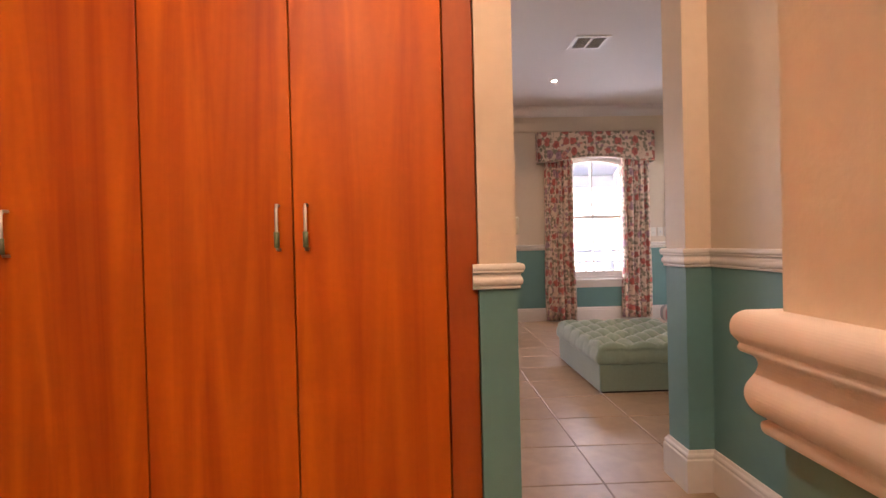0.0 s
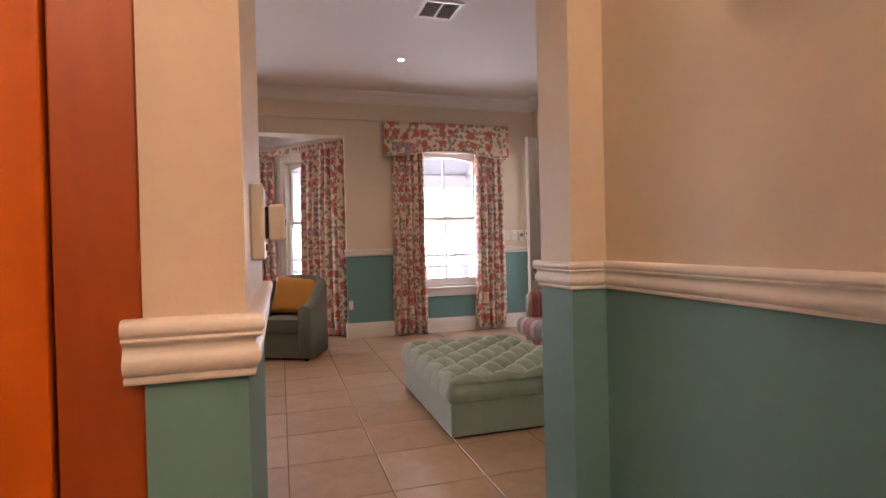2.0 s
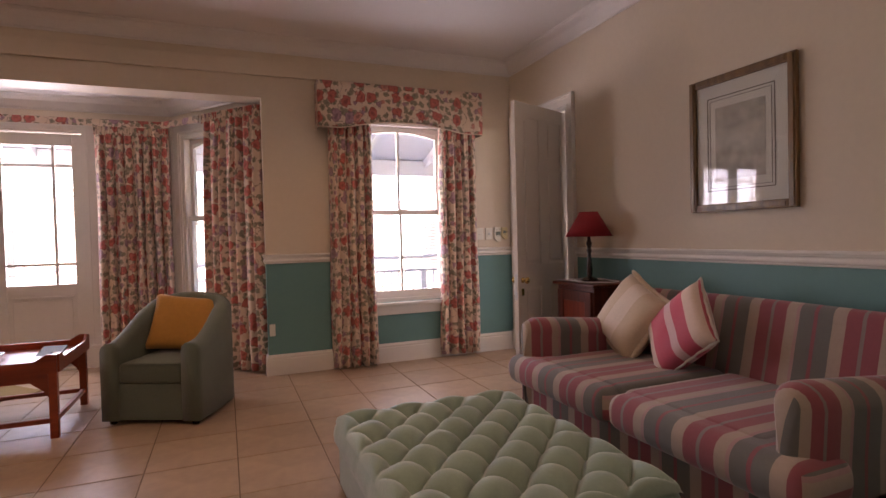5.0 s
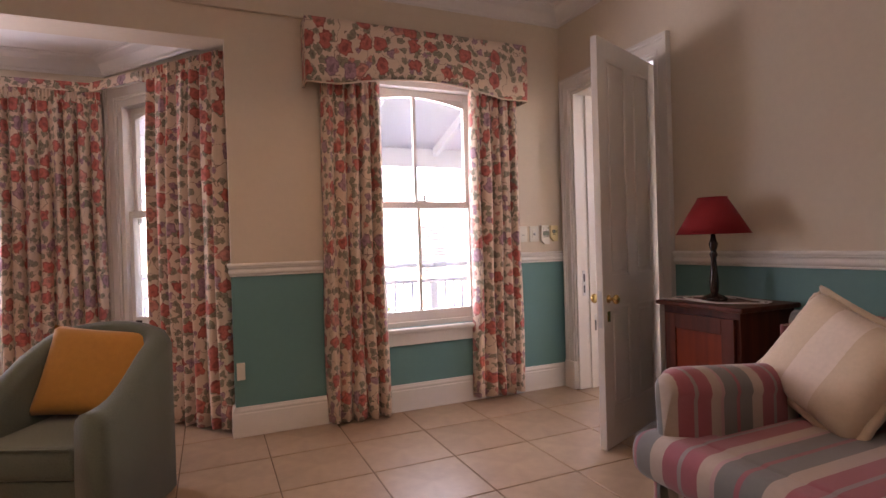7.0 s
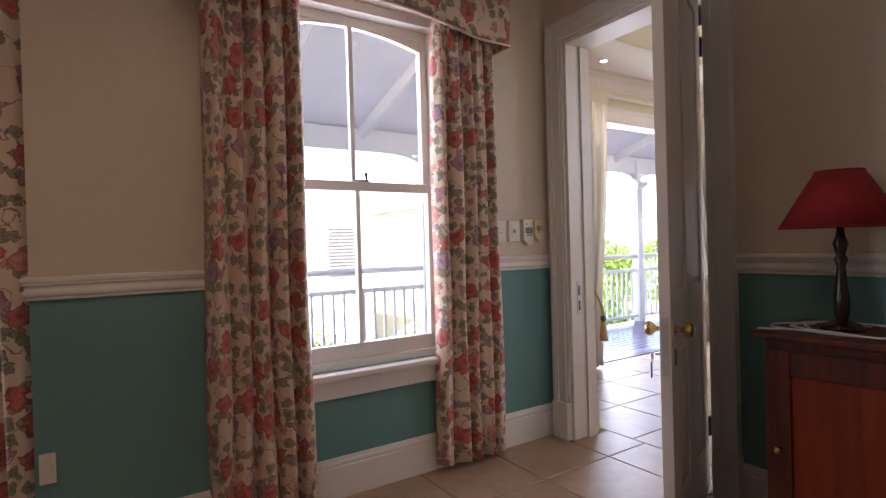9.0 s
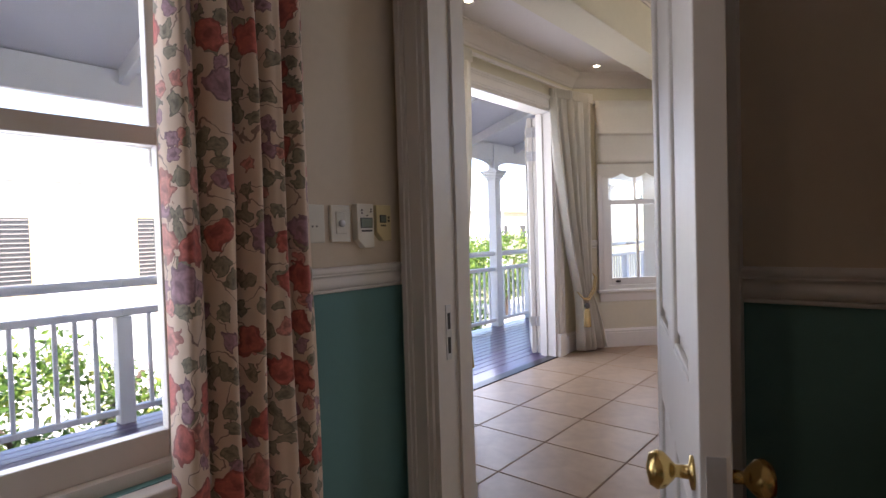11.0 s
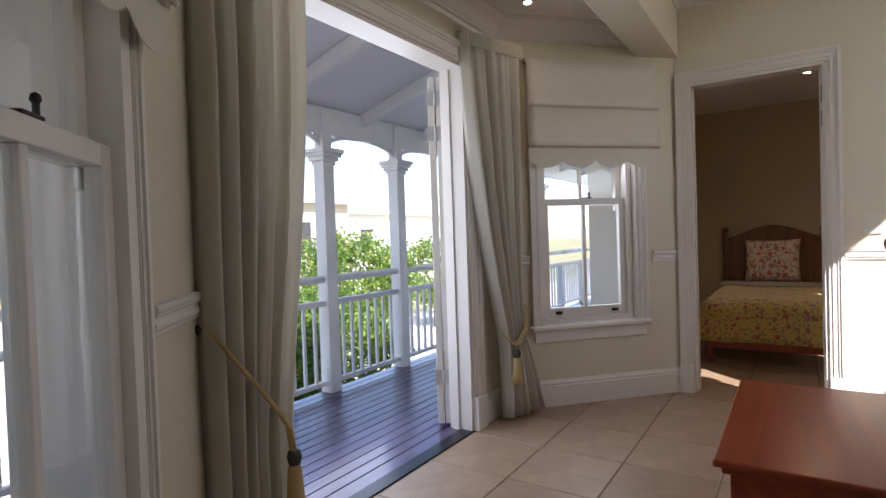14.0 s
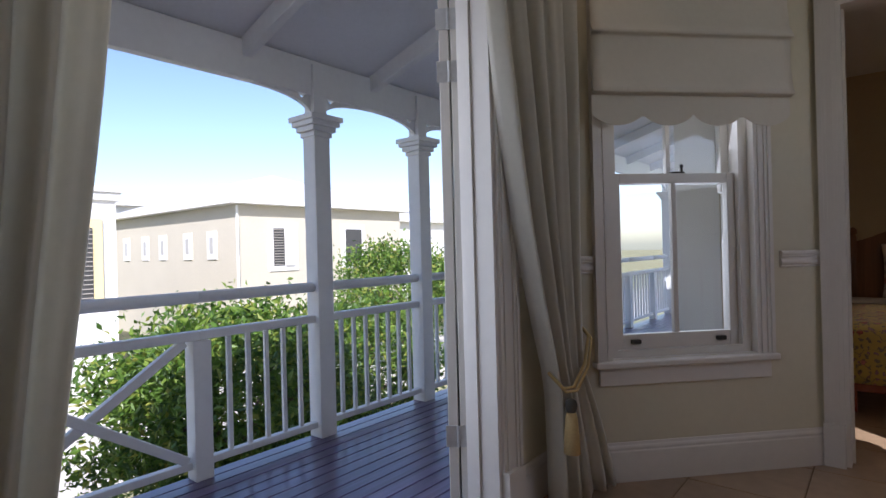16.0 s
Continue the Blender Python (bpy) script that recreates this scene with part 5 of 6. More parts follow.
def sofa():
    ob = thing("sofa", "three-seat sofa in red, grey and cream striped cloth", "sofa", pose(2.92, 6.36, 0, 0, 0, -90))
    # x runs along the sofa (towards -y in the room), y runs back to the wall
    w, d = 2.02, 1.12
    part("base", box_uv(box(0.06, w - 0.06, 0.10, d - 0.04, 0.09, 0.30, 0.02)), STRIPE, ob, "striped upholstered base")
    for k in range(2):
        x0 = 0.02 + k * (w - 0.04) / 2
        bm = box(x0 + 0.004, x0 + (w - 0.04) / 2 - 0.004, 0.0, 0.30, 0.280, 0.462, 0.075, segs=6)
        x1, x2 = (0.235, x0 + (w - 0.04) / 2 - 0.004) if k == 0 else (x0 + 0.004, w - 0.235)
        join(bm, box(x1, x2, 0.10, 0.86, 0.297, 0.468, 0.05, segs=4))
        part("seat_cushion", box_uv(bm), STRIPE, ob, "plump striped seat cushion", True)
    for x0, flip in ((0.05, 1), (w - 0.05, -1)):
        # the arm's section runs over its rolled top; it falls a little towards the back, and its front is rounded
        rows = []
        for i in range(15):
            t = i / 14
            y = 0.09 + 0.97 * t
            top = 0.712 - 0.085 * t
            front = max(0.0, 1 - (y - 0.09) / 0.10)
            inset = 0.05 * front ** 2.2
            row = [(0.185 - inset, y, 0.12), (0.185 - inset, y, 0.30), (0.182 - inset, y, top - 0.11)]
            for k in range(9):
                a = math.pi * k / 8
                row.append((0.095 + (0.095 - inset) * math.cos(a), y, top - 0.085 + (0.085 - 0.7 * inset) * math.sin(a)))
            row += [(0.010 + inset, y, 0.42), (0.010 + inset, y, 0.12)]
            rows.append(row)
        cap = [[(0.097 + (x - 0.097) * q, 0.09 - 0.022 * (1 - q * q), 0.40 + (z - 0.40) * q) for x, _, z in rows[0]] for q in (0.02, 0.35, 0.65, 0.88)]
        bm = sheet(cap + rows)
        uv = bm.loops.layers.uv.verify()
        for f in bm.faces:
            for loop in f.loops:
                p = loop.vert.co
                loop[uv].uv = (p.y + 0.13 - (0.10 * (0.185 - p.x) / 0.185 if p.y < 0.0901 else 0.0), p.z)
        part("arm", moved(bm, Matrix.Translation((x0, 0, 0)) @ Matrix.Diagonal((flip, 1, 1, 1))), STRIPE, ob, "rolled striped arm", True)
    back = []
    for j in range(15):
        s = j / 14
        if s < 0.6:
            y, z = 0.84 + 0.10 * s / 0.6, 0.40 + 0.40 * s / 0.6
        else:
            a = math.pi * (s - 0.6) / 0.4
            y, z = 0.99 - 0.05 * math.cos(a), 0.80 + 0.055 * math.sin(a)
        back.append([(0.06 + (w - 0.12) * i / 20, y, z + 0.012 * math.sin(math.pi * i / 20) * (s > 0.3)) for i in range(21)])
    back.append([(x, 1.06, 0.10) for x, _, _ in back[-1]])
    part("backrest", sheet(back, 0.012), STRIPE, ob, "striped padded back", True)
    for x0 in (0.07, w - 0.09):
        part("back_side", box_uv(box(x0, x0 + 0.02, 0.86, 1.05, 0.10, 0.80, 0.008)), STRIPE, ob)
    foot = mesh_of("foot", lathe([(0.022, 0.0), (0.034, 0.09)], 14), BLACK_WOOD)
    for x in (0.14, w - 0.14):
        for y in (0.18, d - 0.12):
            shared("foot", foot, ob, Matrix.Translation((x, y, 0)), "dark turned sofa foot")
    return ob


sofa_ob = sofa()
SM = sofa_ob.matrix_world
cushion("cream striped square cushion with a frilled edge", SM @ pose(0.27, 0.66, 0.50, -30, 20, -14), 0.50, 0.46, 0.20, CREAM_STRIPE, (CREAM_STRIPE, 0.019))
cushion("pink and white striped cushion with piped edge", SM @ pose(0.95, 0.62, 0.52, -34, -41, 10), 0.46, 0.46, 0.17, PINK_STRIPE, (LINEN, 0.007))


def side_cabinet():
    ob = thing("side_cabinet", "dark mahogany lamp cabinet with a panelled door", "cabinet", pose(3.72, 6.43, 0))
    w, d, h = 0.42, 0.50, 0.86
    part("carcass", box(0.02, w - 0.005, 0.02, d - 0.02, 0.06, h - 0.025, 0.004), DARK_WOOD, ob)
    part("top", box(-0.012, w, -0.012, d + 0.012, h - 0.025, h, 0.007), DARK_WOOD, ob, "moulded dark wooden top")
    part("plinth", box(0.008, w - 0.005, 0.008, d - 0.008, 0.0, 0.07, 0.005), DARK_WOOD, ob)
    dr = bmesh.new()
    for y0, y1, z0, z1 in ((0.04, 0.11, 0.09, h - 0.06), (d - 0.11, d - 0.04, 0.09, h - 0.06), (0.11, d - 0.11, 0.09, 0.17), (0.11, d - 0.11, h - 0.14, h - 0.06)):
        box(0.0, 0.022, y0, y1, z0, z1, 0.003, bm=dr)
    door = part("door", dr, DARK_WOOD, ob, "framed mahogany door")
    part("panel", box(0.010, 0.020, 0.10, d - 0.10, 0.16, h - 0.13, 0.004), wood("reddish_mahogany_panel", (0.14, 0.020, 0.006), (0.24, 0.038, 0.010), rough=0.42, scale=1.6, coat=0.0, spec=0.2), door, "redder raised panel")
    part("knob", lathe([(0.008, 0), (0.008, 0.012), (0.014, 0.018), (0.010, 0.026), (0.001, 0.028)], 14), BRASS, door, "small brass knob", True, pose(0.0, d - 0.075, 0.46, 0, -90))
    return ob


side_cabinet()


def table_lamp():
    ob = thing("table_lamp", "table lamp with dark turned stem and red shade, unlit", "table lamp", pose(3.925, 6.74, 0.86))
    part("base", lathe([(0.062, 0), (0.064, 0.012), (0.05, 0.022), (0.03, 0.03), (0.016, 0.04)], 24), BLACK_WOOD, ob, "round dark wooden base", True)
    part("stem", lathe([(0.014, 0.03), (0.022, 0.05), (0.024, 0.10), (0.018, 0.16), (0.013, 0.22), (0.022, 0.245), (0.013, 0.26), (0.018, 0.275), (0.024, 0.30), (0.014, 0.325), (0.010, 0.36)], 18), BLACK_WOOD, ob, "turned dark wooden stem", True)
    bm = bmesh.new()
    rings = []
    for r, z in ((0.182, 0.355), (0.125, 0.455), (0.072, 0.545), (0.069, 0.545), (0.122, 0.455), (0.178, 0.355)):
        rings.append([bm.verts.new((r * math.cos(2 * math.pi * (k + 0.5) / 36), r * math.sin(2 * math.pi * (k + 0.5) / 36), z)) for k in range(36)])
    for a, b in zip(rings, rings[1:] + rings[:1]):
        for k in range(36):
            bm.faces.new((a[k], a[(k + 1) % 36], b[(k + 1) % 36], b[k]))
    sh = part("shade", bm, RED_SHADE, ob, "deep red cloth lampshade", True)
    for r, z in ((0.181, 0.356), (0.071, 0.546)):
        part("shade_binding", tube([(r * math.cos(2 * math.pi * k / 36), r * math.sin(2 * math.pi * k / 36), z) for k in range(36)], 0.0035, 6, True), RED_SHADE, sh, "", True)
    part("bulb", lathe([(0.012, 0.36), (0.014, 0.39), (0.028, 0.43), (0.026, 0.455), (0.002, 0.475)], 14), PLASTIC, ob, "unlit white bulb", True)
    return ob


table_lamp()
pts = []
for k in range(44):
    a = k * 0.33
    reach = 1.0 + 0.22 * math.sin(k * 0.41) + 0.10 * math.sin(k * 1.3)
    pts.append((3.885 + 0.135 * reach * math.cos(a), 6.69 + 0.205 * reach * math.sin(a), 0.865 + 0.004 * (k // 19) + 0.001 * (k % 3)))
pts += [(3.80, 6.78, 0.868), (3.755, 6.88, 0.866), (3.742, 6.93, 0.866)]
single("cable", tube(pts, 0.0034, 6), CABLE, "loosely coiled white cable round the lamp", "cable", True)


def picture():
    ob = thing("framed_print", "framed print in an aged gilt wooden frame", "picture", pose(4.16, 5.92, 1.354, 0, 0, -90))
    w, h = 0.72, 0.853
    fr = bmesh.new()
    for x0, x1, z0, z1 in ((0, 0.05, 0, h), (w - 0.05, w, 0, h), (0.05, w - 0.05, 0, 0.05), (0.05, w - 0.05, h - 0.05, h)):
        box(x0, x1, -0.034, -0.004, z0, z1, 0.006, bm=fr)
        box(x0 + 0.012, x1 - 0.012, -0.040, -0.03, z0 + 0.012, z1 - 0.012, 0.003, bm=fr)
    part("frame", fr, GILT, ob, "bevelled dark gilt frame")
    part("mount", box(0.048, w - 0.048, -0.016, -0.006, 0.048, h - 0.048), PAPER, ob, "pale paper mount")
    ln = bmesh.new()
    for i, (a, t) in enumerate(((0.13, 0.006), (0.15, 0.003))):
        for x0, x1, z0, z1 in ((a, a + t, a, h - a), (w - a - t, w - a, a, h - a), (a + t, w - a - t, a, a + t), (a + t, w - a - t, h - a - t, h - a)):
            box(x0, x1, -0.018, -0.016, z0, z1, bm=ln)
    part("ruled_border", ln, INK, ob, "thin dark ruled lines")
    part("print", box(0.19, w - 0.19, -0.0175, -0.016, 0.20, h - 0.20), material("faded_print", (0.45, 0.40, 0.33), spread=0.35, grain=18, big=6), ob, "faded grey-brown print")
    gl = part("glass", box(0.05, w - 0.05, -0.022, -0.020, 0.05, h - 0.05), GLASS, ob, "picture glass")
    gl.visible_shadow = False


picture()

# ---- hall ----
def tied(x0, x1, hold, z_tie, v_tie, out):
    """Width of a tied-back curtain by height: full at the head, drawn to hold at the tie, then loose below."""
    def at(v):
        if v < v_tie:
            s = (v / v_tie) ** 1.6
            return (x0 + (hold[0] - x0) * s, x1 + (hold[1] - x1) * s)
        s = min(1.0, (v - v_tie) / (1 - v_tie)) ** 0.7
        return (hold[0] + (out[0] - hold[0]) * s, hold[1] + (out[1] - hold[1]) * s)
    return at


HG = "cream hall curtains"
curtain("curtain", "cream linen curtain tied back beside the folding doors", pose(7.5, 9.345, 0, 0, 0, -17), folds(-0.26, 0.28, 0.03, 2.57, 5, 0.042, 11, gather=tied(-0.26, 0.30, (0.05, 0.24), 0.6, 0.78, (0.06, 0.47))), LINEN, HG)
curtain("curtain", "cream linen curtain tied back beside the folding doors", pose(0, 9.33, 0), folds(5.40, 5.88, 0.03, 2.57, 6, 0.052, 12, gather=tied(5.40, 5.90, (5.40, 5.72), 0.6, 0.80, (5.41, 5.72))), LINEN, HG)
single("curtain_rail", box(5.30, 7.84, 9.38, 9.40, 2.575, 2.60, 0.003), TRIM, "slim white curtain rail over the folding doors", "curtain rail")


def tieback(hook, loop, tassel_at):
    ob = thing("curtain_tieback", "straw-coloured cord tieback with a tassel", "tieback")
    part("hook", moved(lathe([(0.018, 0), (0.018, 0.006), (0.007, 0.012), (0.007, 0.05), (0.018, 0.058), (0.016, 0.075), (0.002, 0.082)], 14), hook), IRON, ob, "dark round curtain hook", True)
    part("cord", tube(loop, 0.008, 8), TASSEL, ob, "twisted straw cord", True)
    part("cord", tube([(x + 0.006, y - 0.012, z - 0.015) for x, y, z in loop], 0.007, 8), TASSEL, ob, "twisted straw cord", True)
    x, y, z = tassel_at
    part("tassel_head", moved(lathe([(0.006, 0), (0.022, -0.008), (0.028, -0.03), (0.022, -0.055), (0.018, -0.06)], 16), Matrix.Translation((x, y, z))), material("dark_tassel_knot", (0.07, 0.06, 0.05), rough=0.7) if "dark_tassel_knot" not in bpy.data.materials else bpy.data.materials["dark_tassel_knot"], ob, "dark knotted tassel head", True)
    part("tassel_skirt", moved(lathe([(0.020, -0.058), (0.026, -0.08), (0.032, -0.16), (0.036, -0.235), (0.001, -0.236)], 22), Matrix.Translation((x, y, z))), TASSEL, ob, "straw fringe of the tassel", True)


tieback(pose(7.77, 9.43, 0.88, 90), [(7.77, 9.36, 0.88), (7.74, 9.235, 0.76), (7.68, 9.23, 0.64), (7.60, 9.245, 0.555), (7.55, 9.27, 0.555), (7.53, 9.33, 0.62)], (7.56, 9.24, 0.515))
m_hook = m_hl @ pose(1.36, 0, 0.985, 90)
tieback(m_hook, [(5.40, 9.31, 0.985), (5.435, 9.26, 0.90), (5.52, 9.24, 0.78), (5.60, 9.235, 0.67), (5.645, 9.24, 0.60), (5.66, 9.24, 0.50)], (5.67, 9.24, 0.51))


def roman_blind(name, m, w):
    ob = thing(name, "white roman blind with a scalloped hem, half raised", "roman blind", m, "hall roman blinds")
    part("headrail", box(-0.005, w + 0.005, -0.055, -0.005, 2.50, 2.535, 0.004), TRIM, ob)
    prof = [(2.53, -0.060), (2.45, -0.062), (2.36, -0.066), (2.24, -0.074), (2.20, -0.098), (2.185, -0.105), (2.19, -0.090), (2.17, -0.080), (2.05, -0.078), (1.93, -0.088), (1.905, -0.100), (1.90, -0.094), (1.91, -0.078), (1.89, -0.076)]
    rows = []
    for z, y in prof:
        rows.append([(w * k / 20, y - 0.003 * math.sin(k * 1.3 + z * 20), z) for k in range(21)])
    part("cloth", sheet(rows, 0.004), BLIND, ob, "folded white blind cloth", True)
    n = 54
    hem = [[(w * k / n, -0.070, z if z > 1.8 else 1.735 + 0.062 * abs(math.sin(math.pi * (k / n) * 4)) ** 0.6 * 1.0) for k in range(n + 1)] for z in (1.92, 1.87, 1.70)]
    hem[2] = [(x, y, 1.80 - 0.055 * abs(math.sin(math.pi * (x / w) * 4)) ** 0.7) for x, y, _ in hem[2]]
    part("hem", sheet(hem, 0.003), BLIND, ob, "scalloped hem")
    part("batten", box(0.0, w, -0.074, -0.068, 1.895, 1.915, 0.002), BLIND, ob)


roman_blind("roman_blind", m_hr @ pose(0.22, 0, 0), 1.05)
roman_blind("roman_blind", m_hl @ pose(-0.05, 0, 0), 1.00)


def chest():
    ob = thing("blanket_chest", "red varnished wooden blanket chest with bracket feet", "chest", pose(6.17, 7.355, 0))
    w, d, h = 1.045, 0.555, 0.555
    part("lid", box(0, w, 0, d, h - 0.024, h, 0.007), RED_WOOD, ob, "overhanging polished lid")
    part("lid_moulding", box(0.022, w - 0.022, 0.022, d - 0.022, h - 0.050, h - 0.024, 0.008), RED_WOOD, ob)
    part("body", box(0.045, w - 0.045, 0.045, d - 0.045, 0.10, h - 0.048, 0.003), RED_WOOD, ob)
    part("base_moulding", box(0.030, w - 0.030, 0.030, d - 0.030, 0.095, 0.130, 0.008), RED_WOOD, ob)
    foot = extrude([(0, 0.10), (0.13, 0.10), (0.11, 0.085), (0.07, 0.075), (0.05, 0.03), (0.055, 0.0), (-0.012, 0.0), (-0.004, 0.05)], 0.022)
    fm = mesh_of("foot", foot, RED_WOOD)
    for x, y, r in ((0.035, 0.035, 0), (w - 0.035, d - 0.035, 180)):
        shared("foot", fm, ob, pose(x, y, 0, 0, 0, r), "shaped bracket foot")
        shared("foot", fm, ob, pose(x, y, 0, 0, 0, r) @ pose(0, 0, 0, 0, 0, 90) @ Matrix.Diagonal((1, -1, 1, 1)), "shaped bracket foot")
    for x, y, r in ((w - 0.035, 0.035, 90), (0.035, d - 0.035, -90)):
        shared("foot", fm, ob, pose(x, y, 0, 0, 0, r), "shaped bracket foot")
        shared("foot", fm, ob, pose(x, y, 0, 0, 0, r) @ pose(0, 0, 0, 0, 0, 90) @ Matrix.Diagonal((1, -1, 1, 1)), "shaped bracket foot")
    # hand holes are not cut: black ovals carry their inner shade
    for x, s in ((0.045, -1), (w - 0.045, 1)):
        oval = [(0.062 * math.cos(a * math.pi / 14), 0.024 * math.sin(a * math.pi / 14)) for a in range(28)]
        bm = moved(extrude(oval, 0.003), pose(x + 0.002 * s, d / 2 + 0.0, 0.40, 0, 0, 90 * s) @ Matrix.Translation((0, -0.003, 0)))
        part("hand_hole", bm, BLACK, ob, "black oval plate for the shaded hand hole")
    return ob


chest()


def stair_rail():
    ob = thing("stair_balustrade", "red-brown turned wooden stair balustrade with newel post", "balustrade", pose(8.30, 7.20, 0))
    part("newel", box(-0.045, 0.045, -0.045, 0.045, 0.0, 1.03, 0.005), RED_WOOD, ob, "square newel post")
    part("newel_ball", lathe([(0.04, 1.03), (0.05, 1.045), (0.03, 1.06), (0.022, 1.075), (0.045, 1.10), (0.062, 1.135), (0.062, 1.16), (0.045, 1.195), (0.02, 1.21), (0.001, 1.213)], 22), BROWN_WOOD, ob, "turned ball finial", True)
    rail = sweep([(0, 0), (-2.9, 0)], [(-0.03, 0.96), (0.03, 0.96), (0.034, 0.985), (0.022, 1.01), (0, 1.018), (-0.022, 1.01), (-0.034, 0.985)])
    part("handrail", rail, RED_WOOD, ob, "moulded wooden handrail")
    part("kerb", box(-2.95, -0.046, -0.05, 0.05, 0.0, 0.045, 0.005), BROWN_WOOD, ob, "dark wooden kerb under the balusters")
    bal = mesh_of("baluster", lathe([(0.016, 0.045), (0.016, 0.18), (0.010, 0.19), (0.018, 0.21), (0.011, 0.23), (0.019, 0.33), (0.016, 0.46), (0.010, 0.56), (0.017, 0.575), (0.010, 0.59), (0.013, 0.70), (0.010, 0.80), (0.016, 0.815), (0.016, 0.96)], 12), RED_WOOD, True)
    for k in range(24):
        shared("baluster", bal, ob, Matrix.Translation((-0.14 - 0.115 * k, 0, 0)))


stair_rail()


def bed():
    ob = thing("bed", "single bed with yellow floral bedding and wooden headboard", "bed", pose(10.0, 7.42, 0))
    L, w = 1.98, 0.99
    # x runs to the head
    part("side_rail", box(0.02, L, 0.0, 0.04, 0.16, 0.30, 0.006), RED_WOOD, ob)
    part("side_rail", box(0.02, L, w - 0.04, w, 0.16, 0.30, 0.006), RED_WOOD, ob)
    part("foot_rail", box(-0.02, 0.025, 0.0, w, 0.14, 0.31, 0.01), RED_WOOD, ob, "red-brown wooden foot rail")
    for y in (0.03, w - 0.03):
        part("leg", box(-0.02, 0.04, y - 0.03, y + 0.03, 0.0, 0.16, 0.004), RED_WOOD, ob)
    pts = [(0, 0.25)] + [(w * k / 20, 1.14 + 0.15 * math.sin(math.pi * k / 20) ** 1.4) for k in range(21)] + [(w, 0.25)]
    hb = moved(extrude(pts, 0.035), pose(L + 0.035, 0, 0, 0, 0, 90))
    part("headboard", hb, BROWN_WOOD, ob, "arched brown wooden headboard")
    for y in (-0.01, w + 0.01):
        part("head_post", moved(lathe([(0.032, 0), (0.032, 1.19), (0.022, 1.20), (0.036, 1.22), (0.036, 1.25), (0.014, 1.275), (0.001, 1.28)], 16), Matrix.Translation((L + 0.018, y, 0))), BROWN_WOOD, ob, "turned post", True)
    part("mattress", box(0.03, L - 0.01, 0.02, w - 0.02, 0.28, 0.55, 0.04, segs=3), BLIND, ob)
    # the quilt hangs over the sides and the foot
    rows = []
    for i in range(31):
        s = -0.40 + (1.62 + 0.40) * i / 30
        row = []
        for j in range(33):
            q = -0.38 + (w + 0.76) * j / 32
            x, z = (max(s, 0.0), 0.60)
            y = min(max(q, -0.005), w + 0.005)
            dx, dy = max(0.0, -s), max(0.0, -0.005 - q, q - w - 0.005)
            z -= max(dx, dy) * 0.98
            x -= 0.05 * (dx > 0) + 0.012 * math.sin(q * 17) * (dx > 0.02)
            y += (0.012 * math.sin(s * 15) + 0.02 + 0.16 * dy) * (dy > 0.02) * (1 if q > 0.5 else -1)
            z += 0.012 * noise.noise((s * 4, q * 4, 1.7))
            if dx == 0 and dy == 0:
                e = min(s, q + 0.005, w + 0.005 - q)
                z -= 0.03 * max(0, 1 - e / 0.06) ** 2
            row.append((x, y, z))
        rows.append(row)
    part("quilt", sheet(rows, 0.008), BEDDING, ob, "yellow floral quilt hanging over the sides", True)
    fold = [[(x, -0.02 + (w + 0.04) * j / 20, z + 0.008 * noise.noise((x * 5, j * 0.4, 0))) for j in range(21)] for x, z in ((1.30, 0.61), (1.34, 0.63), (1.5, 0.633), (1.66, 0.627), (1.68, 0.605))]
    part("turned_sheet", sheet(fold, 0.006), material("grey_buff_sheet", (0.34, 0.31, 0.25), rough=0.9), ob, "turned-down grey-buff sheet", True)
    return ob


bed_ob = bed()
cushion("floral pillow propped against the headboard", bed_ob.matrix_world @ pose(1.80, 0.50, 0.61, -14, 0, -90), 0.58, 0.52, 0.16, PILLOW_PRINT, category="pillow")

# ---- veranda ----
DZ = -0.03


def veranda_floor():
    # one black slab gives the board gaps their shade
    bed_ = structure("deck", box(-6, 19, 8.64, 11.18, DZ - 0.20, DZ - 0.04), BLACK, "black slab for the shade under the decking")
    me = mesh_of("deck_board", box(-11, 14, -0.0445, 0.0445, -0.028, 0.0, 0.003, segs=1), DECK)
    y = 8.70
    while y < 11.15:
        shared("deck_board", me, bed_, Matrix.Translation((5, y, DZ)))
        y += 0.095


veranda_floor()
PY = 11.06
POSTS = [-3.4, -2.4, 1.35, 2.35, 4.9, 7.65, 8.65, 11.3, 12.3, 15.0, 16.0, 19.0]


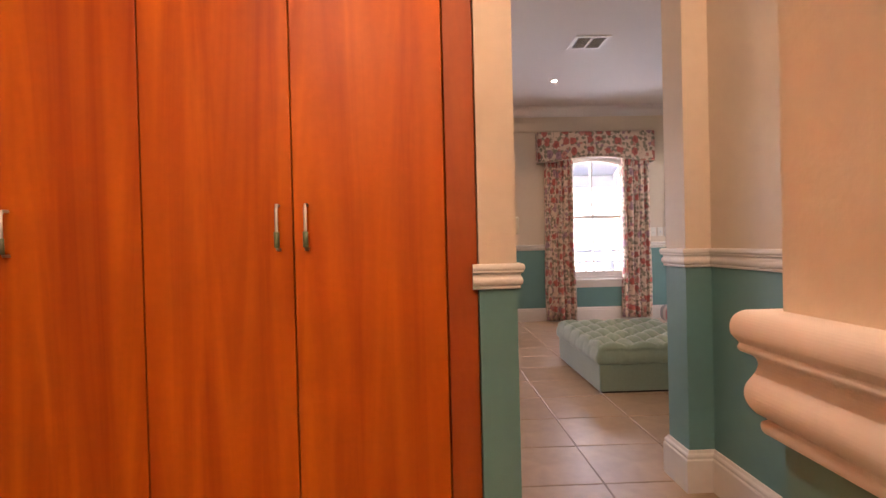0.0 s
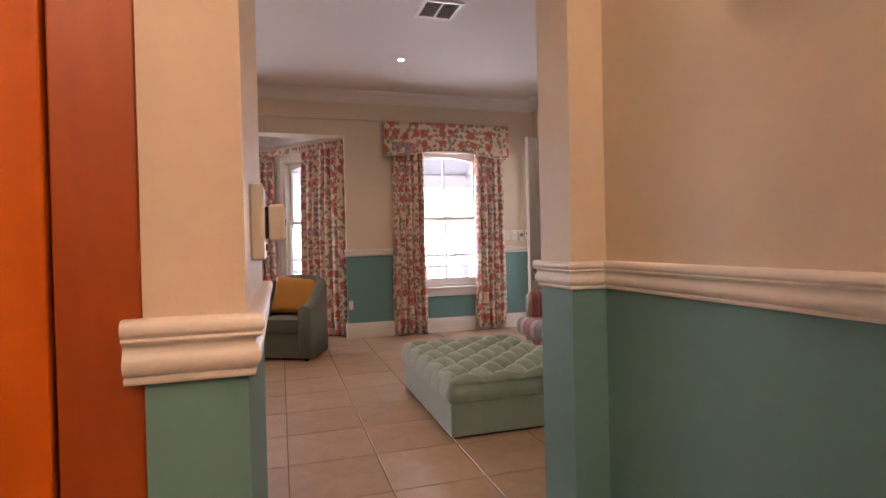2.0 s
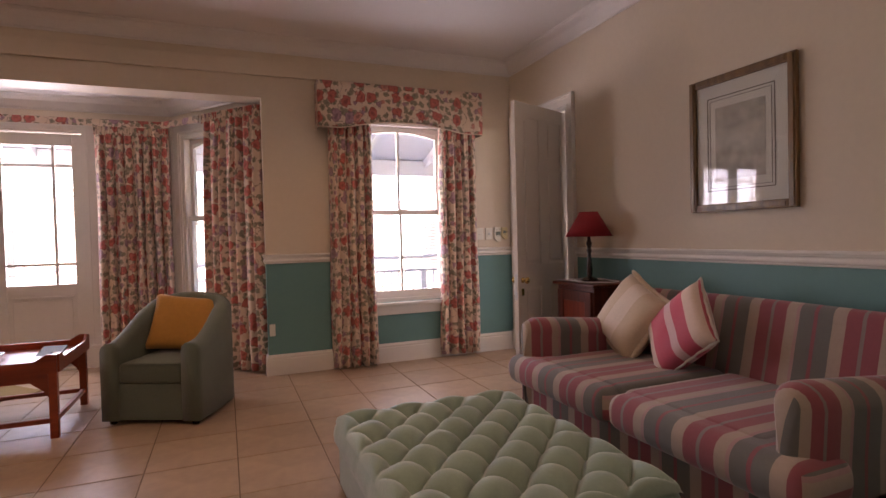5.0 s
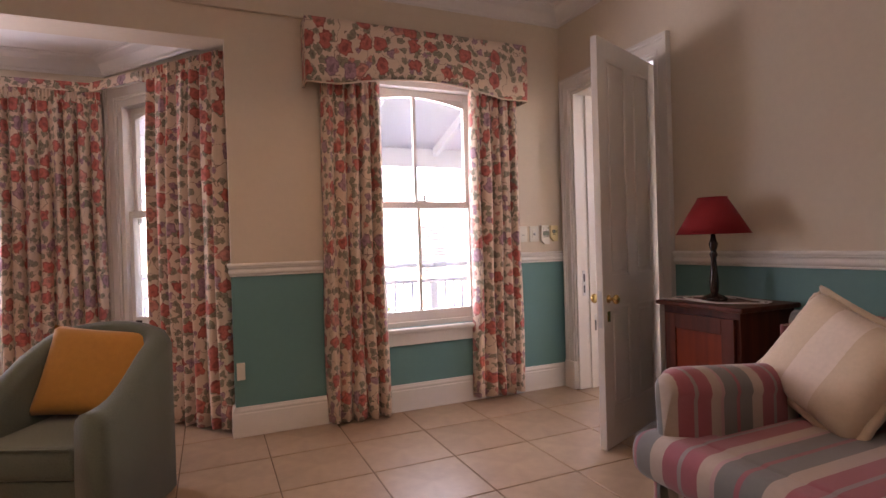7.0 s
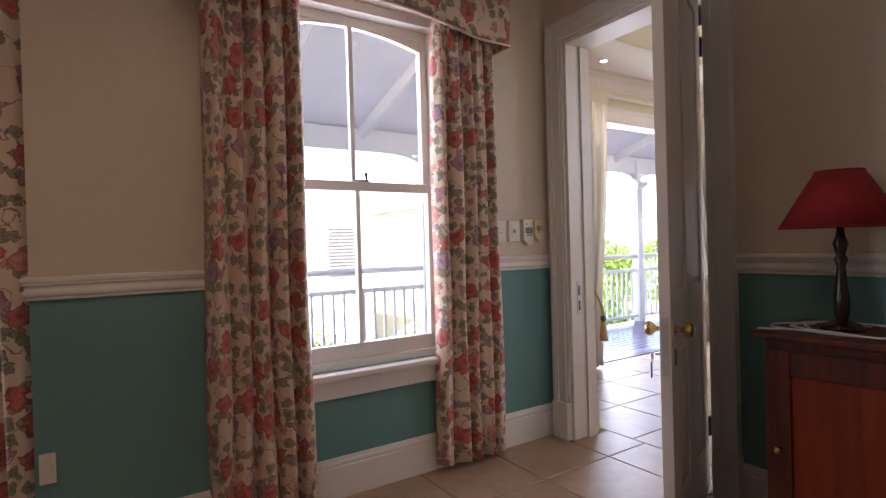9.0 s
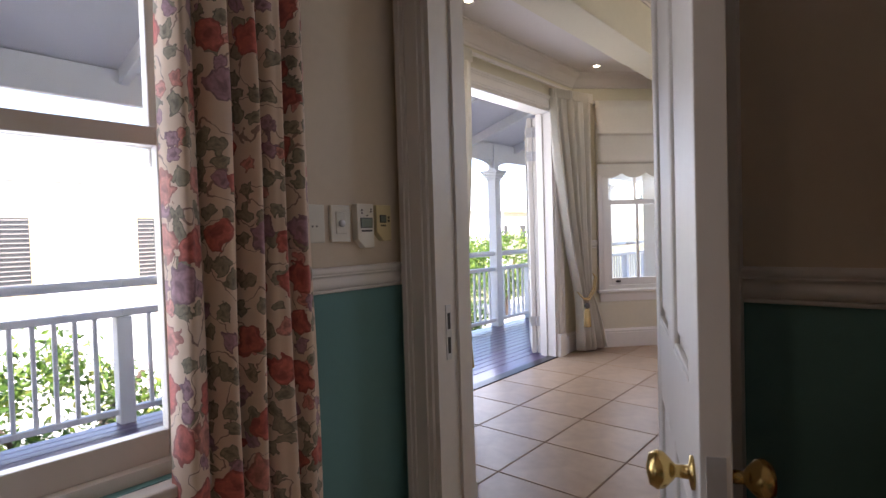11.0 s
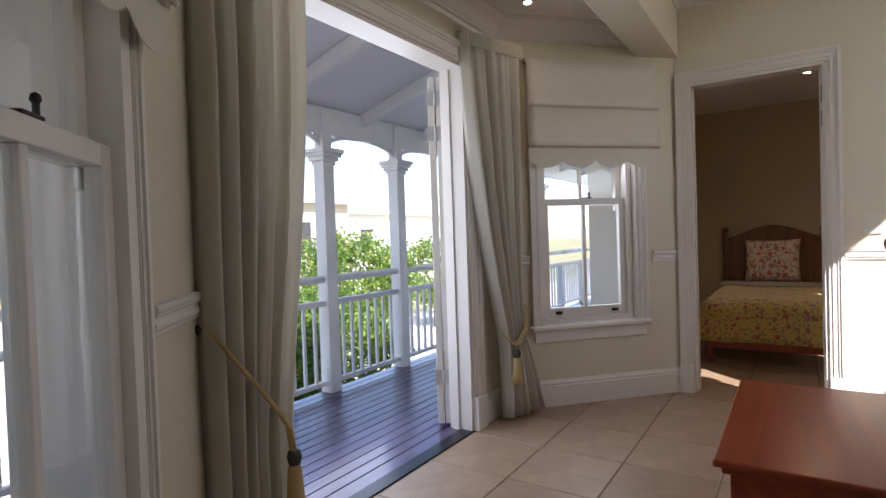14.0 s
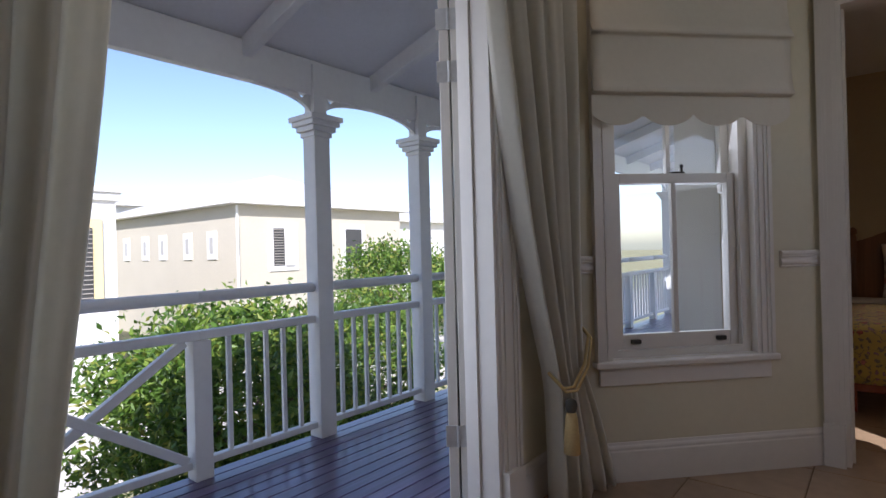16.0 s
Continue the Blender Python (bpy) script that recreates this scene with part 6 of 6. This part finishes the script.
def post(x):
    ob = thing("veranda_post", "square white veranda post with moulded capital", "post", pose(x, PY, DZ), "veranda posts")
    a = 0.062
    part("shaft", box(-a, a, -a, a, 0, 2.02, 0.006), WHITE, ob)
    cap = bmesh.new()
    for r, z0, z1 in ((a + 0.012, 1.95, 1.98), (a + 0.05, 2.02, 2.05), (a + 0.065, 2.05, 2.085), (a + 0.03, 1.985, 2.02)):
        box(-r, r, -r, r, z0, z1, 0.006, bm=cap)
    part("capital", cap, WHITE, ob, "moulded white capital")
    part("upper_shaft", box(-0.05, 0.05, -0.05, 0.05, 2.085, 2.42), WHITE, ob)
    for s in (-1, 1):
        n = 12
        arc = [(0.05, 2.10)]
        R = 0.40
        for k in range(n + 1):
            t = math.pi / 2 * k / n
            arc.append((0.05 + 0.0 + R * (1 - math.cos(t)), 2.10 + 0.115 * math.sin(t)))
        arc += [(R + 0.05, 2.225), (R + 0.09, 2.225), (R + 0.09, 2.30), (0.05, 2.30)]
        bm = bmesh.new()
        hole = [(0.115 + 0.028 * math.cos(2 * math.pi * k / 16), 2.225 + 0.028 * math.sin(2 * math.pi * k / 16)) for k in range(16)]
        # plate with a round hole, triangulated between outline and hole
        ov = [bm.verts.new((x_, 0, z_)) for x_, z_ in arc]
        hv = [bm.verts.new((x_, 0, z_)) for x_, z_ in hole]
        oe = [bm.edges.new((ov[k], ov[(k + 1) % len(ov)])) for k in range(len(ov))]
        he = [bm.edges.new((hv[k], hv[(k + 1) % len(hv)])) for k in range(len(hv))]
        bmesh.ops.triangle_fill(bm, edges=oe + he, use_beauty=True)
        bmesh.ops.solidify(bm, geom=bm.faces[:], thickness=0.03)
        if s < 0:
            bmesh.ops.scale(bm, vec=(-1, 1, 1), verts=bm.verts)
        part("bracket", moved(bm, Matrix.Translation((0, -0.015, 0))), WHITE, ob, "fretwork bracket with a round hole")
    return ob


for x in POSTS:
    post(x)

bal_me = mesh_of("baluster", box(-0.013, 0.013, -0.013, 0.013, 0.10, 0.745, 0.003, segs=1), WHITE)


def railing(x0, x1, cross=False, more=(0.0, 0.0)):
    ob = thing("veranda_railing", "white timber veranda railing with " + ("a crossed brace" if cross else "slim balusters"), "railing", pose(x0, PY, DZ), "veranda railings")
    L = x1 - x0
    part("handrail", tube([(-more[0], 0, 0.975), (L + more[1], 0, 0.975)], 0.032, 12), WHITE, ob, "rounded white handrail", True)
    part("middle_rail", box(-more[0], L + more[1], -0.028, 0.028, 0.745, 0.795, 0.008), WHITE, ob)
    part("bottom_rail", box(0, L, -0.025, 0.025, 0.065, 0.105, 0.006), WHITE, ob)
    if cross:
        for a, b in (((0.02, 0.11), (L - 0.02, 0.74)), ((0.02, 0.74), (L - 0.02, 0.11))):
            d = Vector((b[0] - a[0], 0, b[1] - a[1]))
            bm = box(0, d.length, -0.02, 0.02, -0.024, 0.024, 0.005)
            part("brace", moved(bm, pose(a[0], 0.003 if a[1] < 0.5 else -0.003, a[1], 0, -math.degrees(math.atan2(d.z, d.x)), 0)), WHITE, ob, "diagonal brace")
    else:
        n = max(1, round(L / 0.115))
        for k in range(1, n):
            shared("baluster", bal_me, ob, Matrix.Translation((L * k / n, 0, 0)))
    return ob


def stump(x):
    ob = thing("railing_post", "short square white railing post", "post", pose(x, PY, DZ), "railing posts")
    part("shaft", box(-0.05, 0.05, -0.05, 0.05, 0, 0.744, 0.006), WHITE, ob)


spans = []
for a, b in zip(POSTS, POSTS[1:]):
    if b - a < 1.5:
        spans.append((a, b, False))
    else:
        e0, e1 = a + 0.82, b - 0.82
        if a == 4.9:
            e0, e1 = 5.75, 6.83
        spans += [(a, e0, False), (e0, e1, a == 4.9), (e1, b, False)]
        stump(e0), stump(e1)
for a, b, c in spans:
    railing(a + 0.055, b - 0.055, c, (0.0 if a in POSTS else 0.0545, 0.0 if b in POSTS else 0.0545))

# roof over the veranda
slope = 0.30
roof = thing("veranda_roof", "white boarded veranda roof on sloping rafters", "roof", pose(5, 0, 0))
out = [(11.35, 2.37 - slope * 0.29), (8.60, 2.37 + slope * 2.46), (8.60, 2.37 + slope * 2.46 + 0.04), (11.35, 2.37 - slope * 0.29 + 0.04)]
bm = bmesh.new()
a = [bm.verts.new((-11, y, z + 0.06)) for y, z in out]
b = [bm.verts.new((11, y, z + 0.06)) for y, z in out]
bm.faces.new(a), bm.faces.new(b[::-1])
for k in range(4):
    bm.faces.new((a[k], b[k], b[(k + 1) % 4], a[(k + 1) % 4]))
ROOFB = material("white_roof_boards", (0.82, 0.82, 0.85), rough=0.6, spread=0.04, bump=0.03)
part("roof_boards", bm, ROOFB, roof)
rl = math.hypot(2.6, 2.6 * slope)
raf = mesh_of("rafter", moved(box(-0.03, 0.03, -rl / 2, rl / 2, -0.11, 0.0, 0.005), pose(0, 9.98, 2.37 + slope * 1.08 + 0.058, -math.degrees(math.atan(slope)))), WHITE)
for k in range(-10, 11):
    shared("rafter", raf, roof, Matrix.Translation((k * 1.0 + 0.15, 0, 0)))
part("eave_beam", box(-11, 11, PY - 0.03, PY + 0.03, 2.19, 2.42, 0.005), WHITE, roof, "white eave beam")

# ---- outside ----
GZ = -3.15
HOUSE_WALL = material("beige_render", (0.50, 0.46, 0.37), rough=0.9, spread=0.06, grain=12, big=0.4, bump=0.15, bump_scale=60)
HOUSE_WHITE = material("white_render", (0.70, 0.69, 0.66), rough=0.85, spread=0.04, grain=12, big=0.4, bump=0.1, bump_scale=60)
ROOF = material("pale_sheet_roof", (0.56, 0.56, 0.58), rough=0.6, spread=0.04, bump=0.04)
YELLOW = material("yellow_window_surround", (0.70, 0.58, 0.30), rough=0.7)
DARKGLASS = material("dark_window", (0.06, 0.06, 0.06), rough=0.2, bump=0.0)
# pale grey fill for the shuttered side windows
PALE_PANE = material("pale_shuttered_window", (0.40, 0.39, 0.37), rough=0.4, bump=0.0)
SHUTTER = material("grey_shutter", (0.32, 0.29, 0.25), rough=0.7)
GRASS = material("dry_lawn", (0.30, 0.28, 0.15), rough=0.95, spread=0.3, grain=8, big=0.5, bump=0.4, bump_scale=30)
PAVE = material("pale_road_paving", (0.58, 0.54, 0.48), rough=0.9, spread=0.1, grain=6, big=0.3, bump=0.2, bump_scale=40)
BRICKS = material("red_brick_paving", (0.36, 0.20, 0.15), rough=0.9, spread=0.2, grain=12, big=1.0, bump=0.3, bump_scale=25)


def ground_sheet():
    bm = box(-400, 400, 9.0, 600, GZ - 0.5, GZ)
    box(-400, 400, -300, 8.99, GZ - 0.5, GZ, bm=bm)
    return structure("ground", bm, GRASS, "dry lawn round the houses")


ground_sheet()
structure("road", box(-60, 80, 19.5, 26.5, GZ, GZ + 0.012), PAVE, "pale paved road between the houses")
structure("paving", box(-30, 40, 13.45, 18.6, GZ, GZ + 0.010), PAVE, "pale paved yard below the veranda")
structure("pavement", box(-30, 40, 11.6, 13.4, GZ, GZ + 0.014), BRICKS, "red brick path below the veranda")
structure("kerb", box(-60, 80, 19.3, 19.5, GZ, GZ + 0.13, 0.02), PAVE, "pale concrete kerb along the road")


def opening(parent, m, w, h, surround, fill, edge=0.18, slats=0):
    win = part("window", box(-w / 2 - edge, w / 2 + edge, -0.06, 0.02, -edge, h + edge, 0.01), surround, parent, m=m)
    part("pane", box(-w / 2, w / 2, -0.075, -0.058, 0, h), fill, win, "window opening")
    for k in range(slats):
        z = h * (k + 0.5) / slats
        part("slat", moved(box(-w / 2, w / 2, -0.02, 0.02, -0.006, 0.006), pose(0, -0.085, z, 35)), SHUTTER, win)
    return win


def house(name, label, x0, x1, y0, y1, eave, ridge, wall_mat):
    ob = thing(name, label, "house", pose(x0, y0, GZ))
    w, d, h = x1 - x0, y1 - y0, eave - GZ
    part("wall", box(0, w, 0, d, 0, h), wall_mat, ob)
    if ridge:
        bm = bmesh.new()
        o = 0.45
        e = [bm.verts.new(p) for p in ((-o, -o, h), (w + o, -o, h), (w + o, d + o, h), (-o, d + o, h))]
        r = min(w, d) / 2
        k = ((r, r, h + ridge), (w - r, r, h + ridge)) if w > d else ((r, r, h + ridge), (r, d - r, h + ridge))
        t = [bm.verts.new(p) for p in k]
        bm.faces.new(e[::-1])
        if w > d:
            bm.faces.new((e[0], e[1], t[1], t[0])), bm.faces.new((e[2], e[3], t[0], t[1]))
            bm.faces.new((e[1], e[2], t[1])), bm.faces.new((e[3], e[0], t[0]))
        else:
            bm.faces.new((e[1], e[2], t[1], t[0])), bm.faces.new((e[3], e[0], t[0], t[1]))
            bm.faces.new((e[0], e[1], t[0])), bm.faces.new((e[2], e[3], t[1]))
        part("roof", bm, ROOF, ob, "pale hipped sheet-metal roof")
        part("gutter", box(-o - 0.06, w + o + 0.06, -o - 0.06, d + o + 0.06, h - 0.16, h - 0.01, 0.02), HOUSE_WHITE, ob, "white eaves gutter")
    else:
        part("parapet", box(-0.12, w + 0.12, -0.12, d + 0.12, h - 0.3, h - 0.05, 0.03), HOUSE_WHITE, ob, "white parapet moulding")
        part("coping", box(-0.2, w + 0.2, -0.2, d + 0.2, h - 0.05, h + 0.12, 0.03), HOUSE_WHITE, ob)
    return ob


def on_front(x, z):
    return pose(x, 0, z)


def on_side(y, z):
    return pose(0, y, z, 0, 0, -90)


h1 = house("house", "beige rendered house with pale hipped roof", 17.8, 28.0, 30.0, 46.0, 3.55, 2.1, HOUSE_WALL)
opening(h1, on_front(2.3, 3.75), 1.1, 1.75, HOUSE_WHITE, DARKGLASS, 0.25, 14)
part("shutter", box(2.33, 2.85, -0.13, -0.075, 3.75, 5.5), HOUSE_WHITE, h1, "louvred shutter")
opening(h1, on_front(6.6, 3.75), 1.1, 1.75, HOUSE_WHITE, DARKGLASS, 0.25, 0)
for y in (2.2, 4.6, 7.4, 9.6, 12.2):
    opening(h1, on_side(y, 4.4), 0.32, 0.75, HOUSE_WHITE, PALE_PANE, 0.28)
part("downpipe", box(-0.07, 0.03, -0.09, 0.01, 0, 6.5, 0.02), HOUSE_WHITE, h1)
h2 = house("house", "white parapet house with a yellow-framed shuttered window", 4.0, 11.9, 26.8, 36.0, 3.25, 0, HOUSE_WHITE)
opening(h2, on_front(6.55, 3.05), 1.35, 2.2, YELLOW, DARKGLASS, 0.28, 16)
opening(h2, on_front(2.2, 3.05), 1.35, 2.2, YELLOW, DARKGLASS, 0.28, 16)
h3 = house("house", "pale house with a hipped roof behind the others", 17.0, 26.0, 52.0, 64.0, 5.2, 1.0, HOUSE_WHITE)
h4 = house("house", "pale rendered house with a hipped roof", 32.0, 43.0, 34.0, 46.0, 3.3, 2.0, HOUSE_WHITE)
opening(h4, on_front(2.0, 3.6), 1.2, 1.6, HOUSE_WHITE, DARKGLASS, 0.25)
opening(h4, on_side(4.0, 3.6), 1.2, 1.6, HOUSE_WHITE, DARKGLASS, 0.25)
part("chimney", box(2.2, 3.0, 2.2, 3.0, 6.4, 8.6, 0.03), HOUSE_WHITE, h4, "white chimney")
h5 = house("house", "pale rendered house with a hipped roof", 47.0, 60.0, 38.0, 50.0, 3.6, 2.0, HOUSE_WALL)
for x in (2, 5.5, 9):
    opening(h5, on_front(x, 3.6), 1.1, 1.6, HOUSE_WHITE, DARKGLASS, 0.25)
h6 = house("house", "pale parapet house across the road", -14.0, 1.0, 29.0, 40.0, 3.6, 0, HOUSE_WALL)
for x in (3, 7, 11):
    opening(h6, on_front(x, 3.2), 1.2, 1.9, HOUSE_WHITE, DARKGLASS, 0.25)


def leaf_material():
    m = material("glossy_green_leaves", (0.08, 0.15, 0.025), rough=0.42, spread=0.1, bump=0.0)
    n, l = m.node_tree.nodes, m.node_tree.links
    hsv = next(x for x in n if x.type == "HUE_SAT")
    geo = n.new("ShaderNodeNewGeometry")
    r = ramp(n, [(0.0, (0.036, 0.080, 0.012)), (0.5, (0.092, 0.180, 0.024)), (0.85, (0.18, 0.27, 0.04)), (1.0, (0.30, 0.31, 0.06))])
    l.new(geo.outputs["Random Per Island"], r.inputs[0])
    l.new(r.outputs[0], hsv.inputs["Color"])
    return m


LEAF = leaf_material()
let_light_through(LEAF, 0.30)
BARK = material("grey_brown_bark", (0.10, 0.07, 0.05), rough=0.95, spread=0.3, grain=25, bump=0.5, bump_scale=40)


def tree(label, x, y, top, radius, tall, leaves, seed, size=0.09, name="tree"):
    """A trunk with limbs, and a crown of leaf clumps with gaps."""
    rnd = random.Random(seed)
    ob = thing(name, label, name, pose(x, y, GZ))
    h = top - GZ
    cz = h - tall / 2
    bm = tube([(0, 0, -0.1), (0.05, 0.03, cz * 0.45), (0.0, 0.06, cz * 0.8)], 0.11, 10)
    ends = []
    for k in range(9):
        a = 2 * math.pi * k / 9 + rnd.uniform(-0.3, 0.3)
        e = (math.cos(a) * radius * 0.75, math.sin(a) * radius * 0.75, cz + rnd.uniform(-0.3, 0.35) * tall)
        mid = (e[0] * 0.4, e[1] * 0.4, cz * 0.75 + 0.3 * (e[2] - cz * 0.75))
        join(bm, tube([(0.02, 0.04, cz * 0.6), mid, e], 0.035, 7))
        ends.append(e)
    part("trunk", bm, BARK, ob, "grey-brown trunk with limbs", True)
    centres = []
    while len(centres) < max(36, leaves // 60):
        p = Vector((rnd.uniform(-1, 1), rnd.uniform(-1, 1), rnd.uniform(-1, 1)))
        if 0.35 < p.length < 1:
            p = p.normalized() * (p.length ** 0.5) * (1 + 0.22 * noise.noise(p * 2.2 + Vector((seed, 0, 0))))
            centres.append(Vector((p.x * radius, p.y * radius, cz + p.z * tall / 2)))
    verts, faces = [], []
    for _ in range(leaves):
        c = rnd.choice(centres)
        g = Vector((rnd.gauss(0, 1), rnd.gauss(0, 1), rnd.gauss(0, 1))) * (0.13 * radius)
        p = c + Vector((g.x, g.y, g.z * 0.7))
        d = Vector((rnd.gauss(0, 1), rnd.gauss(0, 1), rnd.gauss(0.5, 0.8))).normalized()
        side = d.cross(Vector((rnd.gauss(0, 1), rnd.gauss(0, 1), rnd.gauss(0, 1)))).normalized()
        s = size * rnd.uniform(0.6, 1.25)
        i = len(verts)
        bend = d.cross(side) * s * 0.12
        verts += [p, p + d * s * 0.5 + side * s * 0.24 + bend, p + d * s, p + d * s * 0.5 - side * s * 0.24 + bend]
        faces.append((i, i + 1, i + 2, i + 3))
    me = bpy.data.meshes.new("crown")
    me.from_pydata([tuple(v) for v in verts], [], faces)
    me.materials.append(LEAF)
    cr = new("crown", me)
    cr.parent = ob
    tagged(cr, "dense crown of glossy green leaves with gaps")
    return ob


tree("dense round-leaved green tree below the veranda", 8.95, 14.5, 0.42, 1.6, 2.1, 22000, 3, 0.11)
tree("dense round-leaved green tree below the veranda", 11.9, 15.6, 0.25, 1.5, 2.7, 10000, 9, 0.13)
tree("bushy green tree on the lawn", 19.6, 21.8, 1.35, 2.3, 3.2, 14000, 5, 0.17)
tree("bushy green tree on the lawn", 26.0, 22.5, 1.2, 2.3, 3.2, 7000, 6, 0.17)
tree("bushy green tree on the lawn", 4.6, 15.2, -0.1, 1.4, 2.6, 4500, 8, 0.13)
tree("bushy green tree on the lawn", 0.4, 15.5, -0.3, 1.4, 2.5, 3500, 12, 0.13)
# ---- floor tiles, one by one ----
structure("floor", box(-4.8, 12.8, -1.7, 9.62, -0.12, -0.004), GROUT, "grouted bed under the floor tiles")
S = 0.476
tile_bm = box(-S / 2 + 0.0035, S / 2 - 0.0035, -S / 2 + 0.0035, S / 2 - 0.0035, -0.01, 0.0, 0.0025, segs=1)
tile_me = mesh_of("tile", tile_bm, TILE)


def tiles(parent, x0, x1, y0, y1, ox, oy, keep):
    """Whole tiles whose middle passes keep, on a grid through (ox, oy)."""
    for i in range(math.floor((x0 - ox) / S), math.ceil((x1 - ox) / S)):
        for j in range(math.floor((y0 - oy) / S), math.ceil((y1 - oy) / S)):
            x, y = ox + (i + 0.5) * S, oy + (j + 0.5) * S
            if keep(x, y):
                shared("tile", tile_me, parent, Matrix.Translation((x, y, 0)))


floor_ob = bpy.data.objects["floor"]
tiles(floor_ob, -2.0, 4.3, 0.4, 9.6, 1.268, 4.12, lambda x, y: -1.9 < x < 4.29 and 2.0 < y < 9.62 and not (y > 8.75 and x > 1.45) and not (x > 1.75 and y < 3.1) and not (x < 0.6 and y < 3.1))
tiles(floor_ob, 4.3, 9.0, 6.4, 9.5, 5.875, 8.49, lambda x, y: 4.29 < x < 9.0 and 6.9 < y < 9.45)
for y0, y1 in ((7.362, 7.4485), (7.4555, 7.9245), (7.9315, 8.197)):
    part("tile", box(4.128, 4.4435, y0, y1, -0.01, 0.0, 0.0025, segs=1), TILE, floor_ob)
rest = bmesh.new()
for i in range(-13, 7):
    for j in range(-13, 12):
        x, y = 1.268 + (i + 0.5) * S, 4.12 + (j + 0.5) * S
        near = -1.9 < x < 4.29 and 2.0 < y < 9.62 and not (x > 1.75 and y < 3.1) and not (x < 0.6 and y < 3.1)
        if not near and x < 4.29 and y < 9.6:
            rest.from_mesh(tile_me)
            bmesh.ops.translate(rest, verts=rest.verts[-len(tile_me.vertices):], vec=(x, y, 0))
for i in range(-3, 15):
    for j in range(-9, 2):
        x, y = 5.875 + (i + 0.5) * S, 8.49 + (j + 0.5) * S
        if 4.29 < x < 12.6 and y < 9.45 and not (x < 9.0 and y > 6.9):
            rest.from_mesh(tile_me)
            bmesh.ops.translate(rest, verts=rest.verts[-len(tile_me.vertices):], vec=(x, y, 0))
far = part("tiles", rest, TILE, floor_ob)
tagged(far, "further floor tiles", kind="stuff")
